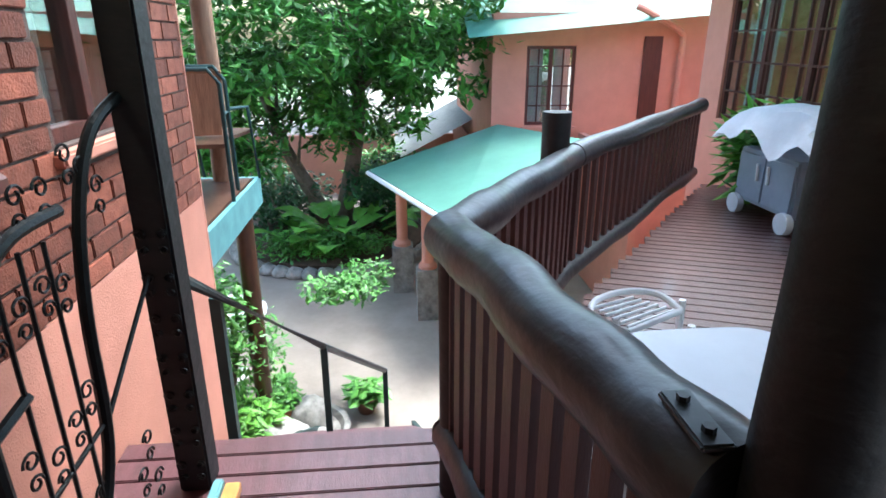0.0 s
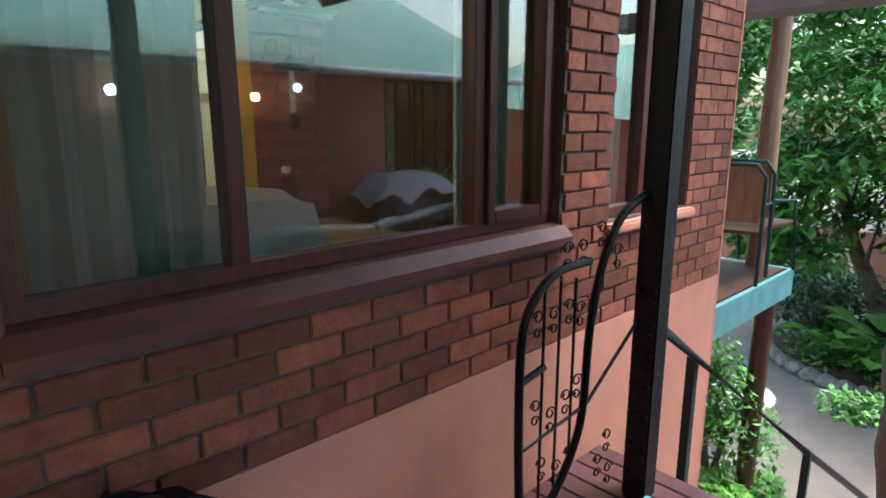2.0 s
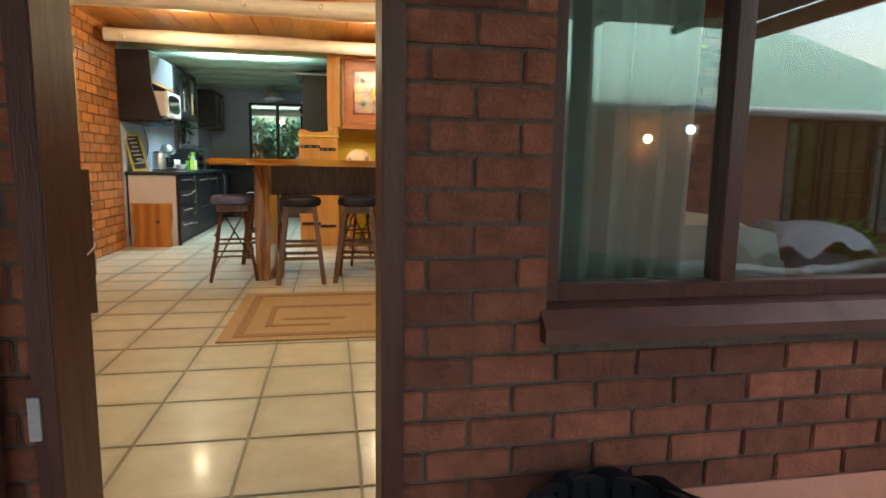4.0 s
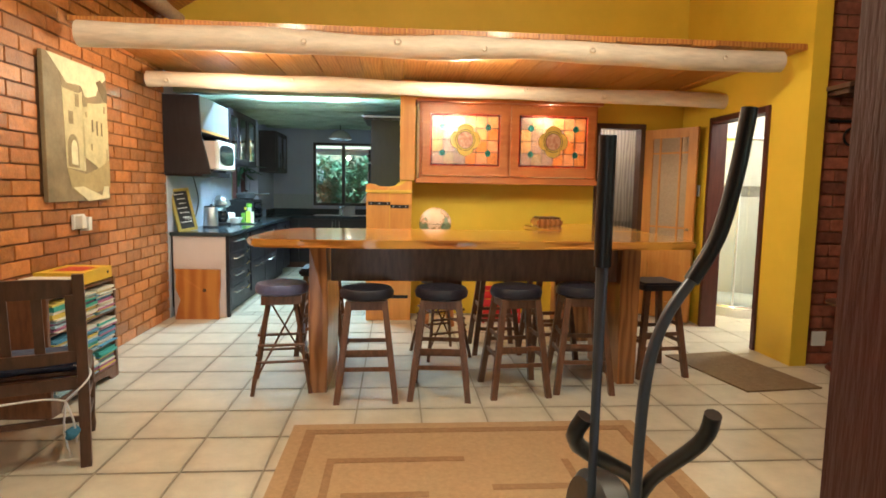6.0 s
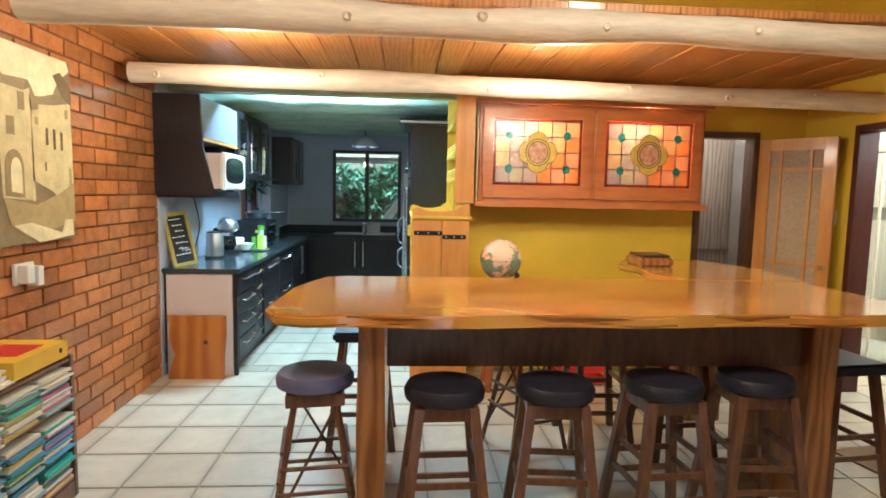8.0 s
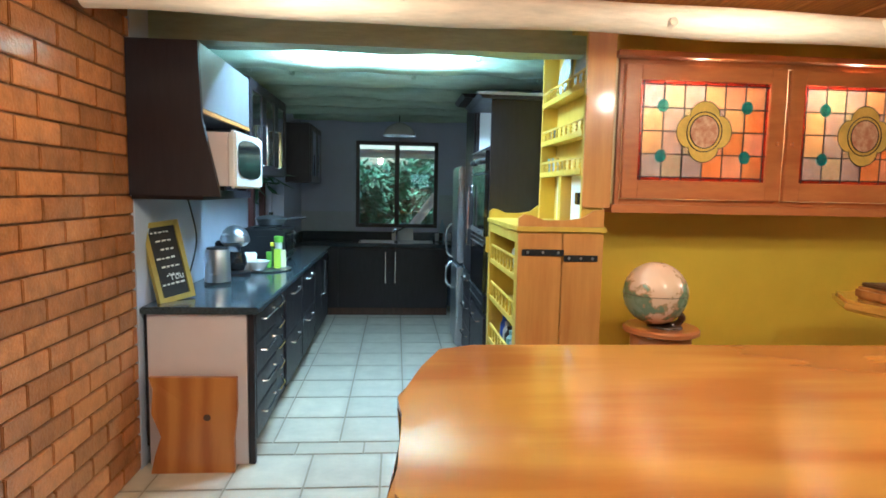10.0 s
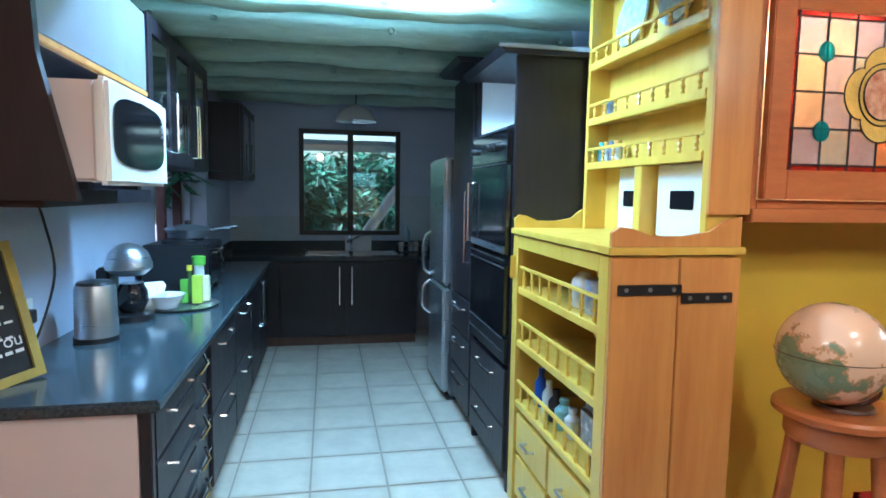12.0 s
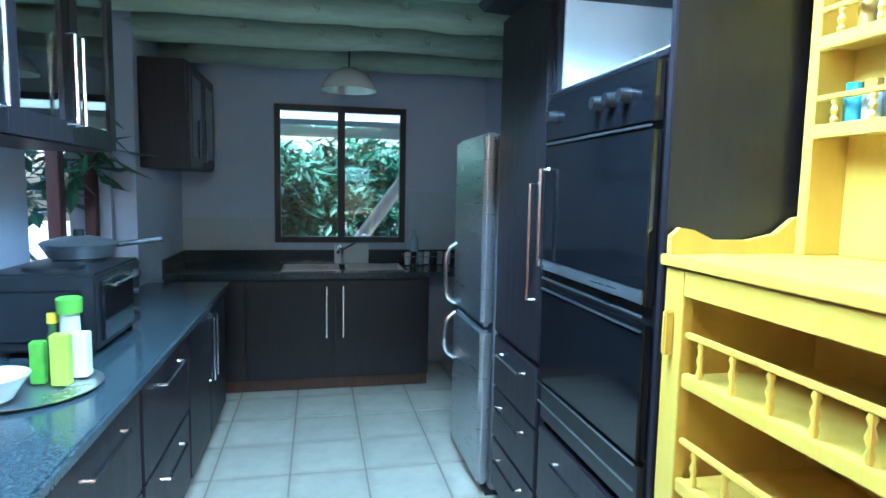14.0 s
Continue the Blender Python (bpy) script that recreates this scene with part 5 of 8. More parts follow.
GLASSY = mat("clear_glassware", (0.7, 0.75, 0.75), 0.08, metal=0.3)
for k in range(18):
    z = 1.69 if k % 2 else 1.995
    bm = B()
    y = 7.32 + (k // 2) * 0.145
    hgt = 0.1 + 0.03 * (k % 3)
    lathe(bm, (0.2, y, z), [(0.028, 0), (0.035, hgt), (0.03, hgt), (0.024, 0.01)], 10)
    part("glass", bm, GLASSY, gls, smooth=True)
far = thing("wall_cabinet", (0.17, 10.4, 1.62), "small dark wall cabinet in the far corner", "wall cabinet", "kitchen wall cabinets")
boxpart("body", (0.132, 9.74, 1.62), (0.4, 10.62, 2.28), ESPRESSO, far)
for y0 in (9.75, 10.19):
    boxpart("door", (0.401, y0, 1.63), (0.42, y0 + 0.42, 2.27), ESPRESSO, far)
    boxpart("inset", (0.42, y0 + 0.07, 1.7), (0.423, y0 + 0.35, 2.2), BLACKGLASS, far)
handle(far, (0.423, 10.14, 1.68), (0.423, 10.14, 1.95), (0.025, 0, 0))
bm = B()
bx(bm, (0.131, 10.85, 1.0), (0.47, 10.866, 1.26))
bx(bm, (0.474, 10.85, 1.0), (0.83, 10.866, 1.26))
bx(bm, (1.94, 10.85, 1.0), (2.5, 10.866, 1.5))
structure("splashback", bm, mat("pale_grey_tile", (0.5, 0.55, 0.6), 0.25, vary=0.05), "pale grey tiled splashback")

# right side: tall units and fridge
tower = thing("tall_cabinet", (2.3, 7.5, 0), "tall espresso oven cabinet with an empty white niche above the oven", "cabinet", "kitchen tall cabinets")
bm = B()
bx(bm, (2.03, 7.165, 0.08), (2.6, 7.87, 0.62))
part("body", bm, ESPRESSO, tower)
for (nm, a, b) in (("side_panel", (2.03, 7.14, 0), (2.6, 7.165, 2.2)), ("side_panel", (2.03, 7.87, 0), (2.6, 7.89, 2.2)), ("shelf", (2.03, 7.165, 1.86), (2.6, 7.87, 1.88)), ("back_panel", (2.58, 7.165, 0.62), (2.6, 7.87, 2.2))):
    boxpart(nm, a, b, ESPRESSO, tower)
bm = B()
poly(bm, [(1.96, 7.1, 2.2), (2.6, 7.1, 2.2), (2.6, 7.1, 2.26), (1.93, 7.1, 2.235)], 0.8, "y")
part("cornice", bm, ESPRESSO, tower)
boxpart("cornice_edge", (1.925, 7.09, 2.225), (2.6, 7.1, 2.245), STEEL, tower, "pale cornice edge")
bm = B()
bx(bm, (2.05, 7.166, 1.88), (2.57, 7.18, 2.199)), bx(bm, (2.05, 7.855, 1.88), (2.57, 7.869, 2.199))
bx(bm, (2.56, 7.18, 1.88), (2.579, 7.855, 2.199)), bx(bm, (2.05, 7.18, 1.881), (2.56, 7.855, 1.89))
part("niche", bm, WHITE, tower, "white inside of the niche")
for (z0, z1) in ((0.1, 0.34), (0.345, 0.64)):
    boxpart("drawer", (2.01, 7.16, z0), (2.03, 7.875, z1), ESPRESSO, tower, "", 0.004)
    handle(tower, (2.01, 7.36, z1 - 0.07), (2.01, 7.68, z1 - 0.07), (-0.03, 0, 0))
ov = thing("oven", (2.1, 7.5, 0.66), "black glass double oven with silver trim lines", "oven")
boxpart("body", (2.03, 7.17, 0.66), (2.5, 7.865, 1.855), BLACK, ov)
boxpart("control_panel", (2.0, 7.17, 1.7), (2.03, 7.865, 1.85), BLACKGLASS, ov)
boxpart("door", (2.0, 7.17, 1.23), (2.03, 7.865, 1.68), BLACKGLASS, ov)
boxpart("door", (2.0, 7.17, 0.82), (2.03, 7.865, 1.18), BLACKGLASS, ov)
boxpart("vent", (2.01, 7.17, 0.67), (2.03, 7.865, 0.8), BLACK, ov)
for z in (1.69, 1.86, 1.205, 0.81, 0.74, 1.165):
    boxpart("trim", (1.994, 7.17, z - 0.005), (2.0, 7.865, z + 0.005), STEEL, ov)
boxpart("trim", (1.993, 7.17, 1.235), (1.999, 7.865, 1.275), STEEL, ov, "broad silver trim with maker's strip")
for k, y in enumerate((7.3, 7.38, 7.46, 7.8)):
    bm = B()
    lathe(bm, (2.0, y, 1.78), [(0.018, -0.03), (0.022, 0)], 12, "x")
    part("knob", bm, BLACK, ov, smooth=True)
for y in (7.2, 7.84):
    bm = B()
    tube(bm, [(2.0, y, 1.6), (1.97, y, 1.6), (1.97, y, 1.25), (2.0, y, 1.25)], 0.008)
    if y > 7.5:
        part("handle", bm, CHROME, ov)
    else:
        bm.free()
pan = thing("tall_cabinet", (2.3, 8.2, 0), "tall espresso larder cabinet with drawers beside the fridge", "cabinet", "kitchen tall cabinets")
boxpart("body", (2.03, 7.9, 0.08), (2.6, 8.48, 2.3), ESPRESSO, pan)
boxpart("door", (2.01, 7.91, 0.86), (2.03, 8.47, 2.28), ESPRESSO, pan, "", 0.004)
handle(pan, (2.01, 7.97, 1.1), (2.01, 7.97, 1.55), (-0.03, 0, 0))
for k in range(3):
    boxpart("drawer", (2.01, 7.91, 0.1 + k * 0.25), (2.03, 8.47, 0.34 + k * 0.25), ESPRESSO, pan, "", 0.004)
    handle(pan, (2.01, 8.05, 0.28 + k * 0.25), (2.01, 8.33, 0.28 + k * 0.25), (-0.03, 0, 0))
bm = B()
poly(bm, [(1.93, 7.92, 2.33), (2.6, 7.92, 2.3), (2.6, 7.92, 2.36), (1.9, 7.92, 2.36)], 0.6, "y")
part("cornice", bm, ESPRESSO, pan)
fr = thing("fridge", (2.25, 8.85, 0), "brushed silver fridge-freezer with curved handles", "fridge")
boxpart("body", (2.02, 8.52, 0.03), (2.6, 9.12, 1.79), STEEL, fr, "", 0.01)
boxpart("door", (1.955, 8.52, 0.86), (2.015, 9.12, 1.79), STEEL, fr, "", 0.018)
boxpart("door", (1.955, 8.52, 0.06), (2.015, 9.12, 0.845), STEEL, fr, "", 0.018)
for z0, z1 in ((0.88, 1.22), (0.56, 0.83)):
    bm = B()
    tube(bm, smooth_path([(1.955, 9.06, z0), (1.9, 9.06, z0 + 0.06), (1.9, 9.06, z1 - 0.06), (1.955, 9.06, z1)], 4), 0.013)
    part("handle", bm, CHROME, fr, smooth=True)
boxpart("badge", (1.951, 8.95, 1.62), (1.955, 9.0, 1.66), WHITE, fr)
boxpart("base", (2.0, 8.53, 0.0), (2.58, 9.1, 0.03), BLACK, fr)

# things on the long counter
def item(name, prof, c, m, label, cat, n=20):
    bm = B()
    lathe(bm, c, prof, n)
    return solo(name, bm, m, label, cat, smooth=True)


W = 0.9
kt = thing("kettle", (0.18, 7.02, W), "brushed steel electric kettle with black base and lid", "kettle")
bm = B()
lathe(bm, (0.18, 7.02, W + 0.02), [(0.083, 0), (0.083, 0.03), (0.078, 0.2), (0.072, 0.215)], 28)
part("body", bm, STEEL, kt, smooth=True)
bm = B()
lathe(bm, (0.18, 7.02, W), [(0.088, 0), (0.088, 0.02), (0.05, 0.02)], 28)
part("base", bm, BLACK, kt, smooth=True)
bm = B()
lathe(bm, (0.18, 7.02, W + 0.236), [(0.072, 0), (0.066, 0.012), (0.02, 0.02)], 24)
part("lid", bm, BLACK, kt, smooth=True)
bm = B()
tube(bm, smooth_path([(0.18, 7.1, W + 0.22), (0.19, 7.16, W + 0.2), (0.19, 7.16, W + 0.08), (0.18, 7.1, W + 0.05)], 4), 0.011)
part("handle", bm, BLACK, kt, smooth=True)
cm = thing("coffee_maker", (0.3, 7.3, W), "black coffee maker with glass jug and steel dome", "coffee maker")
bm = B()
lathe(bm, (0.2, 7.42, W), [(0.1, 0), (0.1, 0.03), (0.06, 0.035)], 24)
bx(bm, (0.06, 7.36, W + 0.02), (0.12, 7.5, W + 0.26), 0.01)
part("body", bm, BLACK, cm, smooth=True)
bm = B()
lathe(bm, (0.2, 7.42, W + 0.04), [(0.05, 0), (0.075, 0.05), (0.07, 0.1), (0.05, 0.14)], 24)
part("jug", bm, BLACKGLASS, cm, smooth=True)
bm = B()
lathe(bm, (0.19, 7.42, W + 0.22), [(0.07, 0), (0.105, 0.03), (0.105, 0.06), (0.085, 0.11), (0.045, 0.145), (0.01, 0.155)], 28)
part("dome", bm, STEEL, cm, smooth=True)
item("tray", [(0.19, 0), (0.21, 0.012), (0.2, 0.012), (0.18, 0.005)], (0.33, 7.75, W), STEEL, "round steel tray holding jars and boxes", "tray", 36)
item("bowl", [(0.04, 0), (0.06, 0.01), (0.1, 0.075), (0.095, 0.075), (0.05, 0.015)], (0.3, 7.62, W + 0.012), CERAMIC, "white china bowl on the tray", "bowl", 28)
item("spray_bottle", [(0.03, 0), (0.034, 0.1), (0.03, 0.13), (0.028, 0.2)], (0.42, 7.86, W + 0.012), GLASSY, "clear bottle on the tray", "bottle")
item("bottle_cap", [(0.036, 0), (0.038, 0.045), (0.03, 0.05)], (0.42, 7.86, W + 0.212), LEAFBRIGHT, "bright lime green bottle cap", "cap")
YG = mat("lime_label", (0.45, 0.62, 0.06), 0.4, vary=0.15)
for (x, y, w, h, m, lab) in [(0.43, 7.76, 0.05, 0.155, YG, "tall green and yellow carton on the tray"), (0.36, 7.78, 0.04, 0.13, LEAFBRIGHT, "green carton on the tray"),
                             (0.45, 7.84, 0.06, 0.14, mat("cream_box", (0.75, 0.72, 0.5), 0.5, vary=0.1), "cream box with a green leaf print")]:
    bm = B()
    bx(bm, (x - w / 2, y - w * 0.4, W + 0.012), (x + w / 2, y + w * 0.4, W + 0.012 + h), 0.003)
    solo("carton", bm, m, lab, "box", "packets on the tray")
item("yellow_bottle", [(0.025, 0), (0.027, 0.1), (0.012, 0.14), (0.014, 0.17)], (0.37, 7.86, W + 0.012), mat("dark_bottle", (0.05, 0.1, 0.03), 0.15), "dark green bottle with yellow cap", "bottle")
item("cap", [(0.016, 0), (0.016, 0.03)], (0.37, 7.86, W + 0.18), mat("yellow_cap", (0.7, 0.6, 0.04), 0.3), "small yellow plastic screw cap", "cap")
bm = B()
bmesh.ops.create_icosphere(bm, subdivisions=3, radius=0.09, matrix=Matrix.Translation((0.2, 7.62, W + 0.08)) @ Matrix.Diagonal((1.1, 1.1, 0.85, 1)))
for v in bm.verts:
    v.co += Vector((1, 1, 1)) * 0.05 * noise.noise(v.co * 14)
    v.co.z = max(v.co.z, W)
solo("plastic_bag", bm, WHITE, "crumpled white packet with red and green print", "packet", smooth=True)
so = thing("mini_oven", (0.3, 8.35, W), "black table-top oven with hob plates and a frying pan on top", "mini oven")
boxpart("body", (0.05, 8.1, W + 0.02), (0.42, 8.62, W + 0.3), BLACK, so, "", 0.01)
boxpart("door", (0.42, 8.13, W + 0.05), (0.435, 8.47, W + 0.27), BLACKGLASS, so)
boxpart("door_handle", (0.455, 8.16, W + 0.245), (0.467, 8.44, W + 0.257), CHROME, so)
for yy in (8.17, 8.43):
    boxpart("handle_stub", (0.435, yy - 0.006, W + 0.247), (0.455, yy + 0.006, W + 0.255), CHROME, so)
boxpart("side_window", (0.1, 8.094, W + 0.06), (0.37, 8.1, W + 0.24), BLACK, so)
for k in range(3):
    bm = B()
    lathe(bm, (0.42, 8.54, W + 0.08 + k * 0.08), [(0.02, 0), (0.018, 0.02)], 12, "x")
    part("knob", bm, BLACK, so, smooth=True)
for (x, y) in ((0.1, 8.14), (0.38, 8.14), (0.1, 8.58), (0.38, 8.58)):
    bm = B()
    rod(bm, (x, y, W), (x, y, W + 0.02), 0.015)
    part("foot", bm, BLACK, so)
for (x, y) in ((0.23, 8.24), (0.23, 8.49)):
    bm = B()
    lathe(bm, (x, y, W + 0.3), [(0.1, 0), (0.1, 0.014), (0.085, 0.018)], 28)
    part("hob_plate", bm, BLACK, so, smooth=True)
pn = thing("frying_pan", (0.23, 8.49, W + 0.32), "polished steel frying pan with glass lid and black handle", "pan")
bm = B()
lathe(bm, (0.23, 8.49, W + 0.318), [(0.11, 0), (0.14, 0.055), (0.145, 0.055), (0.13, 0.065), (0.05, 0.085), (0.01, 0.087)], 32)
part("body", bm, STEEL, pn, smooth=True)
bm = B()
tube(bm, [(0.36, 8.52, W + 0.365), (0.53, 8.56, W + 0.385)], 0.011)
part("handle", bm, BLACK, pn, smooth=True)
bm = B()
rod(bm, (0.23, 8.49, W + 0.403), (0.23, 8.49, W + 0.43), 0.02)
part("knob", bm, BLACK, pn, smooth=True)
hob = thing("chalkboard", (0.1, 6.45, W), "small chalkboard with yellow wooden frame leaning on the wall", "chalkboard")
T = pose(0.13, 6.42, W, 5, -12, -32)
bm = B()
bx(bm, (-0.015, -0.12, 0), (0.01, 0.12, 0.03)), bx(bm, (-0.015, -0.12, 0.43), (0.01, 0.12, 0.46))
bx(bm, (-0.015, -0.12, 0.03), (0.01, -0.09, 0.43)), bx(bm, (-0.015, 0.09, 0.03), (0.01, 0.12, 0.43))
bmesh.ops.transform(bm, matrix=T, verts=bm.verts)
part("frame", bm, mat("olive_wood_frame", (0.4, 0.3, 0.06), 0.5, vary=0.3, scale=6), hob)
bm = B()
bx(bm, (-0.01, -0.09, 0.03), (0.0, 0.09, 0.43))
bmesh.ops.transform(bm, matrix=T, verts=bm.verts)
part("board", bm, mat("chalk_black", (0.02, 0.02, 0.022), 0.8, vary=0.3), hob)
rw = random.Random(3)
bm = B()
for k in range(7):
    y = -0.07 + 0.02 * (k % 3)
    while y < 0.05:
        w = rw.uniform(0.008, 0.03)
        bx(bm, (0.0005, y, 0.395 - k * 0.05), (0.002, min(0.08, y + w), 0.402 - k * 0.05 + rw.uniform(0, .004)))
        y += w + 0.01
bmesh.ops.transform(bm, matrix=T, verts=bm.verts)
part("chalk_writing", bm, WHITE, hob, "faint chalk lines", kind="stuff")
tc_ = bpy.data.curves.new("chalk_word", "FONT")
tc_.body, tc_.size = "You", 0.06
to_ = bpy.data.objects.new("chalk_word", tc_)
tm = bpy.data.meshes.new_from_object(to_)
bpy.data.objects.remove(to_)
bm = B()
bm.from_mesh(tm)
bmesh.ops.transform(bm, matrix=T @ Matrix.Translation((0.003, -0.02, 0.12)) @ Matrix.Rotation(radians(90), 4, "Z") @ Matrix.Rotation(radians(90), 4, "X"), verts=bm.verts)
part("chalk_word", bm, WHITE, hob, "chalked word You")
sk = thing("socket", (0.008, 7.0, 1.1), "white double wall socket with black plugs", "socket")
boxpart("plate", (0.001, 6.72, 1.02), (0.012, 6.87, 1.11), WHITE, sk)
boxpart("plug", (0.013, 6.74, 1.03), (0.06, 6.79, 1.08), BLACK, sk)
bm = B()
tube(bm, smooth_path([(0.05, 6.76, 1.05), (0.09, 6.7, 0.98), (0.1, 6.85, 1.2), (0.06, 6.88, 1.4), (0.03, 6.88, 1.5)], 6), 0.005, 6)
part("cable", bm, BLACK, sk, smooth=True)
bm = B()
bx(bm, (0.001, 8.0, 1.05), (0.01, 8.1, 1.17))
solo("wall_switch", bm, WHITE, "white switch plate on the kitchen wall", "switch")
bl = thing("wood_slab", (0.3, 6.2, 0), "varnished live-edge wooden board leaning on the end panel", "board")
bm = B()
pts = [(0.07, 6.17, 0), (0.51, 6.17, 0), (0.505, 6.19, 0.18), (0.52, 6.2, 0.35), (0.515, 6.215, 0.515), (0.05, 6.215, 0.52), (0.075, 6.205, 0.46), (0.07, 6.19, 0.33), (0.12, 6.185, 0.2), (0.09, 6.175, 0.1)]
poly(bm, pts, -0.03, "y")
part("slab", bm, BOARDWOOD, bl)
bm = B()
lathe(bm, (0.36, 6.165, 0.3), [(0.014, 0), (0.02, 0.002)], 12, "y")
part("knot", bm, DARKWOOD, bl)

# yellow dresser
dr = thing("dresser", (2.3, 6.6, 0), "yellow pine kitchen dresser with galleried shelves, drawers and a plate rack", "dresser")
bm = B()
bm.free()
for (nm, a, b) in (("side", (2.06, 6.12, 0.0), (2.5, 6.145, 1.34)), ("side", (2.06, 7.1, 0.0), (2.5, 7.125, 1.34)), ("back", (2.48, 6.145, 0.0), (2.5, 7.1, 1.34)),
                   ("stile", (2.03, 6.12, 0.08), (2.06, 6.19, 1.34)), ("stile", (2.03, 7.05, 0.0), (2.06, 7.125, 1.34)), ("rail", (2.03, 6.19, 1.28), (2.06, 7.05, 1.34)),
                   ("hutch_side", (2.38, 6.13, 1.373), (2.5, 6.165, 2.5)), ("hutch_side", (2.38, 7.08, 1.373), (2.5, 7.11, 2.5)), ("hutch_back", (2.485, 6.165, 1.373), (2.5, 7.08, 2.5)),
                   ("hutch_top", (2.38, 6.165, 2.47), (2.485, 7.08, 2.5))):
    boxpart(nm, a, b, YPINE, dr, "", 0.002)
bm = B()
bx(bm, (2.46, 6.145, 0.1), (2.479, 7.1, 1.28))
part("back_board", bm, YPINE, dr)
boxpart("top", (2.02, 6.1, 1.345), (2.52, 7.14, 1.372), YPINE, dr)
boxpart("end_panel", (2.03, 6.098, 0.0), (2.27, 6.118, 1.335), PINEV, dr, "orange pine end panel")
boxpart("end_panel", (2.275, 6.098, 0.0), (2.5, 6.118, 1.335), PINEV, dr, "orange pine end panel")
for (x0, x1, z) in ((2.05, 2.28, 1.215), (2.28, 2.47, 1.185)):
    boxpart("strap_hinge", (x0, 6.09, z), (x1, 6.097, z + 0.035), BLACK, dr, "black iron strap hinge", 0.002)
    for q in range(3):
        bm = B()
        lathe(bm, (x0 + 0.03 + q * (x1 - x0 - 0.06) / 2, 6.09, z + 0.018), [(0.006, -0.003), (0.008, 0)], 8, "y")
        part("stud", bm, STEEL, dr)
    boxpart("strap_hinge", (x0, 6.09, z - 0.95), (x1, 6.097, z - 0.915), BLACK, dr, "", 0.002)
# scalloped upstands
def upstand(axis, a0, a1, pos):
    bm = B()
    prof = [(0, 0), (0, 0.045), (0.06, 0.065), (0.15, 0.06), (0.3, 0.035), (0.55, 0.035), (0.75, 0.05), (0.88, 0.09), (1, 0.1), (1, 0)]
    if axis == "x":
        poly(bm, [(a0 + (a1 - a0) * u, pos, 1.373 + z) for u, z in prof], 0.018, "y")
    part("upstand", bm, PINEV if pos < 6.5 else YPINE, dr)


upstand("x", 2.03, 2.5, 6.105)
upstand("x", 2.03, 2.42, 7.11)
def gallery(x, y0, y1, z, n, h=0.075, depth=0.15):
    boxpart("shelf", (x + 0.012, y0, z - 0.02), (x + depth, y1, z), YPINE, dr)
    boxpart("shelf_edge", (x - 0.01, y0, z - 0.03), (x + 0.012, y1, z + 0.004), YPINE, dr)
    boxpart("gallery_rail", (x - 0.006, y0, z + h), (x + 0.01, y1, z + h + 0.014), YPINE, dr)
    for i in range(n):
        bm = B()
        lathe(bm, (x + 0.002, y0 + (y1 - y0) * (i + 0.5) / n, z + 0.004), [(0.006, 0), (0.009, h * 0.15), (0.005, h * 0.3), (0.01, h * 0.5), (0.005, h * 0.7), (0.009, h * 0.85), (0.006, h - 0.004)], 8)
        part("spindle", bm, YPINE, dr, smooth=True)


for z in (1.09, 0.83, 0.53):
    gallery(2.045, 6.19, 7.05, z, 8, 0.09, 0.4)
for (z0, z1) in ((0.28, 0.47), (0.06, 0.26)):
    for (y0, y1) in ((6.2, 6.61), (6.63, 7.04)):
        boxpart("drawer", (2.04, y0, z0), (2.4, y1, z1), YPINE, dr, "", 0.004)
        bm = B()
        c = (y0 + y1) / 2
        tube(bm, [(2.04, c - 0.05, (z0 + z1) / 2), (2.01, c - 0.045, (z0 + z1) / 2), (2.01, c + 0.045, (z0 + z1) / 2), (2.04, c + 0.05, (z0 + z1) / 2)], 0.008, 6)
        part("pull", bm, STEEL, dr)
boxpart("pull", (2.005, 7.08, 1.13), (2.03, 7.095, 1.24), YPINE, dr, "yellow wooden pull", 0.004)
# hutch
boxpart("hutch_end", (2.375, 6.108, 1.48), (2.53, 6.128, 2.5), PINEV, dr, "orange pine side")
boxpart("mullion", (2.38, 6.56, 1.373), (2.48, 6.62, 1.66), YPINE, dr)
for z in (1.69, 1.9, 2.16):
    gallery(2.385, 6.165, 7.08, z, 9, 0.06, 0.1)
boxpart("switch_panel", (2.44, 6.21, 1.38), (2.47, 6.54, 1.66), WHITE, dr, "white panel with dark window")
boxpart("switch_panel", (2.44, 6.64, 1.38), (2.47, 6.86, 1.66), WHITE, dr)
boxpart("dark_window", (2.434, 6.29, 1.49), (2.44, 6.44, 1.56), BLACKGLASS, dr)
boxpart("dark_window", (2.434, 6.68, 1.49), (2.44, 6.81, 1.56), BLACKGLASS, dr)
BLUEW = mat("blue_white_china", (0.35, 0.5, 0.6), 0.15, scale=30, color2=(0.75, 0.78, 0.8))
for (y, r) in ((6.85, 0.13), (6.5, 0.12)):
    pl = thing("plate", (2.45, y, 2.2), "blue and white china plate standing on the dresser", "plate", "plates on the dresser")
    bm = B()
    lathe(bm, (2.44, y, 2.2 + r), [(r, 0.0), (r * 0.98, 0.012), (r * 0.6, 0.02)], 32, "x")
    bmesh.ops.transform(bm, matrix=Matrix.Translation((2.44, y, 2.2)) @ Matrix.Rotation(radians(8), 4, "Y") @ Matrix.Translation((-2.44, -y, -2.2)), verts=bm.verts)
    part("dish", bm, BLUEW, pl, smooth=True)
jc = [(0.1, 0.35, 0.4), (0.5, 0.3, 0.05), (0.2, 0.25, 0.35), (0.6, 0.4, 0.1)]
jm = [mat("jar_content", c, 0.3, vary=0.3, scale=40) for c in jc]
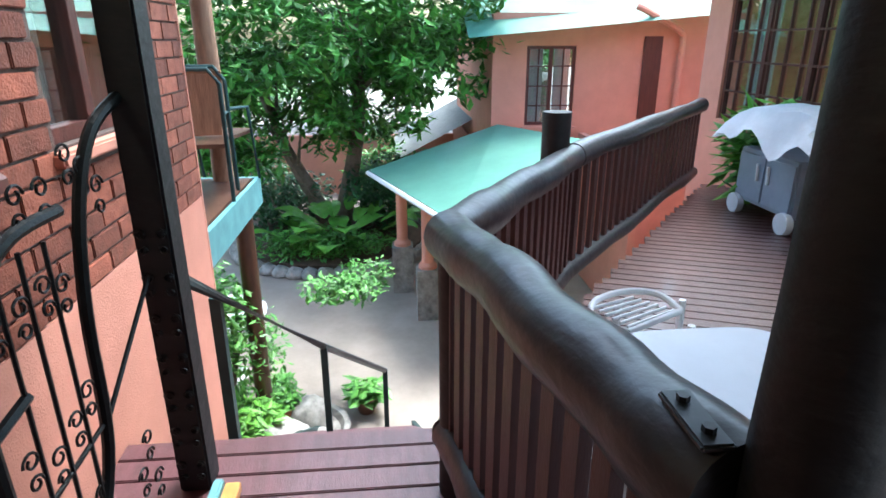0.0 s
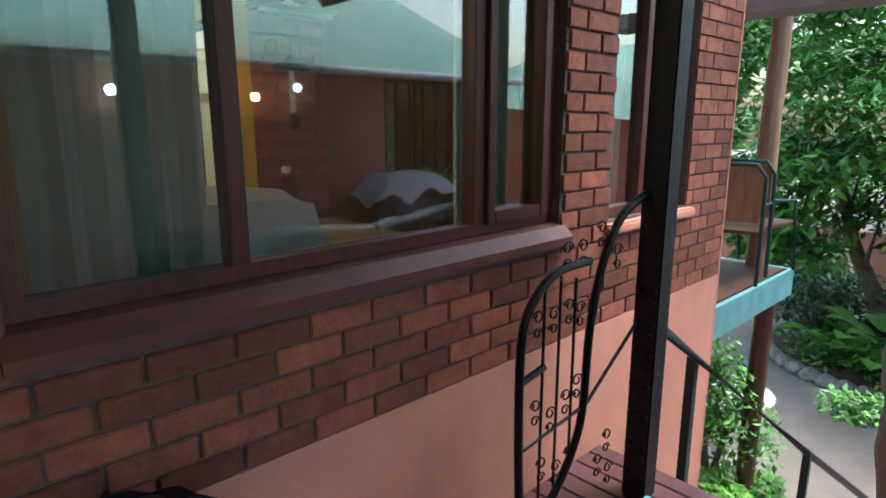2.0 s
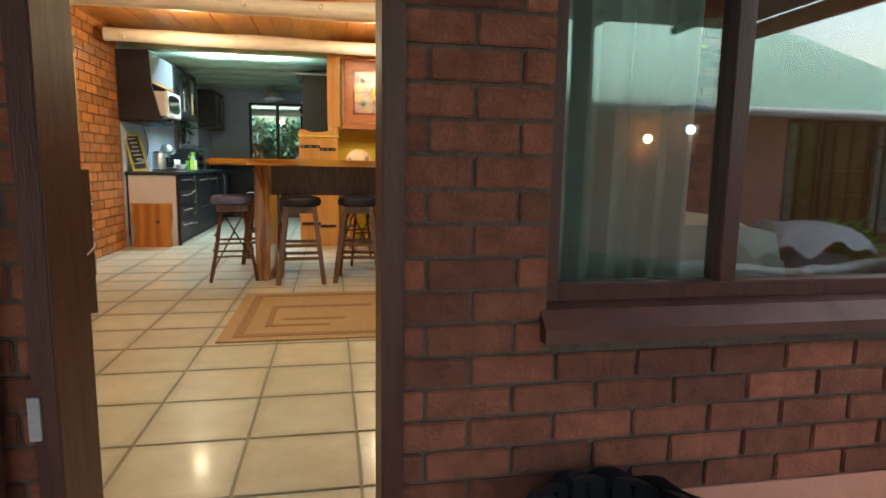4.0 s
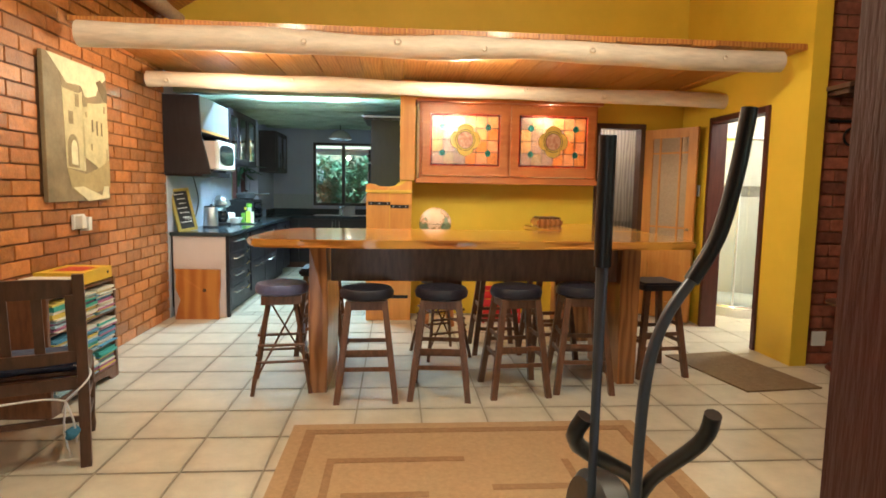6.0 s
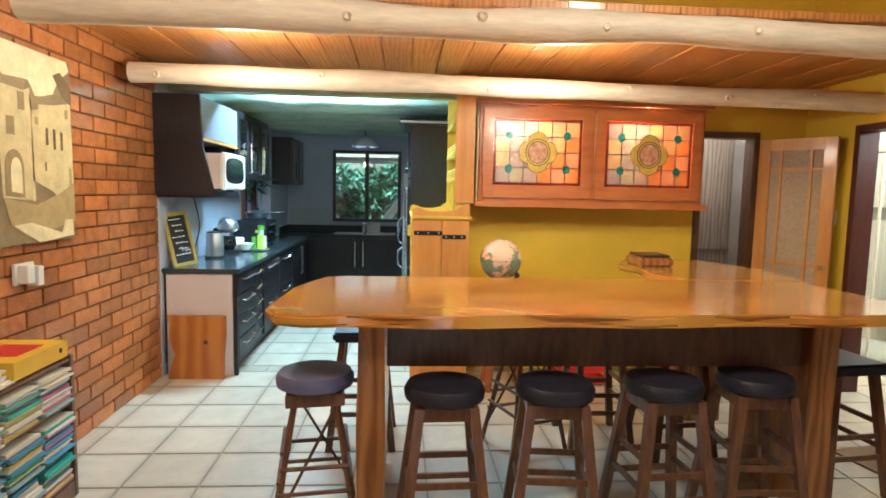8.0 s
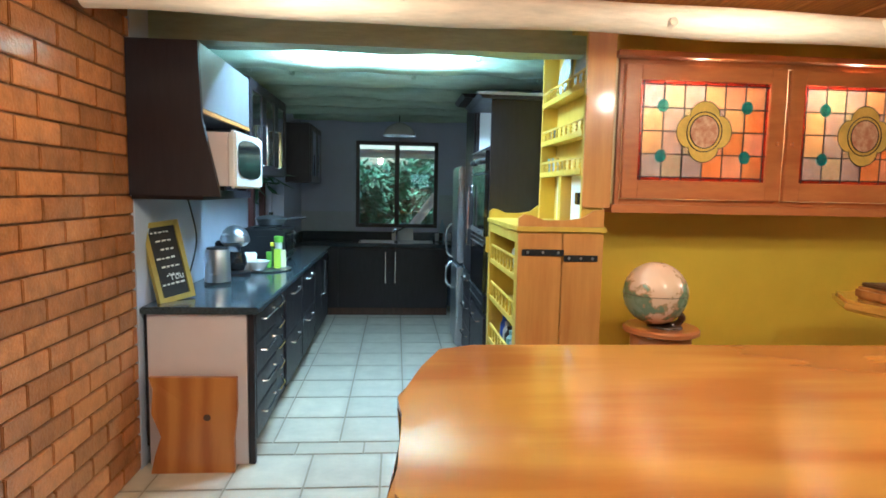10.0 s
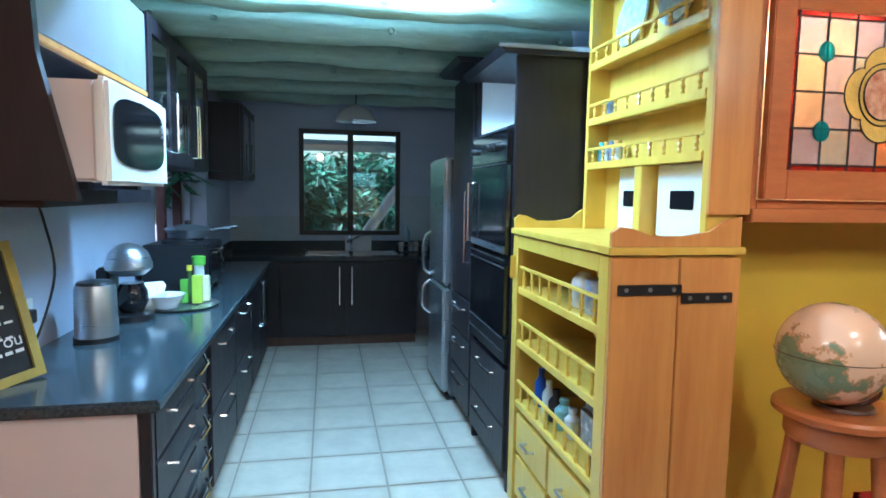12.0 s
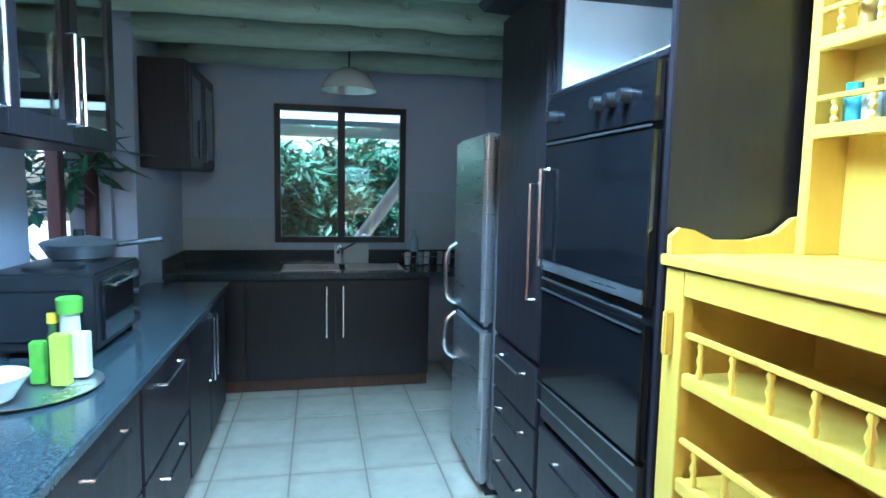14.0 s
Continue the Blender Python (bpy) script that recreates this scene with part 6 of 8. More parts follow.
for k, y in enumerate((7.02, 6.97, 6.92, 6.87)):
    j = thing("spice_jar", (2.43, y, 1.694), "small spice jar on the dresser shelf", "jar", "spice jars")
    bm = B()
    lathe(bm, (2.43, y, 1.694), [(0.02, 0), (0.022, 0.06), (0.015, 0.07)], 12)
    part("jar", bm, GLASSY if k % 2 else jm[k], j, smooth=True)
    bm = B()
    lathe(bm, (2.43, y, 1.764), [(0.018, 0), (0.018, 0.025)], 12)
    part("lid", bm, jm[k], j)
for k, y in enumerate((7.0, 6.95)):
    bm = B()
    lathe(bm, (2.43, y, 1.904), [(0.02, 0), (0.022, 0.05), (0.018, 0.07)], 12)
    solo("spice_jar", bm, jm[(k + 1) % 4], "small amber spice jar", "jar", "spice jars", smooth=True)
TIN = mat("pale_label_tin", (0.7, 0.68, 0.5), 0.4, scale=16, color2=(0.12, 0.16, 0.42))
for (y, z, h, r, m, lab) in [(6.52, 1.094, 0.14, 0.052, WHITE, "white rumpled paper tub"), (6.385, 1.094, 0.13, 0.05, TIN, "pale tin with a blue label band"), (6.27, 1.094, 0.13, 0.05, TIN, "pale tin with a blue label band"),
                              (6.95, .534, 0.18, 0.03, mat("blue_bottle", (0.03, 0.08, 0.35), 0.3, vary=0.3), "dark blue bottle with yellow neck"), (6.85, .534, 0.15, 0.03, GLASSY, "small clear sauce bottle"),
                              (6.76, .534, 0.14, 0.035, BLACK, "dark glass spice bottle"), (6.67, .534, 0.13, 0.04, mat("teal_pack", (0.2, 0.4, 0.4), 0.3, vary=0.3), "small teal grocery packet"), (6.58, .534, 0.12, 0.035, GLASSY, "small clear glass jar")]:
    bm = B()
    if z > 1:
        lathe(bm, (2.13, y, z), [(r * 0.97, 0), (r, 0.006), (r, h * 0.9), (r * 1.05, h * 0.9), (r * 1.05, h), (r * 0.9, h)] if "tub" not in lab else [(r * 0.8, 0), (r, 0.02), (r, h * 0.55), (r * 0.86, h * 0.8), (r * 0.5, h * 0.95), (r * 0.4, h)], 20)
    else:
        lathe(bm, (2.13, y, z), [(r, 0), (r, h * 0.62), (r * 0.45, h * 0.8), (r * 0.45, h * 0.88), (r * 0.52, h * 0.88), (r * 0.52, h)], 16)
    solo("container", bm, m, lab, "container", "groceries on the dresser", smooth=True)
bm = B()
bx(bm, (2.1, 6.24, 0.534), (2.2, 6.46, 0.73), 0.02)
for v in bm.verts:
    v.co += Vector((1, 1, 1)) * 0.02 * noise.noise(v.co * 12)
    v.co.z = max(v.co.z, 0.534)
solo("foil_bag", bm, mat("patterned_foil", (0.15, 0.17, 0.3), 0.25, metal=0.4, scale=30, color2=(0.5, 0.5, 0.55)), "shiny patterned foil bag of groceries", "packet")


# ---- living room ----
# stained-glass cabinet
cb = thing("stained_glass_cabinet", (3.52, 6.3, 1.49), "red pine wall cabinet with two leaded stained-glass doors lit inside", "wall cabinet")
bm = B()
# back paled against the red carcass to throw more light through the glass
bx(bm, (2.6, 6.43, 1.53), (4.44, 6.448, 2.26))
part("back_board", bm, BRIGHTPINE, cb, "back board in a pale tone to brighten the glass")
for (nm, a, b) in (("side", (2.575, 6.17, 1.5), (2.6, 6.448, 2.29)), ("side", (4.44, 6.17, 1.5), (4.47, 6.448, 2.29)), ("top", (2.6, 6.17, 2.26), (4.44, 6.448, 2.29)),
                   ("bottom", (2.6, 6.17, 1.5), (4.44, 6.448, 1.53)), ("divider", (3.505, 6.17, 1.53), (3.535, 6.448, 2.26))):
    boxpart(nm, a, b, REDPINE, cb)
# this side's paler tone holds the light from the kitchen
boxpart("side_panel", (2.566, 6.2, 1.56), (2.5745, 6.42, 2.22), BRIGHTPINE, cb, "pine side panel, kitchen light put into its pale tone")
for (y0, y1, z0, z1) in ((6.17, 6.215, 1.5, 2.29), (6.4, 6.448, 1.5, 2.29), (6.215, 6.4, 1.5, 1.57), (6.215, 6.4, 2.2, 2.29)):
    boxpart("side_frame", (2.553, y0, z0), (2.5655, y1, z1), BRIGHTPINE, cb)
boxpart("cornice", (2.54, 6.1, 2.29), (4.51, 6.448, 2.32), REDPINE, cb)
boxpart("base_board", (2.54, 6.11, 1.455), (4.5, 6.448, 1.5), REDPINE, cb)
LEAD = mat("lead_came", (0.03, 0.03, 0.03), 0.4, metal=0.5)
def gmat(name, c):
    return mat(name, c, 0.15, vary=0.2, scale=12, trans=0.75, bump=0.3, bscale=60)
G_ORANGE, G_VIOLET, G_TEAL = gmat("orange_glass", (0.9, 0.45, 0.18)), gmat("violet_glass", (0.6, 0.55, 0.62)), gmat("teal_glass", (0.05, 0.55, 0.6))
G_GREY = gmat("smoke_glass", (0.62, 0.62, 0.55))
G_YELLOW, G_PINK, G_RED, G_CLEAR = mat("yellow_glass", (0.85, 0.6, 0.14), 0.2, vary=0.2, scale=12, bump=0.3, bscale=60), gmat("pink_glass", (0.9, 0.55, 0.4)), gmat("red_glass", (0.5, 0.04, 0.02)), gmat("straw_glass", (0.85, 0.65, 0.4))
for d0 in (2.6, 3.535):
    d1 = d0 + 0.905
    bm = B()
    y0, y1 = 6.135, 6.168
    bx(bm, (d0, y0, 1.535), (d0 + .085, y1, 2.255), .004)
    door = part("door", bm, REDPINE, cb)
    boxpart("stile", (d1 - .085, y0, 1.535), (d1, y1, 2.255), REDPINE, door, "", .004)
    boxpart("rail", (d0 + .085, y0, 1.535), (d1 - .085, y1, 1.635), REDPINE, door, "", .004)
    boxpart("rail", (d0 + .085, y0, 2.175), (d1 - .085, y1, 2.255), REDPINE, door, "", .004)
    gx0, gx1, gz0, gz1 = d0 + 0.085, d1 - 0.085, 1.635, 2.175
    cx, cz = (gx0 + gx1) / 2, (gz0 + gz1) / 2
    xs = [gx0, gx0 + 0.02] + [gx0 + 0.02 + (gx1 - gx0 - 0.04) * k / 6 for k in range(1, 6)] + [gx1 - 0.02, gx1]
    zs = [gz0, gz0 + 0.02] + [gz0 + 0.02 + (gz1 - gz0 - 0.04) * k / 4 for k in range(1, 4)] + [gz1 - 0.02, gz1]
    for i in range(len(xs) - 1):
        for j in range(len(zs) - 1):
            edge = i in (0, len(xs) - 2) or j in (0, len(zs) - 2)
            m = G_RED if edge else (G_ORANGE, G_VIOLET, G_PINK, G_CLEAR)[(i * 3 + j * 5 + (i > 4) * 2 + (1 if d0 > 3 else 0)) % 4]
            if not edge:
                m = ((G_CLEAR, G_VIOLET), (G_VIOLET, G_GREY), (G_GREY, G_VIOLET), (G_VIOLET, G_CLEAR), (G_CLEAR, G_PINK), (G_ORANGE, G_CLEAR))[min(i - 1, 5)][(j + (j > 2)) % 2]
                if i > 3 and j < 3:
                    m = (G_PINK, G_ORANGE)[(i + j) % 2]
            bm = B()
            bx(bm, (xs[i] + 0.001, 6.15, zs[j] + 0.001), (xs[i + 1] - 0.001, 6.154, zs[j + 1] - 0.001))
            p = part("glass_piece", bm, m, door)
            p.visible_shadow = False
    for x in xs[1:-1]:
        boxpart("lead_came", (x - .003, 6.146, gz0), (x + .003, 6.149, gz1), LEAD, door, "", 0)
    for z in zs[1:-1]:
        boxpart("lead_came", (gx0, 6.1455, z - .003), (gx1, 6.1485, z + .003), LEAD, door, "", 0)
    bm = B()
    outl = []
    for k in range(64):
        a = k / 64 * math.tau
        r = 0.118 + 0.04 * abs(math.cos(2 * a)) ** 0.7
        outl.append((cx + math.cos(a) * r, 6.142, cz + math.sin(a) * r * 1.05))
    poly(bm, outl, -0.003, "y")
    part("medallion_petals", bm, G_YELLOW, door, "yellow petal-shaped glass")
    bm = B()
    tube(bm, [(p[0], 6.1385, p[2]) for p in outl] + [(outl[0][0], 6.1385, outl[0][2])], 0.0028, 5)
    for r, yy in ((0.1, 6.136), (0.082, 6.134)):
        tube(bm, [(cx + math.cos(k / 32 * math.tau) * r, yy, cz + math.sin(k / 32 * math.tau) * r * 1.08) for k in range(33)], 0.003, 5)
    part("lead_ring", bm, LEAD, door)
    bm = B()
    poly(bm, [(cx + math.cos(k / 32 * math.tau) * 0.082, 6.138, cz + math.sin(k / 32 * math.tau) * 0.089) for k in range(32)], -0.003, "y")
    part("medallion", bm, mat("painted_roundel", (0.85, 0.62, 0.42), 0.3, scale=28, color2=(0.5, 0.13, 0.06)), door, "painted round pane with a reddish flower")
    for sx in (-1, 1):
        for sz in (-1, 1):
            bm = B()
            poly(bm, [(cx + sx * 0.24 + math.cos(k / 16 * math.tau) * 0.032, 6.142, cz + sz * 0.135 + math.sin(k / 16 * math.tau) * 0.036) for k in range(16)], -0.004, "y")
            part("roundel", bm, G_TEAL, door, "teal glass roundel")
    bm = B()
    kx = d1 - 0.03 if d0 < 3 else d0 + 0.03
    lathe(bm, (kx, 6.135, 1.85), [(0.012, -0.025), (0.008, -0.01), (0.012, 0)], 10, "y")
    part("knob", bm, REDPINE, door, smooth=True)
for x in (3.05, 3.98):
    bm = B()
    lathe(bm, (x, 6.3, 2.245), [(0.03, 0), (0.04, 0.014)], 16)
    lp = solo("downlight", bm, mat("warm_bulb", (1, 0.8, 0.5), 0.4, emit=12, ecol=(1, 0.7, 0.4)), "small glowing downlight inside the cabinet", "lamp", "cabinet downlights")

# bar
bar = thing("bar_table", (2.9, 4.3, 0), "long varnished live-edge wooden bar table with slab legs", "bar table")
bm = B()
pts = []
rb = random.Random(2)
x = 1.42
pts.append((1.36, 3.9, 1.0))
pts.append((1.42, 3.76, 1.0))
for k in range(16):
    xx = 1.55 + k * 0.178
    pts.append((xx, 3.71 + 0.03 * math.sin(k * 1.3) + 0.012 * math.sin(k * 3.7) + 0.006 * k, 1.0))
pts += [(4.42, 3.86, 1.0), (4.47, 3.95, 1.0), (4.46, 4.2, 1.0), (4.44, 4.8, 1.0), (3.7, 4.82, 1.0), (2.6, 4.84, 1.0), (1.62, 4.86, 1.0), (1.5, 4.8, 1.0), (1.46, 4.6, 1.0), (1.38, 4.4, 1.0), (1.4, 4.15, 1.0)]
poly(bm, pts, 0.055, "z")
top_edges = [e for e in bm.edges if abs(e.verts[0].co.z - e.verts[1].co.z) < 1e-5]
bmesh.ops.bevel(bm, geom=top_edges, offset=0.014, segments=2, affect="EDGES")
part("tabletop", bm, BARTOP, bar, "orange varnished live-edge slab", smooth=True)
bm = B()
poly(bm, [(3.72, 4.83, 1.0), (4.5, 4.81, 1.0), (4.55, 5.2, 1.0), (4.5, 5.6, 1.0), (4.4, 5.95, 1.0), (3.75, 5.98, 1.0), (3.6, 5.7, 1.0), (3.66, 5.4, 1.0), (3.6, 5.12, 1.0)], 0.055, "z")
es = [e for e in bm.edges if abs(e.verts[0].co.z - e.verts[1].co.z) < 1e-5]
bmesh.ops.bevel(bm, geom=es, offset=0.014, segments=2, affect="EDGES")
part("wing_top", bm, BARTOP, bar, "orange varnished wing slab", smooth=True)
def slableg(x0, x1, y0, y1):
    bm = B()
    poly(bm, [(x0, y0, 0), (x1, y0 + 0.01, 0), (x1 + 0.01, y0 + .02, 0.5), (x1, y0, 0.998), (x0, y0 + .01, 0.998), (x0 - 0.01, y0, 0.5)], y1 - y0, "y")
    part("leg", bm, BARLEG, bar)


slableg(1.77, 1.88, 3.86, 4.6)
slableg(3.95, 4.08, 3.98, 4.65)
boxpart("leg", (3.9, 5.2, 0), (4.2, 5.7, 0.998), BARLEG, bar)
boxpart("apron", (1.89, 4.05, 0.74), (3.94, 4.11, 0.998), STOOLWOOD, bar, "dark wooden apron board")
tray = thing("wooden_box", (3.75, 5.55, 1.056), "dark carved wooden box on the bar wing", "box")
boxpart("body", (3.68, 5.45, 1.056), (3.93, 5.75, 1.12), BARLEG, tray, "", 0.015)
boxpart("lid", (3.7, 5.47, 1.121), (3.91, 5.73, 1.14), DARKWOOD, tray, "", 0.006)


# stools
def stool(kind):
    lab = {"round": "dark wooden bar stool with a round black leather cushion", "blue": "bamboo-legged bar stool with a round blue-grey leather cushion",
           "square": "dark wooden bar stool with a square black leather seat"}[kind]
    s = thing("bar_stool", (0, 0, 0), lab, "bar stool", "bar stools")
    top = 0.66
    sp, ti = 0.19, 0.115
    corners = [(-1, -1), (1, -1), (1, 1), (-1, 1)]
    r = 0.02 if kind != "blue" else 0.014
    for cx, cy in corners:
        bm = B()
        if kind == "blue":
            rod(bm, (cx * sp, cy * sp, 0), (cx * 0.08, cy * 0.08, top), r, r, 8, 6, 0.006, cx + cy * 2)
        else:
            poly(bm, [(cx * sp - r, cy * sp - r, 0), (cx * sp + r, cy * sp - r, 0), (cx * sp + r, cy * sp + r, 0), (cx * sp - r, cy * sp + r, 0)], 0.001, "z")
            for v in bm.verts:
                if v.co.z > 0:
                    v.co.z = top
                    v.co.x += cx * (ti - sp)
                    v.co.y += cy * (ti - sp)
        part("leg", bm, STOOLWOOD, s, smooth=kind == "blue")
    def at(z):
        return sp + (ti - sp) * z / top
    for a, b in zip(corners, corners[1:] + corners[:1]):
        for z in ((0.22, 0.33) if a[1] == b[1] else (0.27, 0.4)):
            bm = B()
            p = Vector((a[0] * at(z), a[1] * at(z), z))
            q = Vector((b[0] * at(z), b[1] * at(z), z))
            if kind == "blue":
                rod(bm, p, q, 0.01, n=6)
            else:
                bx(bm, (min(p.x, q.x) - .006, min(p.y, q.y) - .006, z - .014), (max(p.x, q.x) + .006, max(p.y, q.y) + .006, z + .014))
            part("stretcher", bm, STOOLWOOD, s)
        if kind == "blue":
            for f in (0.3, -0.3):
                bm = B()
                rod(bm, Vector((a[0] * at(.08), a[1] * at(.08), .08)), Vector((b[0] * at(.6) * .8, b[1] * at(.6) * .8, .6)), 0.007, n=6)
                part("brace", bm, STOOLWOOD, s)
    if kind == "square":
        boxpart("seat", (-0.17, -0.17, 0.66), (0.17, 0.17, 0.72), LEATHER, s, "square black leather seat", 0.015)
    else:
        boxpart("seat_frame", (-0.13, -0.13, 0.6), (0.13, 0.13, 0.66), STOOLWOOD, s)
        bm = B()
        lathe(bm, (0, 0, 0.66), [(0.15, 0), (0.175, 0.012), (0.18, 0.045), (0.165, 0.072), (0.1, 0.085), (0.02, 0.088)], 32)
        part("cushion", bm, BLUELEATHER if kind == "blue" else LEATHER, s, "padded round cushion", smooth=True)
    return s


protos = {k: stool(k) for k in ("round", "blue", "square")}
used = set()
for kind, x, y, rot in [("blue", 1.56, 4.02, 8), ("round", 2.15, 3.84, 2), ("round", 2.65, 3.86, -6), ("round", 3.17, 3.9, 5), ("round", 3.65, 3.96, -4), ("square", 4.33, 4.3, 6),
                        ("square", 1.72, 4.95, 0), ("blue", 2.72, 4.8, 20), ("square", 3.2, 4.95, 0), ("square", 3.62, 4.75, 5)]:
    if kind in used:
        copy_thing(protos[kind], pose(x, y, 0, 0, 0, rot))
    else:
        used.add(kind)
        protos[kind].matrix_basis = pose(x, y, 0, 0, 0, rot)
cr = thing("crate", (3.45, 6.1, 0), "red plastic bottle crate below the cabinet", "crate")
CR = mat("red_plastic", (0.6, 0.03, 0.03), 0.35, vary=0.1)
for i in range(4):
    z = 0.02 + i * 0.09
    bm = B()
    bx(bm, (3.25, 5.95, z), (3.65, 5.965, z + 0.05)), bx(bm, (3.25, 6.285, z), (3.65, 6.3, z + 0.05)), bx(bm, (3.25, 5.965, z), (3.265, 6.285, z + 0.05)), bx(bm, (3.635, 5.965, z), (3.65, 6.285, z + 0.05))
    part("side_band", bm, CR, cr)
for x in (3.25, 3.44, 3.63):
    bm = B()
    bx(bm, (x, 5.947, 0), (x + 0.02, 5.97, 0.34)), bx(bm, (x, 6.28, 0), (x + 0.02, 6.303, 0.34))
    part("rib", bm, CR, cr)
boxpart("floor", (3.25, 5.965, 0.02), (3.65, 6.285, 0.03), CR, cr)

# globe on a stool
gst = thing("globe_stool", (2.78, 5.95, 0), "round-topped orange pine stool below the globe", "stool")
bm = B()
lathe(bm, (2.78, 5.95, 0.825), [(0.17, 0), (0.195, 0.012), (0.195, 0.03), (0.185, 0.04), (0.12, 0.04), (0.11, 0.034)], 32)
part("seat", bm, REDPINE, gst, smooth=True)
for k in range(4):
    a = math.pi / 4 + k * math.pi / 2
    bm = B()
    rod(bm, (2.78 + math.cos(a) * 0.19, 5.95 + math.sin(a) * 0.19, 0), (2.78 + math.cos(a) * 0.11, 5.95 + math.sin(a) * 0.11, 0.825), 0.03, 0.026, n=10)
    part("leg", bm, REDPINE, gst, smooth=True)
bm = B()
lathe(bm, (2.78, 5.95, 0.75), [(0.15, 0), (0.155, 0.01), (0.155, 0.07), (0.15, 0.075)], 28)
part("apron", bm, REDPINE, gst, smooth=True)
glb = thing("globe", (2.78, 5.95, 0.865), "cream antique-style globe with green countries on a dark foot", "globe")
bm = B()
bmesh.ops.create_uvsphere(bm, u_segments=40, v_segments=24, radius=0.165, matrix=Matrix.Translation((2.74, 5.95, 1.04)))
GLOBE = mat("globe_map", (0.78, 0.55, 0.38), 0.25, scale=6.5, color2=(0.2, 0.27, 0.16), coat=0.4)
_r = next(n for n in GLOBE.node_tree.nodes if n.bl_idname == "ShaderNodeValToRGB").color_ramp
_r.elements[0].position, _r.elements[1].position = 0.45, 0.51
_e = _r.elements.new(0.485)
_e.color = (0.5, 0.28, 0.14, 1)
part("ball", bm, GLOBE, glb, "glossy map with green and ochre countries", smooth=True)
bm = B()
tube(bm, [(2.74 + math.cos(k / 40 * math.tau) * 0.166, 5.95 + math.sin(k / 40 * math.tau) * 0.166, 1.04) for k in range(41)], 0.0015, 4)
part("equator", bm, DARKWOOD, glb, "thin dark equator line")
bm = B()
lathe(bm, (2.8, 5.95, 0.861), [(0.09, 0), (0.085, 0.01), (0.03, 0.014), (0.02, 0.03)], 24)
tube(bm, smooth_path([(2.83, 5.93, 0.87), (2.86, 5.92, 0.89), (2.87, 5.9, 0.92), (2.84, 5.9, 0.95)], 4), 0.018)
part("foot", bm, DARKWOOD, glb, smooth=True)

# picture, switch, shelf, chair
pic = thing("picture", (0.03, 4.47, 1.26), "sepia painting of an old walled town street on a brown panel", "picture")
boxpart("panel", (0.003, 4.06, 1.255), (0.032, 4.92, 2.255), mat("grey_brown_panel", (0.27, 0.2, 0.11), 0.6, vary=0.35, scale=5, bump=0.2), pic, "brown canvas panel")
SEP = [mat("sepia", c, 0.6, vary=0.22, scale=14, bump=0.15) for c in ((0.6, 0.5, 0.27), (0.42, 0.32, 0.15), (0.16, 0.11, 0.05), (0.74, 0.66, 0.42), (0.3, 0.22, 0.11))]


def painted(n, shade, *pts):
    """A flat painted shape; points as shares of the panel's width and height."""
    bm = B()
    poly(bm, [(0.0325 + n * 0.0009, 4.06 + u * 0.86, 1.255 + v * 1.0) for u, v in pts], 0.0007, "x")
    part("painted_shape", bm, SEP[shade], pic)


painted(0, 3, (0.06, 1.0), (0.96, 1.0), (0.99, 0.95), (0.86, 0.88), (0.8, 0.8), (0.62, 0.76), (0.55, 0.84), (0.3, 0.82), (0.22, 0.9))
painted(1, 0, (0.25, 0.83), (0.45, 0.82), (0.5, 0.78), (0.56, 0.8), (0.58, 0.22), (0.28, 0.24), (0.27, 0.5))
painted(1, 0, (0.56, 0.72), (0.8, 0.74), (0.99, 0.77), (1.0, 0.3), (0.84, 0.22), (0.76, 0.27), (0.56, 0.33))
painted(2, 2, (0.8, 0.9), (0.88, 0.93), (1.0, 0.86), (1.0, 0.76), (0.92, 0.79))
painted(2, 4, (0.22, 0.9), (0.32, 0.83), (0.52, 0.84), (0.5, 0.78), (0.26, 0.79))
painted(2, 1, (0.28, 0.24), (0.58, 0.2), (0.84, 0.26), (1.0, 0.32), (1.0, 0.1), (0.5, 0.03), (0.34, 0.1))
painted(3, 3, (0.36, 0.1), (0.52, 0.11), (0.84, 0.04), (0.88, 0.11), (0.97, 0.11), (0.98, 0.02), (0.6, 0.0))
for (u, v, w, h, c) in ((0.44, 0.68, 0.06, 0.09, 4), (0.33, 0.55, 0.07, 0.09, 4), (0.7, 0.52, 0.025, 0.09, 2), (0.78, 0.5, 0.025, 0.11, 2), (0.86, 0.5, 0.025, 0.1, 2), (0.92, 0.68, 0.03, 0.05, 4), (0.6, 0.62, 0.03, 0.04, 1), (0.68, 0.38, 0.02, 0.05, 4), (0.95, 0.3, 0.02, 0.1, 1)):
    painted(4, c, (u, v), (u + w, v), (u + w, v + h), (u, v + h))
painted(4, 4, *[(0.385 + math.cos(a) * 0.085, 0.39 + math.sin(a) * 0.09) for a in (k / 12 * math.pi for k in range(13))], (0.3, 0.25), (0.47, 0.24))
painted(5, 3, *[(0.4 + math.cos(a) * 0.05, 0.37 + math.sin(a) * 0.07) for a in (k / 12 * math.pi for k in range(13))], (0.35, 0.27), (0.45, 0.26))
painted(4, 3, (0.545, 0.22), (0.565, 0.22), (0.562, 0.29), (0.548, 0.29))
painted(6, 4, (0.55, 0.76), (0.64, 0.77), (0.63, 0.7), (0.565, 0.69))
pg = thing("socket", (0.02, 4.45, 1.06), "white double socket with plug-in adaptors on the brick wall", "socket")
boxpart("plate", (0.003, 4.38, 1.05), (0.02, 4.54, 1.16), WHITE, pg)
boxpart("adaptor", (0.02, 4.4, 1.06), (0.07, 4.46, 1.15), WHITE, pg)
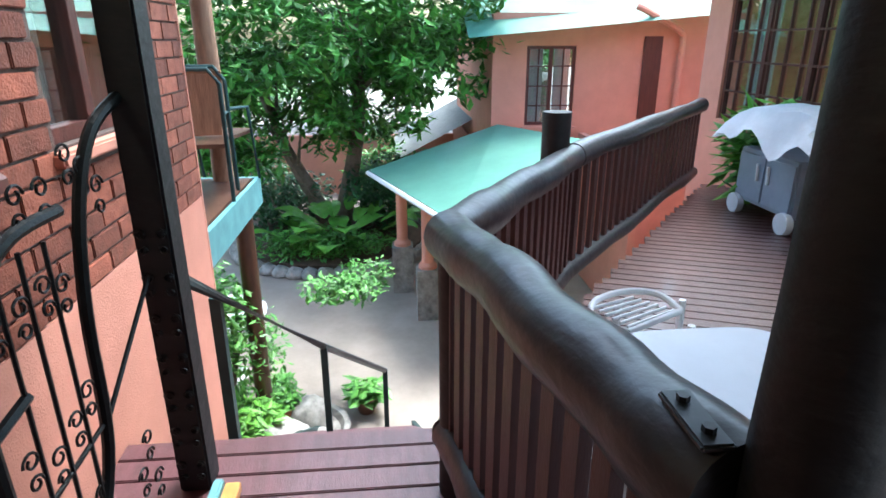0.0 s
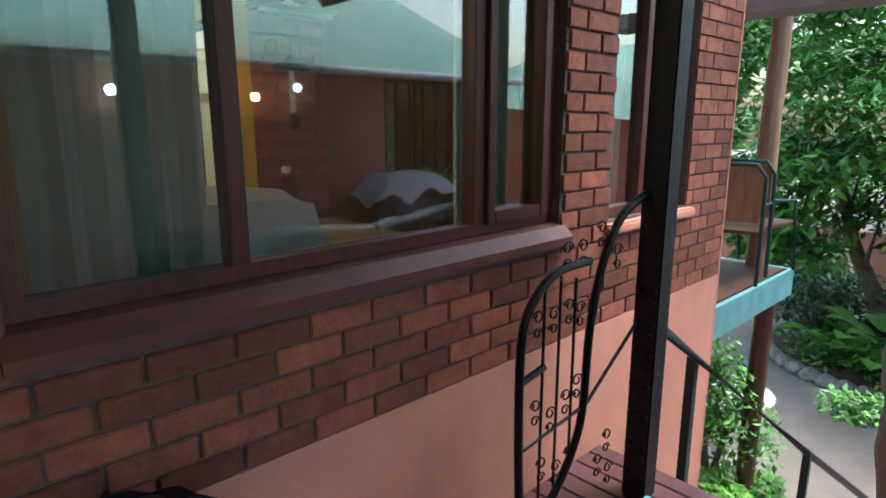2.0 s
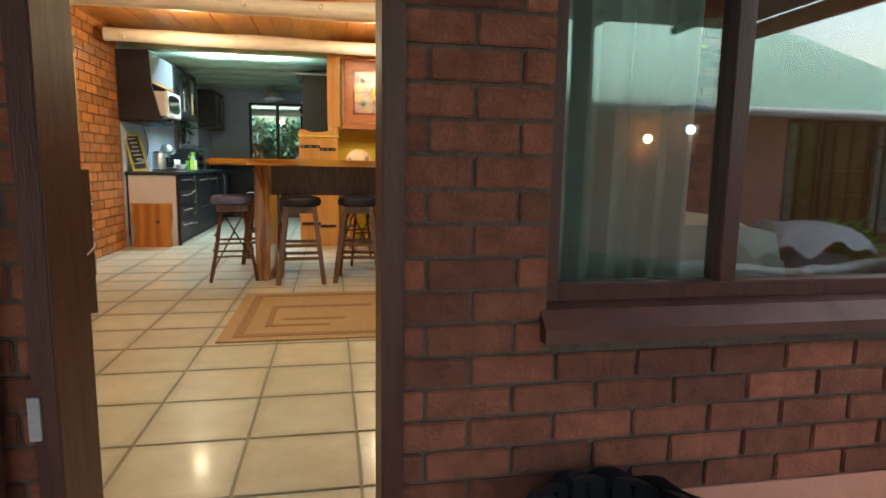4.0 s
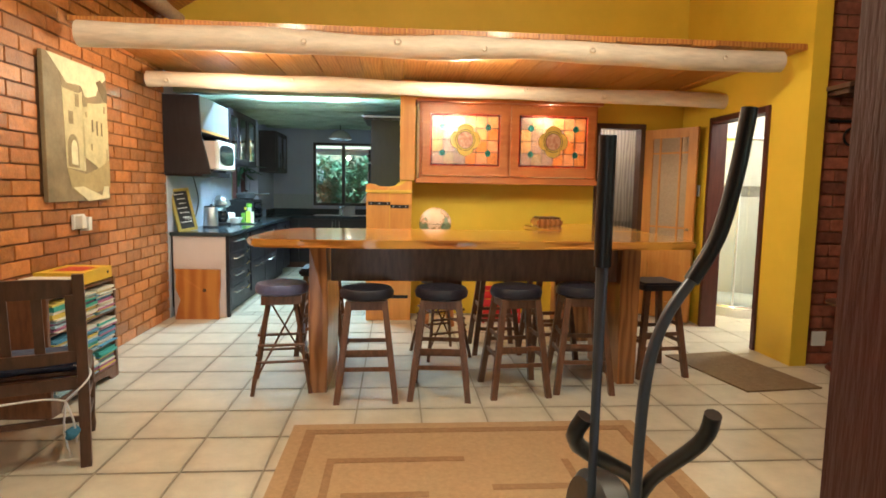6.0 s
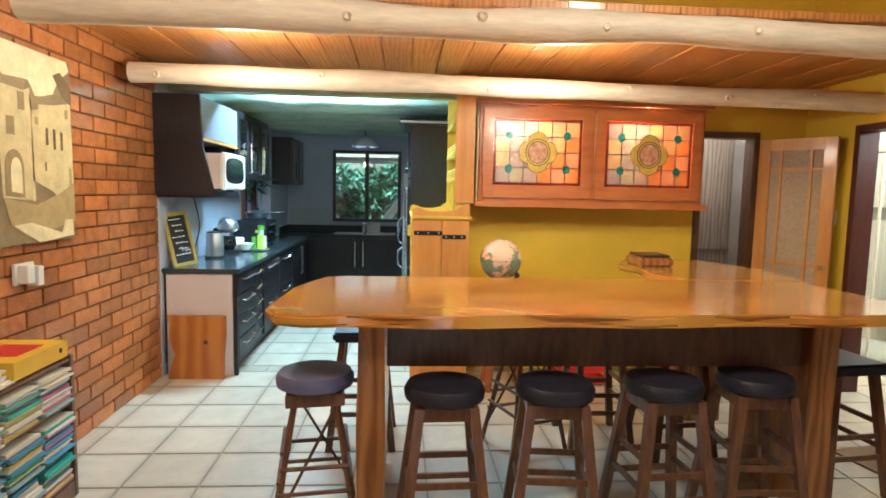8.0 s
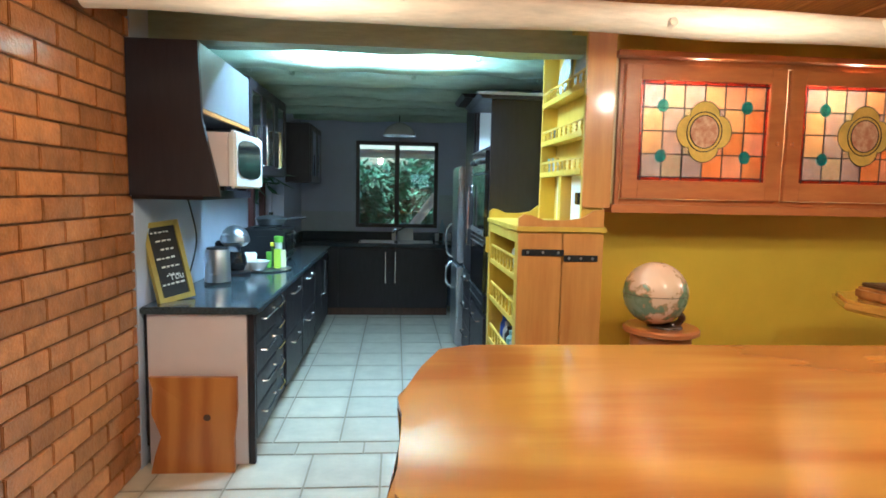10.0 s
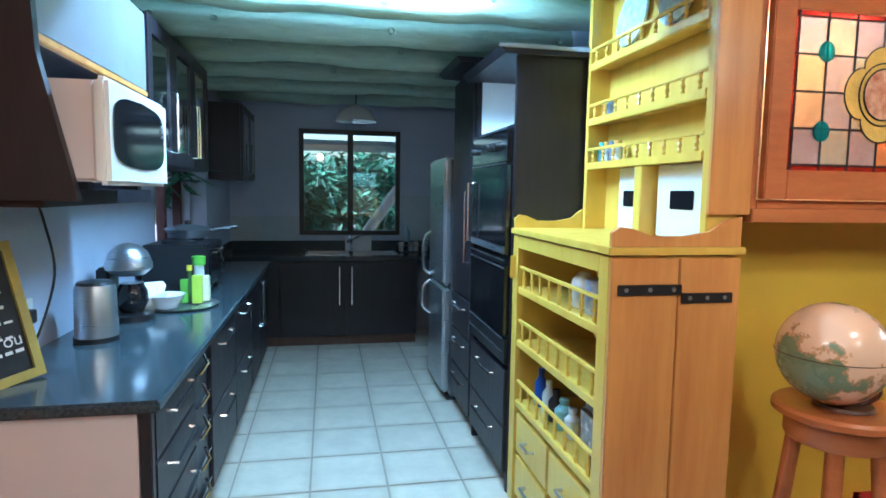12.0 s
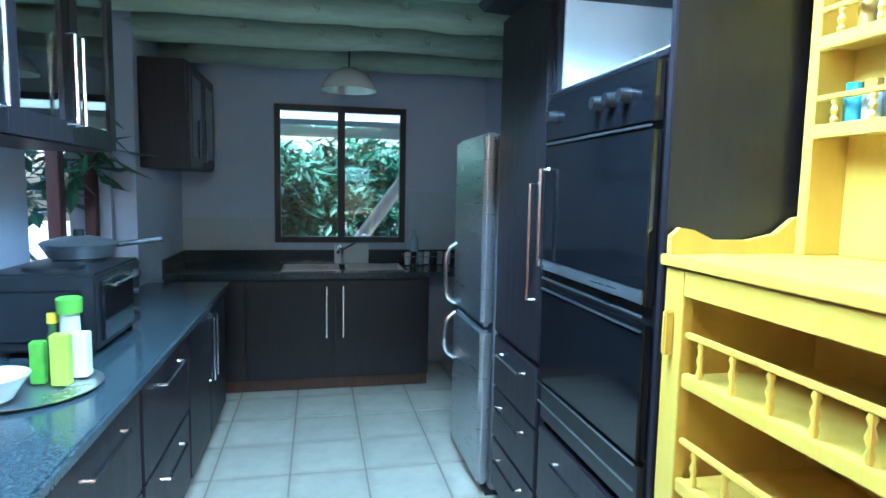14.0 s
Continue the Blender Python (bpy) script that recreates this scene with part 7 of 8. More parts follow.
boxpart("adaptor", (0.02, 4.47, 1.04), (0.08, 4.52, 1.14), WHITE, pg)

shf = thing("bookshelf", (0.16, 3.85, 0), "low dark wood shelf packed with papers beside the brick wall", "bookshelf")
for y in (3.45, 4.27):
    boxpart("side", (0.01, y, 0), (0.33, y + 0.03, 0.73), STOOLWOOD, shf)
boxpart("back", (0.01, 3.48, 0.06), (0.02, 4.27, 0.73), DARKWOOD, shf)
for z in (0.1, 0.27, 0.49, 0.71):
    boxpart("shelf", (0.02, 3.48, z - 0.01), (0.325, 4.27, z + 0.008), STOOLWOOD, shf)
bm = B()
poly(bm, [(0.31, 3.48, 0.0), (0.31, 3.55, 0.0), (0.31, 3.58, 0.035), (0.31, 3.7, 0.05), (0.31, 4.05, 0.05), (0.31, 4.17, 0.035), (0.31, 4.2, 0.0), (0.31, 4.27, 0.0), (0.31, 4.27, 0.089), (0.31, 3.48, 0.089)], 0.018, "x")
part("plinth_board", bm, STOOLWOOD, shf, "shaped wooden plinth board")
PAPER = [mat("paper", c, 0.7, vary=0.1) for c in ((0.75, 0.74, 0.7), (0.1, 0.3, 0.5), (0.7, 0.68, 0.6), (0.08, 0.4, 0.35), (0.65, 0.5, 0.1), (0.4, 0.15, 0.3), (0.3, 0.45, 0.55))]
rp = random.Random(11)
for z0 in (0.109, 0.279, 0.499):
    for col in range(3):
        z = z0
        y0 = 3.5 + col * 0.26
        while z < z0 + (0.125 if z0 < 0.2 else 0.17):
            h = rp.choice((0.008, 0.012, 0.018))
            o = rp.uniform(-0.015, 0.015)
            bm = B()
            bx(bm, (0.06 + o, y0 + abs(o), z), (0.335 + o, y0 + 0.235 + o * 0.5, z + h - 0.001))
            solo("magazine", bm, rp.choice(PAPER), "magazine in the stack on the shelf", "magazine", "magazines on the shelf")
            z += h
bdr = thing("ring_binder", (0.2, 4.1, 0.73), "yellow and red ring binder lying on the shelf", "binder")
bm = B()
poly(bm, [(0.03, 3.85, 0.732), (0.33, 3.85, 0.732), (0.33, 4.25, 0.732), (0.03, 4.25, 0.732)], 0.08, "z")
part("cover", bm, mat("yellow_card", (0.75, 0.5, 0.04), 0.5, scale=6, color2=(0.65, 0.4, 0.03)), bdr)
boxpart("label", (0.1, 3.95, 0.8125), (0.28, 4.15, 0.814), CR, bdr, "", 0)
bm = B()
lathe(bm, (0.331, 4.19, 0.775), [(0.012, 0), (0.012, 0.002)], 12, "x")
part("finger_hole", bm, BLACK, bdr)
for k in range(7):
    bm = B()
    o = rp.uniform(-.02, .02)
    bx(bm, (0.04 + o, 3.5 + o, 0.731 + k * 0.009), (0.32 + o, 3.82 + o, 0.74 + k * 0.009))
    solo("paper_bundle", bm, PAPER[0] if k % 2 else PAPER[2], "loose stack of papers on the shelf", "papers", "papers on the shelf")

def dining_chair():
    """A chair that faces +y, its origin on the floor below the seat's middle."""
    c = thing("dining_chair", (0, 0, 0), "dark wooden chair with broad back slats and a blue tied cushion", "chair")
    for sx in (-1, 1):
        bm = B()
        x0, x1 = sx * 0.235 - 0.024, sx * 0.235 + 0.024
        prof = [(-0.27, 0), (-0.225, 0), (-0.195, 0.3), (-0.19, 0.45), (-0.215, 0.7), (-0.265, 0.96), (-0.305, 0.96), (-0.255, 0.7), (-0.24, 0.45), (-0.245, 0.3)]
        poly(bm, [(x0, y, z) for y, z in prof], x1 - x0, "x")
        part("back_leg", bm, DARKWOOD, c)
        bm = B()
        lathe(bm, (sx * 0.225, 0.22, 0), [(0.017, 0), (0.022, 0.05), (0.018, 0.1), (0.025, 0.25), (0.022, 0.43)], 12)
        part("front_leg", bm, DARKWOOD, c, smooth=True)
        boxpart("side_rail", (sx * 0.23 - 0.013, -0.2, 0.385), (sx * 0.23 + 0.013, 0.2, 0.44), DARKWOOD, c)
        boxpart("stretcher", (sx * 0.23 - 0.011, -0.21, 0.17), (sx * 0.23 + 0.011, 0.21, 0.2), DARKWOOD, c)
        boxpart("stretcher", (sx * 0.23 - 0.011, -0.21, 0.27), (sx * 0.23 + 0.011, 0.21, 0.3), DARKWOOD, c)
    boxpart("stretcher", (-0.21, -0.235, 0.22), (0.21, -0.215, 0.25), DARKWOOD, c)
    boxpart("front_rail", (-0.21, 0.205, 0.385), (0.21, 0.23, 0.44), DARKWOOD, c)
    boxpart("back_seat_rail", (-0.211, -0.23, 0.385), (0.211, -0.2, 0.445), DARKWOOD, c)

    def curved(name, z0, z1, yb, bow, crest):
        bm = B()
        pr = None
        for i in range(13):
            u = i / 12 * 2 - 1
            x, y = u * 0.212, yb - bow * (1 - u * u)
            t = z1 + crest * (1 - u * u)
            q = [bm.verts.new(p) for p in ((x, y - 0.013, z0), (x, y + 0.013, z0), (x, y + 0.013 - (t - z0) * 0.18, t), (x, y - 0.013 - (t - z0) * 0.18, t))]
            if pr:
                for k in range(4):
                    bm.faces.new((pr[k], pr[(k + 1) % 4], q[(k + 1) % 4], q[k]))
            else:
                bm.faces.new(q[::-1])
            pr = q
        bm.faces.new(pr)
        part(name, bm, DARKWOOD, c)
    curved("top_rail", 0.85, 0.93, -0.255, 0.035, 0.015)
    curved("lower_rail", 0.52, 0.58, -0.21, 0.03, 0.0)
    for k in range(4):
        u = (k - 1.5) / 2.4
        x, dy = u * 0.212 * 1.5, 0.03 * (1 - u * u)
        bm = B()
        poly(bm, [(x - 0.021, -0.215 - dy, 0.57), (x + 0.021, -0.215 - dy, 0.57), (x + 0.021, -0.265 - dy, 0.86), (x - 0.021, -0.265 - dy, 0.86)], 0.014, "y")
        part("back_slat", bm, DARKWOOD, c)
    boxpart("seat", (-0.245, -0.195, 0.442), (0.245, 0.245, 0.465), DARKWOOD, c, "", 0.008)
    boxpart("cushion", (-0.215, -0.18, 0.466), (0.215, 0.21, 0.505), mat("navy_cushion", (0.04, 0.06, 0.12), 0.85, vary=0.4, scale=25, bump=0.3), c, "flat navy patterned cushion", 0.015)
    for pts_ in ([(0.19, -0.17, 0.49), (0.262, -0.2, 0.47), (0.25, -0.262, 0.43), (0.16, -0.25, 0.34)], [(0.16, -0.25, 0.34), (0.06, -0.252, 0.36), (-0.2, -0.25, 0.35)], [(0.16, -0.25, 0.34), (0.15, -0.26, 0.2), (0.17, -0.255, 0.06)], [(0.16, -0.25, 0.34), (0.19, -0.26, 0.24), (0.2, -0.26, 0.13)]):
        bm = B()
        tube(bm, smooth_path(pts_, 4), 0.005, 6)
        part("ribbon", bm, CLOTH, c, "pale blue-white cushion ribbon", smooth=True)
    bm = B()
    bmesh.ops.create_icosphere(bm, subdivisions=2, radius=0.03, matrix=Matrix.Translation((0.18, -0.262, 0.18)))
    for v in bm.verts:
        v.co += Vector((1, 0.4, 1)) * 0.02 * noise.noise(v.co * 40)
    part("bow", bm, mat("blue_bow", (0.05, 0.2, 0.35), 0.7, vary=0.3, scale=30), c, "blue ribbon bow")
    return c


dining_chair().matrix_basis = pose(0.515, 2.99, 0, 0, 0, 22)
rug = thing("rug", (2.6, 2.6, 0), "woven beige and brown rug with stepped pattern on the tiles", "rug")
boxpart("field", (1.76, 2.0, 0.0), (3.78, 3.3, 0.008), mat("rug_beige", (0.45, 0.3, 0.16), 0.95, vary=0.15, scale=40, bump=0.4, bscale=200), rug, "", 0)
RD = mat("rug_brown", (0.33, 0.19, 0.09), 0.95, vary=0.2, scale=40, bump=0.4, bscale=200)
for a, b in (((1.84, 2.08), (3.7, 2.14)), ((1.84, 3.16), (3.7, 3.22)), ((1.84, 2.14), (1.9, 3.16)), ((3.64, 2.14), (3.7, 3.16)), ((2.0, 2.3), (2.4, 2.34)), ((2.0, 2.34), (2.04, 2.85)), ((2.04, 2.8), (2.7, 2.85)),
             ((2.1, 2.45), (2.5, 2.5)), ((2.7, 2.3), (3.1, 2.34)), ((2.8, 2.5), (3.4, 2.55)), ((3.2, 2.34), (3.24, 2.8))):
    boxpart("pattern", (*a, 0.0082), (*b, 0.0102), RD, rug, "", 0)
mt = solo("doormat", (lambda bm: (poly(bm, [(4.65, 4.7, 0), (4.82, 3.78, 0), (5.42, 3.84, 0), (5.25, 4.8, 0)], 0.012, "z"), bm)[1])(B()), mat("brown_mat", (0.25, 0.17, 0.09), 0.95, vary=0.2, scale=30, bump=0.5, bscale=200), "thin brown mat on the tiles before the bathroom", "mat")

# elliptical trainer beside the entrance
et = thing("exercise_machine", (3.0, 1.2, 0), "cross trainer with black-gripped upright arms and dark steel frame", "exercise machine")
MG = mat("dark_steel_tube", (0.12, 0.13, 0.15), 0.35, metal=0.6, vary=0.1)
bm = B()
tube(bm, [(2.72, 0.98, 1.27), (2.725, 1.0, 0.45), (2.76, 1.05, 0.12)], 0.012, 10)
tube(bm, smooth_path([(2.947, 1.07, 1.22), (2.885, 1.07, 1.12), (2.853, 1.07, 0.97), (2.85, 1.08, 0.6), (2.86, 1.09, 0.15)], 6), 0.012, 10)
part("arm", bm, MG, et, "grey steel swing arms", smooth=True)
for q in ([(2.72, 0.98, 1.49), (2.72, 0.98, 1.25)], smooth_path([(3.04, 1.07, 1.56), (3.02, 1.07, 1.42), (2.99, 1.07, 1.3), (2.94, 1.07, 1.21)], 5)):
    bm = B()
    tube(bm, q, 0.016, 12)
    part("grip", bm, BLACK, et, "black foam grip", smooth=True)
bm = B()
tube(bm, [(2.72, 0.5, 0.04), (3.12, 0.5, 0.04)], 0.03)
tube(bm, [(2.74, 1.75, 0.04), (3.14, 1.75, 0.04)], 0.03)
bx(bm, (2.86, 0.5, 0.03), (2.98, 1.75, 0.09), 0.01)
tube(bm, [(2.92, 1.3, 0.08), (2.92, 1.25, 0.6)], 0.03)
part("frame", bm, MG, et, smooth=True)
bm = B()
lathe(bm, (2.88, 1.45, 0.36), [(0.22, 0), (0.24, 0.02), (0.24, 0.08), (0.22, 0.1)], 28, "x")
part("flywheel", bm, BLACK, et, smooth=True)
for x0, x1 in ((2.965, 2.94), (2.707, 2.9)):
    bm = B()
    tube(bm, smooth_path([(x0, 1.0, 0.955), (x0, 1.04, 0.88), (x1, 1.2, 0.72), (2.92, 1.26, 0.6)], 4), 0.017, 10)
    part("fixed_handle", bm, BLACK, et, "short black fixed handle", smooth=True)
for x in (2.79, 3.03):
    boxpart("pedal", (x - 0.05, 0.7, 0.2), (x + 0.05, 1.0, 0.24), BLACK, et, "", 0.01)
    bm = B()
    tube(bm, [(x, 0.85, 0.22), (x, 1.4, 0.3)], 0.018)
    part("link", bm, MG, et)

# cloth-covered seat behind the window, curtains
arm = thing("covered_armchair", (3.72, 0.66, 0), "armchair under a draped white throw behind the window", "armchair")
bm = B()
bx(bm, (3.45, 0.42, 0.0), (4.0, 0.9, 0.45), 0.04)
part("base", bm, DARKWOOD, arm)
cov = B()
g = {}
N = 40
for i in range(N + 1):
    for j in range(N + 1):
        u, v = i / N, j / N
        e = max(abs(u - .5), abs(v - .5)) * 2
        z = 0.87 - (0.5 * ((e - 0.6) / 0.4) ** 0.8 if e > 0.6 else 0)
        sp_ = 0.42 + 0.06 * max(0, e - .6)
        g[i, j] = cov.verts.new((3.72 + (u - .5) * 0.86 + 0.035 * math.sin(v * 34) * max(0, e - .6) * 2.5, 0.66 + (v - .5) * 0.8 + 0.035 * math.sin(u * 36) * max(0, e - .6) * 2.5, z - 0.07 * u + 0.05 * noise.noise((u * 3, v * 3, 1))))
for i in range(N):
    for j in range(N):
        cov.faces.new((g[i, j], g[i + 1, j], g[i + 1, j + 1], g[i, j + 1]))
bmesh.ops.solidify(cov, geom=cov.faces[:], thickness=0.012)
part("throw", cov, mat("white_throw", (0.76, 0.78, 0.8), 0.9, vary=0.08, scale=6), arm, "white cotton throw hanging in folds", smooth=True)
bm = B()
bx(bm, (3.5, 0.45, 0.45), (3.9, 0.85, 0.8), 0.05)
part("back", bm, DARKWOOD, arm)


def curtain(x0, x1, y, z0, z1, lab):
    bm = B()
    n_ = 60
    rows = []
    for j in range(9):
        v = j / 8
        row = []
        for i in range(n_ + 1):
            u = i / n_
            sq = 1 - 0.08 * v
            row.append(bm.verts.new((x0 + (x1 - x0) * u * sq, y + 0.035 * math.sin(u * 30 + 0.6 * math.sin(v * 3)) + 0.012 * math.sin(u * 71), z1 + (z0 - z1) * v)))
        rows.append(row)
    for a, b in zip(rows, rows[1:]):
        for i in range(n_):
            bm.faces.new((a[i], a[i + 1], b[i + 1], b[i]))
    return solo("curtain", bm, CURTAIN, lab, "curtain", "window curtains", smooth=True)


curtain(2.98, 3.56, 0.3, 0.3, 2.15, "heavy pleated grey curtain behind the window")
curtain(4.62, 5.0, 0.3, 0.3, 2.15, "pleated grey curtain drawn to the side")
curtain(5.36, 5.7, 0.2, 0.3, 2.15, "pale curtain behind the narrow window").data.materials[0] = CLOTH
bm = B()
rod(bm, (2.9, 0.3, 2.17), (5.1, 0.3, 2.17), 0.015)
solo("curtain_rail", bm, DARKWOOD, "dark wooden curtain rail", "curtain rail")

# glazed door, bathroom, passage
gd = thing("glazed_door", (5.3, 6.1, 0), "orange-brown pine door with obscured glass panes, standing open", "door")
T = pose(5.11, 6.42, 0, 0, 0, -57)
def gdp(name, a, b, m, lab=""):
    bm = B()
    bx(bm, a, b, 0.003)
    bmesh.ops.transform(bm, matrix=T, verts=bm.verts)
    return part(name, bm, m, gd, lab)
gdp("stile", (0, 0, 0.01), (0.1, 0.04, 2.08), PINEV)
gdp("stile", (0.52, 0, 0.01), (0.62, 0.04, 2.08), PINEV)
gdp("rail", (0.1, 0, 1.98), (0.52, 0.04, 2.08), PINEV)
gdp("rail", (0.1, 0, 0.62), (0.52, 0.04, 0.85), PINEV)
gdp("rail", (0.1, 0, 0.01), (0.52, 0.04, 0.2), PINEV)
gdp("panel", (0.1, 0.012, 0.2), (0.52, 0.028, 0.62), PINEV)
for x in (0.19, 0.43):
    gdp("glazing_bar", (x - .01, 0.002, 0.85), (x + .01, 0.038, 1.98), PINEV)
for z in (1.02, 1.82):
    gdp("glazing_bar", (0.1, 0.003, z - .01), (0.52, 0.037, z + .01), PINEV)
# the warm light these panes reflect is put into the glass colour
OBS = mat("warm_lit_obscured_glass", (0.56, 0.43, 0.3), 0.15, vary=0.15, scale=40, bump=1.0, bscale=60, trans=0.2)
gdp("pane", (0.1, 0.018, 0.85), (0.52, 0.022, 1.98), OBS, "obscured textured glass, warm reflected light put into its tone")
gdp("handle", (0.56, -0.05, 1.0), (0.6, -0.001, 1.02), CHROME)
bm = B()
bx(bm, (5.535, 5.98, 1.36), (5.549, 6.07, 1.48), 0.003)
solo("light_switch", bm, WHITE, "white light switch on the yellow wall", "switch")
sh = thing("shower", (6.3, 6.6, 0), "corner shower with curved glass screen and chrome rail", "shower")
bm = B()
lathe(bm, (6.5, 6.75, 0), [(0.62, 0), (0.62, 0.1), (0.56, 0.1), (0.5, 0.06)], 36)
part("tray", bm, CERAMIC, sh, smooth=True)
bm = B()
prev = None
for k in range(19):
    a = math.pi + 0.1 + k / 18 * (math.pi / 2 + 0.6)
    lo, hi = [bm.verts.new((6.5 + math.cos(a) * 0.58, 6.75 + math.sin(a) * 0.58, z)) for z in (0.1, 2.0)]
    if prev:
        bm.faces.new((prev[0], lo, hi, prev[1]))
    prev = (lo, hi)
p = part("screen", bm, PANE, sh, "curved clear glass screen", smooth=True)
for z in (0.11, 2.0):
    bm = B()
    tube(bm, [(6.5 + math.cos(math.pi + 0.1 + k / 18 * 2.17) * 0.58, 6.75 + math.sin(math.pi + 0.1 + k / 18 * 2.17) * 0.58, z) for k in range(19)], 0.018, 8)
    part("rail", bm, CHROME, sh, smooth=True)
for a in (3.3, 4.1, 4.9, 5.4):
    bm = B()
    rod(bm, (6.5 + math.cos(a) * 0.58, 6.75 + math.sin(a) * 0.58, 0.1), (6.5 + math.cos(a) * 0.58, 6.75 + math.sin(a) * 0.58, 2.0), 0.012)
    part("post", bm, WHITE, sh)
tl = thing("toilet", (7.4, 6.75, 0), "white ceramic toilet with cistern", "toilet")
bm = B()
lathe(bm, (7.3, 6.55, 0), [(0.12, 0), (0.11, 0.15), (0.19, 0.36), (0.2, 0.4), (0.14, 0.42)], 28)
part("bowl", bm, CERAMIC, tl, smooth=True)
boxpart("cistern", (7.1, 6.95, 0.4), (7.55, 7.15, 0.78), CERAMIC, tl, "", 0.02)
boxpart("seat", (7.12, 6.4, 0.42), (7.48, 6.94, 0.45), CERAMIC, tl, "", 0.015)
bm = B()
lathe(bm, (7.25, 7.05, 0.78), [(0.03, 0), (0.03, 0.12), (0.012, 0.16), (0.012, 0.2)], 14)
solo("soap_dispenser", bm, BLACK, "small dark soap bottle on the cistern", "bottle", smooth=True)
bm = B()
bx(bm, (6.2, 5.3, 0), (7.2, 5.9, 0.015), 0.0)
solo("bath_mat", bm, mat("beige_mat", (0.5, 0.4, 0.28), 0.95, vary=0.2, scale=30), "beige patterned bath mat", "mat")
cup = thing("passage_cupboard", (4.2, 9.0, 0), "grey-brown weathered panelled cupboards in the passage", "cupboard")
GB = mat("weathered_wood", (0.32, 0.27, 0.24), 0.6, vary=0.35, scale=4, stretch=(6, 6, 0.8), wave=1.2, color2=(0.2, 0.16, 0.14))
boxpart("body", (3.6, 7.5, 0), (5.5, 8.0, 2.4), GB, cup)
for k in range(4):
    x = 3.63 + k * 0.46
    boxpart("door", (x, 7.475, 1.0), (x + 0.44, 7.499, 2.35), GB, cup, "", 0.006)
    boxpart("panel", (x + 0.08, 7.465, 1.1), (x + 0.36, 7.474, 2.25), GB, cup, "", 0.006)
    boxpart("door", (x, 7.475, 0.1), (x + 0.44, 7.499, 0.85), GB, cup, "", 0.006)
washer = thing("hob", (4.9, 7.7, 0), "white appliance with dark hob top in the passage", "appliance")
boxpart("body", (4.75, 6.9, 0), (5.3, 7.4, 0.86), WHITE, washer, "", 0.01)
boxpart("top", (4.74, 6.89, 0.862), (5.31, 7.41, 0.89), BLACKGLASS, washer)

# ceiling lamps, wall lamp by the brick wall
sc = thing("ceiling_lamp", (2.2, 1.0, 2.9), "small ceiling spot lamp near the entrance", "lamp")
bm = B()
lathe(bm, (2.2, 1.0, 2.72), [(0.05, 0), (0.06, 0.1), (0.03, 0.14)], 20)
part("shade", bm, BLACK, sc, smooth=True)
bm = B()
rod(bm, (2.2, 1.0, 2.86), (2.2, 1.0, 4.46), 0.008)
part("stem", bm, BLACK, sc)
for (x, y) in ((3.4, 2.7), (1.2, 2.2)):
    lp = thing("pendant_lamp", (x, y, 3.1), "warm glowing glass pendant lamp", "lamp", "room lamps")
    bm = B()
    lathe(bm, (x, y, 3.27), [(0.05, 0), (0.14, -0.02), (0.15, 0.0), (0.04, 0.06)], 20)
    part("shade", bm, CERAMIC, lp, smooth=True)
    bm = B()
    rod(bm, (x, y, 3.3), (x, y, 2.97 + (min(x, 3.35) + 0.3) / 3.65 * 2.18), 0.006)
    part("cord", bm, BLACK, lp)
tb = thing("tube_light", (1.25, 7.05, 2.6), "lit white fluorescent tube on the kitchen ceiling", "lamp")
bm = B()
rod(bm, (0.6, 7.05, 2.64), (1.9, 7.05, 2.64), 0.014)
part("tube", bm, mat("tube_glow", (0.8, 0.95, 1), 0.3, emit=6, ecol=(0.75, 0.93, 1)), tb)
st = thing("side_table", (5.95, 4.2, 0), "small dark red wooden pedestal table with a scalloped foot", "side table")
bm = B()
lathe(bm, (5.98, 4.16, 0.53), [(0.2, 0), (0.27, 0.012), (0.27, 0.03), (0.25, 0.035)], 28)
part("tabletop", bm, DARKWOOD, st, smooth=True)
bm = B()
lathe(bm, (5.98, 4.16, 0.06), [(0.07, 0), (0.09, 0.04), (0.05, 0.1), (0.07, 0.2), (0.085, 0.28), (0.05, 0.38), (0.06, 0.47)], 20)
part("column", bm, DARKWOOD, st, smooth=True)
bm = B()
lathe(bm, (5.98, 4.16, 0), [(0.21, 0), (0.24, 0.02), (0.22, 0.05), (0.12, 0.07)], 28)
part("foot", bm, mat("red_polished_wood", (0.12, 0.03, 0.02), 0.3, vary=0.3, scale=6), st, "dark red polished foot", smooth=True)
bm = B()
lathe(bm, (5.86, 4.08, 0.566), [(0.03, 0), (0.05, 0.01), (0.055, 0.075), (0.05, 0.075), (0.04, 0.015)], 20)
solo("cup", bm, CERAMIC, "white china cup on the side table", "cup", smooth=True)
bm = B()
lathe(bm, (6.0, 4.1, 0.566), [(0.04, 0), (0.075, 0.014), (0.07, 0.014), (0.03, 0.006)], 20)
solo("saucer", bm, CERAMIC, "small white saucer on the side table", "saucer", smooth=True)
ms = thing("wall_shelf", (6.1, 4.35, 2.16), "dark wooden shelf on the brick wall", "shelf")
boxpart("board", (5.68, 4.14, 2.2), (6.58, 4.43, 2.235), DARKWOOD, ms)
boxpart("edge", (5.72, 4.2, 2.165), (6.58, 4.43, 2.199), DARKWOOD, ms)
bm = B()
lathe(bm, (6.08, 4.24, 2.236), [(0.09, 0), (0.1, 0.02), (0.05, 0.045), (0.03, 0.06), (0.035, 0.12), (0.01, 0.14)], 18)
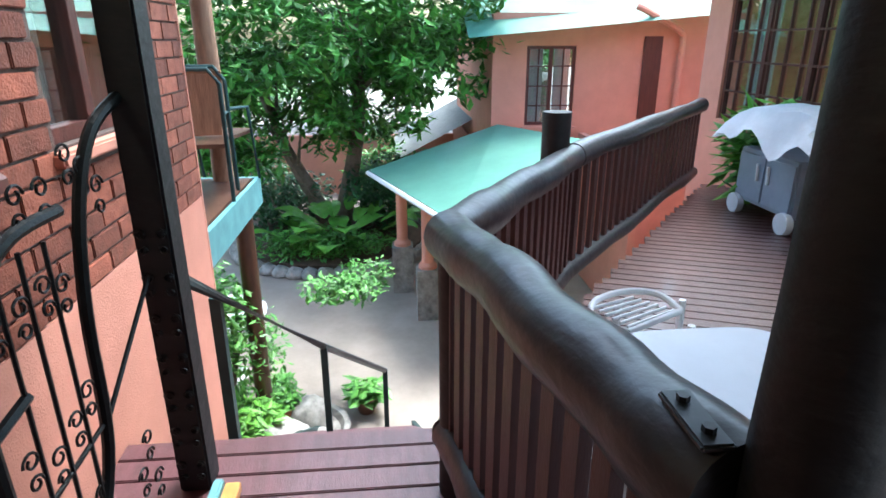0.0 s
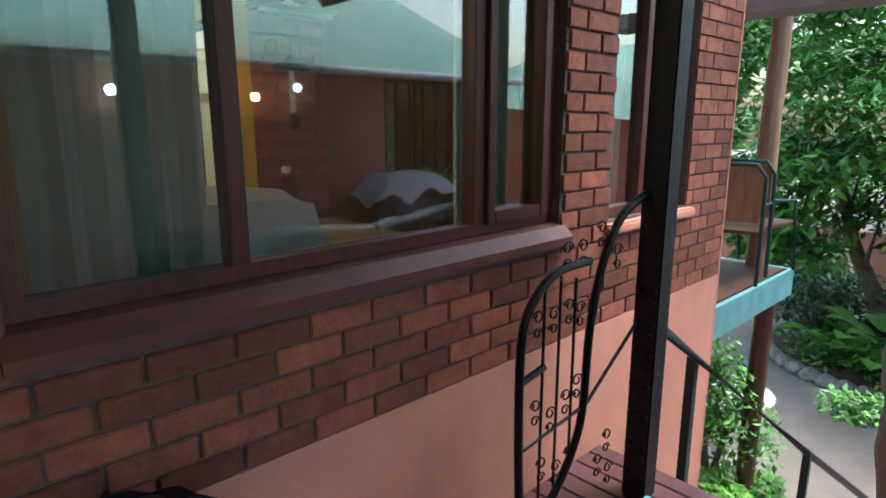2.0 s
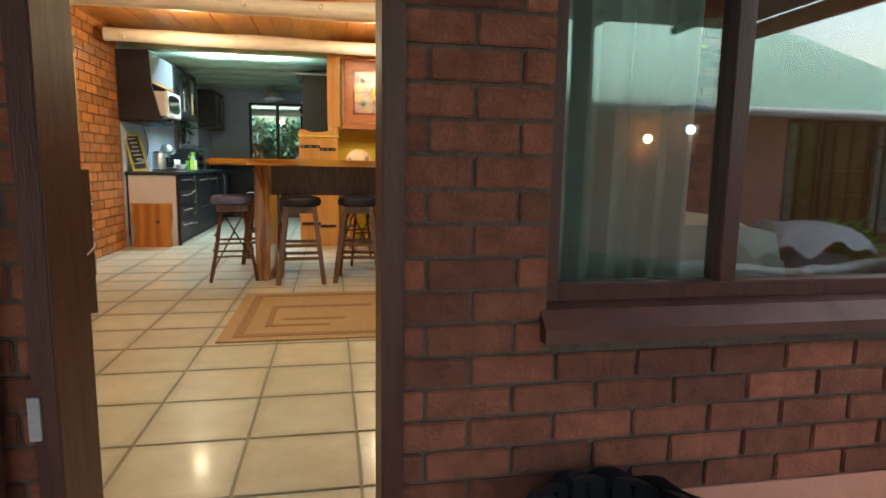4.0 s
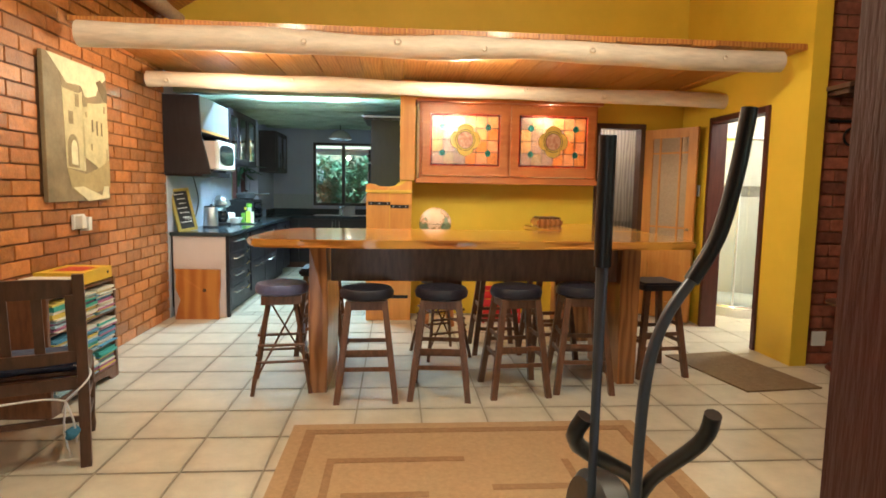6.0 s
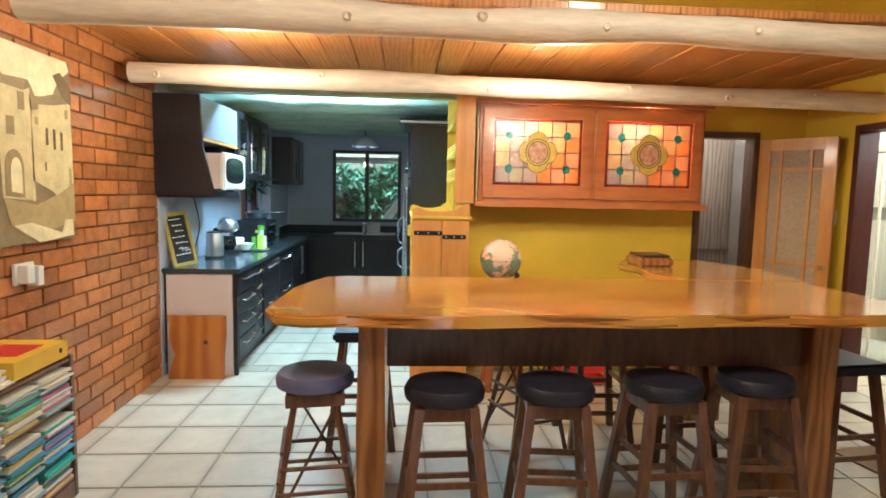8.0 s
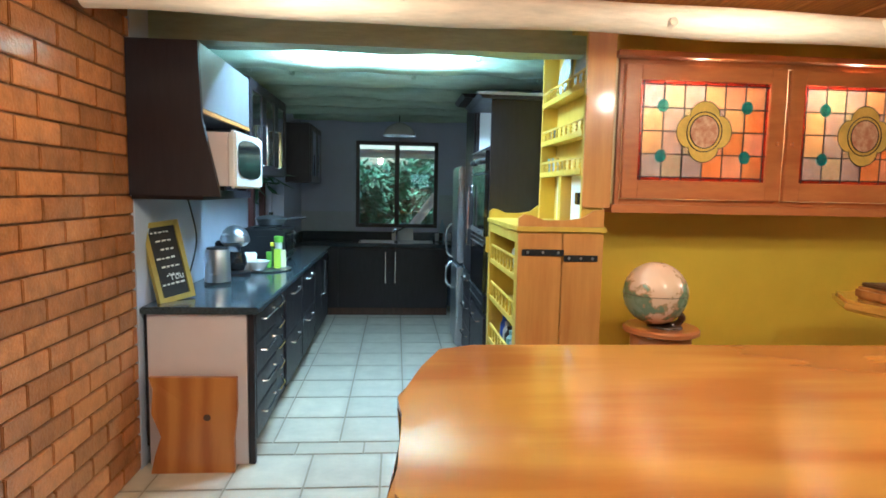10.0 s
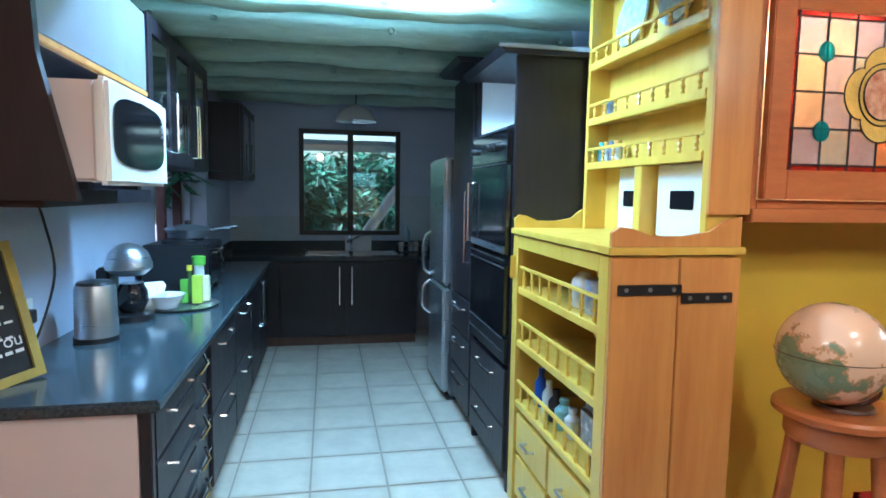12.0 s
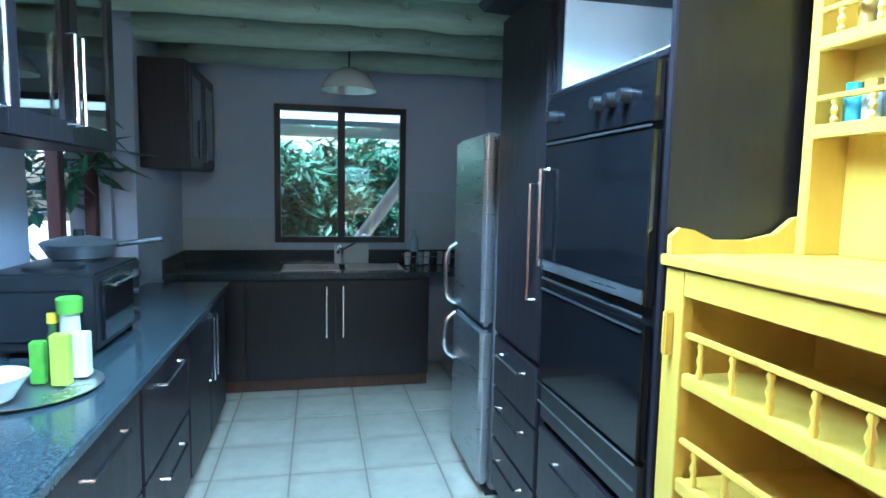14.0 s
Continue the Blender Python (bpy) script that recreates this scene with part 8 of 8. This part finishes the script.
solo("ornament", bm, mat("yellow_glaze", (0.6, 0.5, 0.05), 0.3, vary=0.3, scale=15), "yellow glazed ornament on the wall shelf", "ornament", smooth=True)
ol = thing("oil_lantern", (6.1, 4.3, 1.0), "tarnished metal lantern with pale glass tube hanging on the brick wall", "lantern")
bm = B()
lathe(bm, (6.1, 4.3, 1.62), [(0.05, 0), (0.2, 0.01), (0.17, 0.06), (0.06, 0.1), (0.02, 0.15)], 20)
part("hood", bm, IRON, ol, smooth=True)
bm = B()
rod(bm, (6.1, 4.3, 1.18), (6.1, 4.3, 1.62), 0.03, n=12)
part("tube", bm, mat("pale_lantern_glass", (0.5, 0.55, 0.55), 0.15, vary=0.1), ol, "pale glass tube", smooth=True)
bm = B()
lathe(bm, (6.1, 4.3, 1.0), [(0.02, 0), (0.09, 0.06), (0.06, 0.12), (0.03, 0.18)], 16)
part("base", bm, IRON, ol, smooth=True)
bm = B()
tube(bm, [(6.1, 4.3, 1.77), (6.1, 4.3, 1.95), (6.1, 4.432, 1.97)], 0.008, 6)
part("hook", bm, IRON, ol)
bkt = thing("wall_bracket", (5.9, 4.44, 1.6), "black iron scroll wall bracket on the dark brick wall", "bracket")
bm = B()
scroll(bm, (5.95, 4.42, 1.85), 0.09, 1, 0.01)
scroll(bm, (6.05, 4.42, 1.6), 0.06, -1, 0.01)
rod(bm, (5.75, 4.42, 1.98), (6.3, 4.42, 1.98), 0.012)
part("iron", bm, IRON, bkt, smooth=True)
bm = B()
bx(bm, (5.75, 4.418, 0.16), (5.87, 4.431, 0.28), 0.003)
solo("socket", bm, WHITE, "white wall socket low on the dark brick wall", "socket")

# greenery outside the kitchen windows
for k, (x, y, n_) in enumerate([(0.4, 13.2, 5200), (1.9, 13.4, 5200), (-1.1, 9.3, 4500)]):
    s = thing("garden_bush", (x, y, -0.6), "dense bush with long narrow leaves outside the kitchen window", "plant", "garden bushes")
    r = random.Random(k)
    bm = B()
    for q in range(14):
        leaves(bm, (x + r.uniform(-.9, .9), y + r.uniform(-.5, .5), r.uniform(0.1, 2.3)), (0.45, 0.35, 0.4), n_ // 14, 0.09, r, long=2.8)
    part("foliage", bm, LEAFBUSH, s, "long narrow green leaves", kind="stuff")
    bm = B()
    for q in range(4):
        rod(bm, (x, y, -0.6), (x + r.uniform(-.8, .8), y + r.uniform(-.4, .4), 1.6), 0.04, 0.012, 7)
    part("stems", bm, BARK, s)
bm = B()
bx(bm, (-8, 11.1, -0.9), (9, 24, -0.6))
structure("back_garden", bm, SOIL, "garden ground behind the kitchen")
bm = B()
bx(bm, (-8, -0.5, -0.9), (-0.7, 11.1, -0.6))
structure("side_garden", bm, SOIL, "garden ground beside the house")
bm = B()
bx(bm, (-0.5, 11.1, 2.05), (3.2, 12.3, 2.1))
structure("back_eave", bm, mat("white_eave", (0.6, 0.6, 0.62), 0.6, vary=0.1), "pale underside of the back eave")
bm = B()
rod(bm, (1.1, 11.9, 0.3), (2.6, 12.3, 2.3), 0.07, n=12)
solo("garden_pole", bm, LOG, "pale slanting pole outside the kitchen window", "post", smooth=True)


# ---- bricks and tiles, piece by piece ----
def brick_mesh(name, l, h, d, m):
    bm = B()
    bx(bm, (-l / 2, -d / 2, -h / 2), (l / 2, d / 2, h / 2), 0.004)
    me = bpy.data.meshes.new(name)
    bm.to_mesh(me)
    bm.free()
    me.materials.append(m)
    return me


def brick_wall(parent, axis, pos, u0, u1, z0, z1, holes, m, m2, near, nmax=300, course=0.085, unit=0.232, proud=0.008, zbase=0.0, flip=1, ubase=0.0):
    """Stretcher-bond bricks on a wall face: the nearest as objects, the rest joined."""
    L, H, D = unit - 0.011, course - 0.011, 0.02
    cells = []
    j0 = math.floor((z0 - zbase) / course)
    rr = random.Random(int(u0 * 10 + z0 * 7))
    for j in range(j0, math.ceil((z1 - zbase) / course)):
        zc = zbase + (j + 0.5) * course
        if zc - H / 2 < z0 - 1e-3 or zc + H / 2 > z1 + 0.02:
            continue
        off = ubase + (unit / 2 if j % 2 else 0)
        k0 = math.floor((u0 - off) / unit) - 1
        for k in range(k0, math.ceil((u1 - off) / unit) + 1):
            a, b = off + k * unit, off + k * unit + L
            segs = [(max(a, u0), min(b, u1))]
            for h in holes:
                if h[2] < zc < h[3]:
                    new_ = []
                    for s in segs:
                        if s[1] <= h[0] or s[0] >= h[1]:
                            new_.append(s)
                        else:
                            new_ += [(s[0], h[0]), (h[1], s[1])]
                    segs = new_
            for s in segs:
                if s[1] - s[0] > 0.03:
                    cells.append(((s[0] + s[1]) / 2, zc, s[1] - s[0], rr.uniform(-0.0015, 0.002)))
    cells.sort(key=lambda c: (c[0] - near[0]) ** 2 + (c[1] - near[1]) ** 2)
    cache = {}
    off0 = root_loc(parent)
    for i, (u, z, l, o) in enumerate(cells[:nmax]):
        key = round(l, 3)
        if key not in cache:
            cache[key] = brick_mesh("brick", key, H, D, m)
        ob = new("brick", cache[key])
        ob.parent = parent
        p = Vector((u, pos + o, z)) if axis == "y" else Vector((pos + o, u, z))
        ob.location = p - off0
        if axis == "x":
            ob.rotation_euler = (0, 0, math.pi / 2)
    if len(cells) > nmax:
        vs, fs = [], []
        for (u, z, l, o) in cells[nmax:]:
            n0 = len(vs)
            for dz in (-H / 2, H / 2):
                for dd in (-D / 2, D / 2):
                    for du in (-l / 2, l / 2):
                        vs.append((u + du, pos + o + dd, z + dz) if axis == "y" else (pos + o + dd, u + du, z + dz))
            fs += [(n0, n0 + 1, n0 + 3, n0 + 2), (n0 + 4, n0 + 6, n0 + 7, n0 + 5), (n0, n0 + 4, n0 + 5, n0 + 1),
                   (n0 + 2, n0 + 3, n0 + 7, n0 + 6), (n0, n0 + 2, n0 + 6, n0 + 4), (n0 + 1, n0 + 5, n0 + 7, n0 + 3)]
        me = bpy.data.meshes.new("brickwork")
        me.from_pydata(vs, [], fs)
        me.materials.append(m2)
        ob = new("brickwork", me)
        ob.parent = parent
        ob.location = -off0
        tagged(ob, kind="stuff")


brick_wall(wall_s, "y", 0.01, -0.6, 6.72, 0.11, 2.62, [DOOR_H, (2.965, 4.955, 0.57, 2.055), (5.345, 6.165, 0.57, 2.005)], BRICK_OUT, BRICK_OUT2, (3.7, 0.5), unit=0.232, zbase=0.11, ubase=2.77)
brick_wall(wall_w, "x", -0.014, 0.25, 6.2, 0.0, 3.4, [(4.05, 4.9, 1.29, 2.25)], BRICK_IN, BRICK_IN2, (5.2, 1.3), course=0.1, unit=0.3)
brick_wall(wall_b, "y", 4.443, 5.7, 6.6, 0.0, 3.2, [], BRICK_OUT, BRICK_OUT2, (5.8, 1.2), nmax=80, course=0.1, unit=0.3)


def tiles():
    S, J = 0.4, 0.011
    bed_ = bpy.data.objects["floor_bed"]
    bed_.name = "floor"
    tagged(bed_, "pale beige ceramic floor tiles with dark joints")
    cells = []
    for i in range(-2, 22):
        for j in range(-1, 29):
            x0, y0 = 2.1 - 0.4 * 6 + i * S, 0.754 - 0.4 * 2 + j * S
            x0 = 2.104 + (i - 6) * S
            if x0 < -0.3 or x0 > 8.0 or y0 > 10.9 or (x0 > 6.2 and y0 < 4.3):
                continue
            if y0 > 6.0:
                x0, y0 = x0 + 0.136, y0 + 0.166
            if y0 > 10.9:
                continue
            if y0 < -0.02 and not (1.7 < x0 < 2.6):
                continue
            cells.append((x0 + S / 2, y0 + S / 2))
    def near(c):
        return min(abs(c[1] - y) + 0.8 * abs(c[0] - x) for x, y in ((2.3, 1.0), (1.8, 3), (1.3, 6), (1.2, 9)))
    cells.sort(key=near)
    bm = B()
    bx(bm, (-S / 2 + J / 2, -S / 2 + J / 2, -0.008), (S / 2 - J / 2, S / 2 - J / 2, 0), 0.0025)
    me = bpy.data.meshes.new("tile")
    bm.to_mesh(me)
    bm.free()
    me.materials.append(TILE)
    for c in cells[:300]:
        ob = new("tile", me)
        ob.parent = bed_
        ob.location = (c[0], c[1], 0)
    if len(cells) > 300:
        bm = B()
        for c in cells[300:]:
            bx(bm, (c[0] - S / 2 + J / 2, c[1] - S / 2 + J / 2, -0.008), (c[0] + S / 2 - J / 2, c[1] + S / 2 - J / 2, 0))
        me = bpy.data.meshes.new("tiles")
        bm.to_mesh(me)
        bm.free()
        me.materials.append(TILE2)
        ob = new("tiles", me)
        ob.parent = bed_
        tagged(ob, kind="stuff")


tiles()
for k in range(7):
    bm = B()
    bx(bm, (0.0 + k * 0.4, 6.361, -0.008), (0.389 + k * 0.4, 6.513, 0), 0.0025)
    structure("cut_tile", bm, TILE, "narrow cut floor tile at the kitchen opening")


def boards():
    """Terrace boards, a diagonal run, and the landing boards."""
    deck = tagged(new("terrace"), "dark wet terrace boards with open gaps", "", "", "structure")
    U = Vector((0.36, 0.93, 0)).normalized()
    V = Vector((-U.y, U.x, 0))
    o = Vector((5.0, -3.0, DECKZ))
    n_ = 0
    me = None
    for k in range(-52, 40):
        c = o + V * (k * 0.1)
        # clip each board against the railing line and the house wall
        lo, hi = [], []
        ts = [t * 0.05 for t in range(-120, 120)]
        ok = []
        for t in ts:
            p = c + U * t
            inside = -4.74 < p.y < -1.3 and 3.0 < p.x < 9.4
            for a, b in ((P0, P1), (P1, P2), (P2, P3)):
                n2 = Vector((-(b - a).y, (b - a).x, 0)).normalized()
                if a.x <= p.x <= b.x and (p - a).dot(n2) > -0.1:
                    inside = False
            if p.x < P0.x and p.y > -1.6:
                inside = False
            if inside:
                ok.append(t)
        if len(ok) < 4:
            continue
        bm = B()
        a, b = c + U * ok[0], c + U * ok[-1]
        w = V * 0.043
        poly(bm, [a - w, b - w, b + w, a + w], -0.03, "z")
        ob = part("board", bm, DECK, deck)
        n_ += 1
    land = tagged(new("landing"), "dark red-brown landing boards with open gaps", "", "", "structure")
    for k in range(38):
        x0 = 0.95 + k * 0.116
        y1 = -1.4 if x0 > 3.6 else -2.4
        bm = B()
        bx(bm, (x0, y1, DECKZ - 0.03), (min(x0 + 0.108, 5.34), -0.02, DECKZ), 0.004)
        part("board", bm, PURPLE, land)


boards()
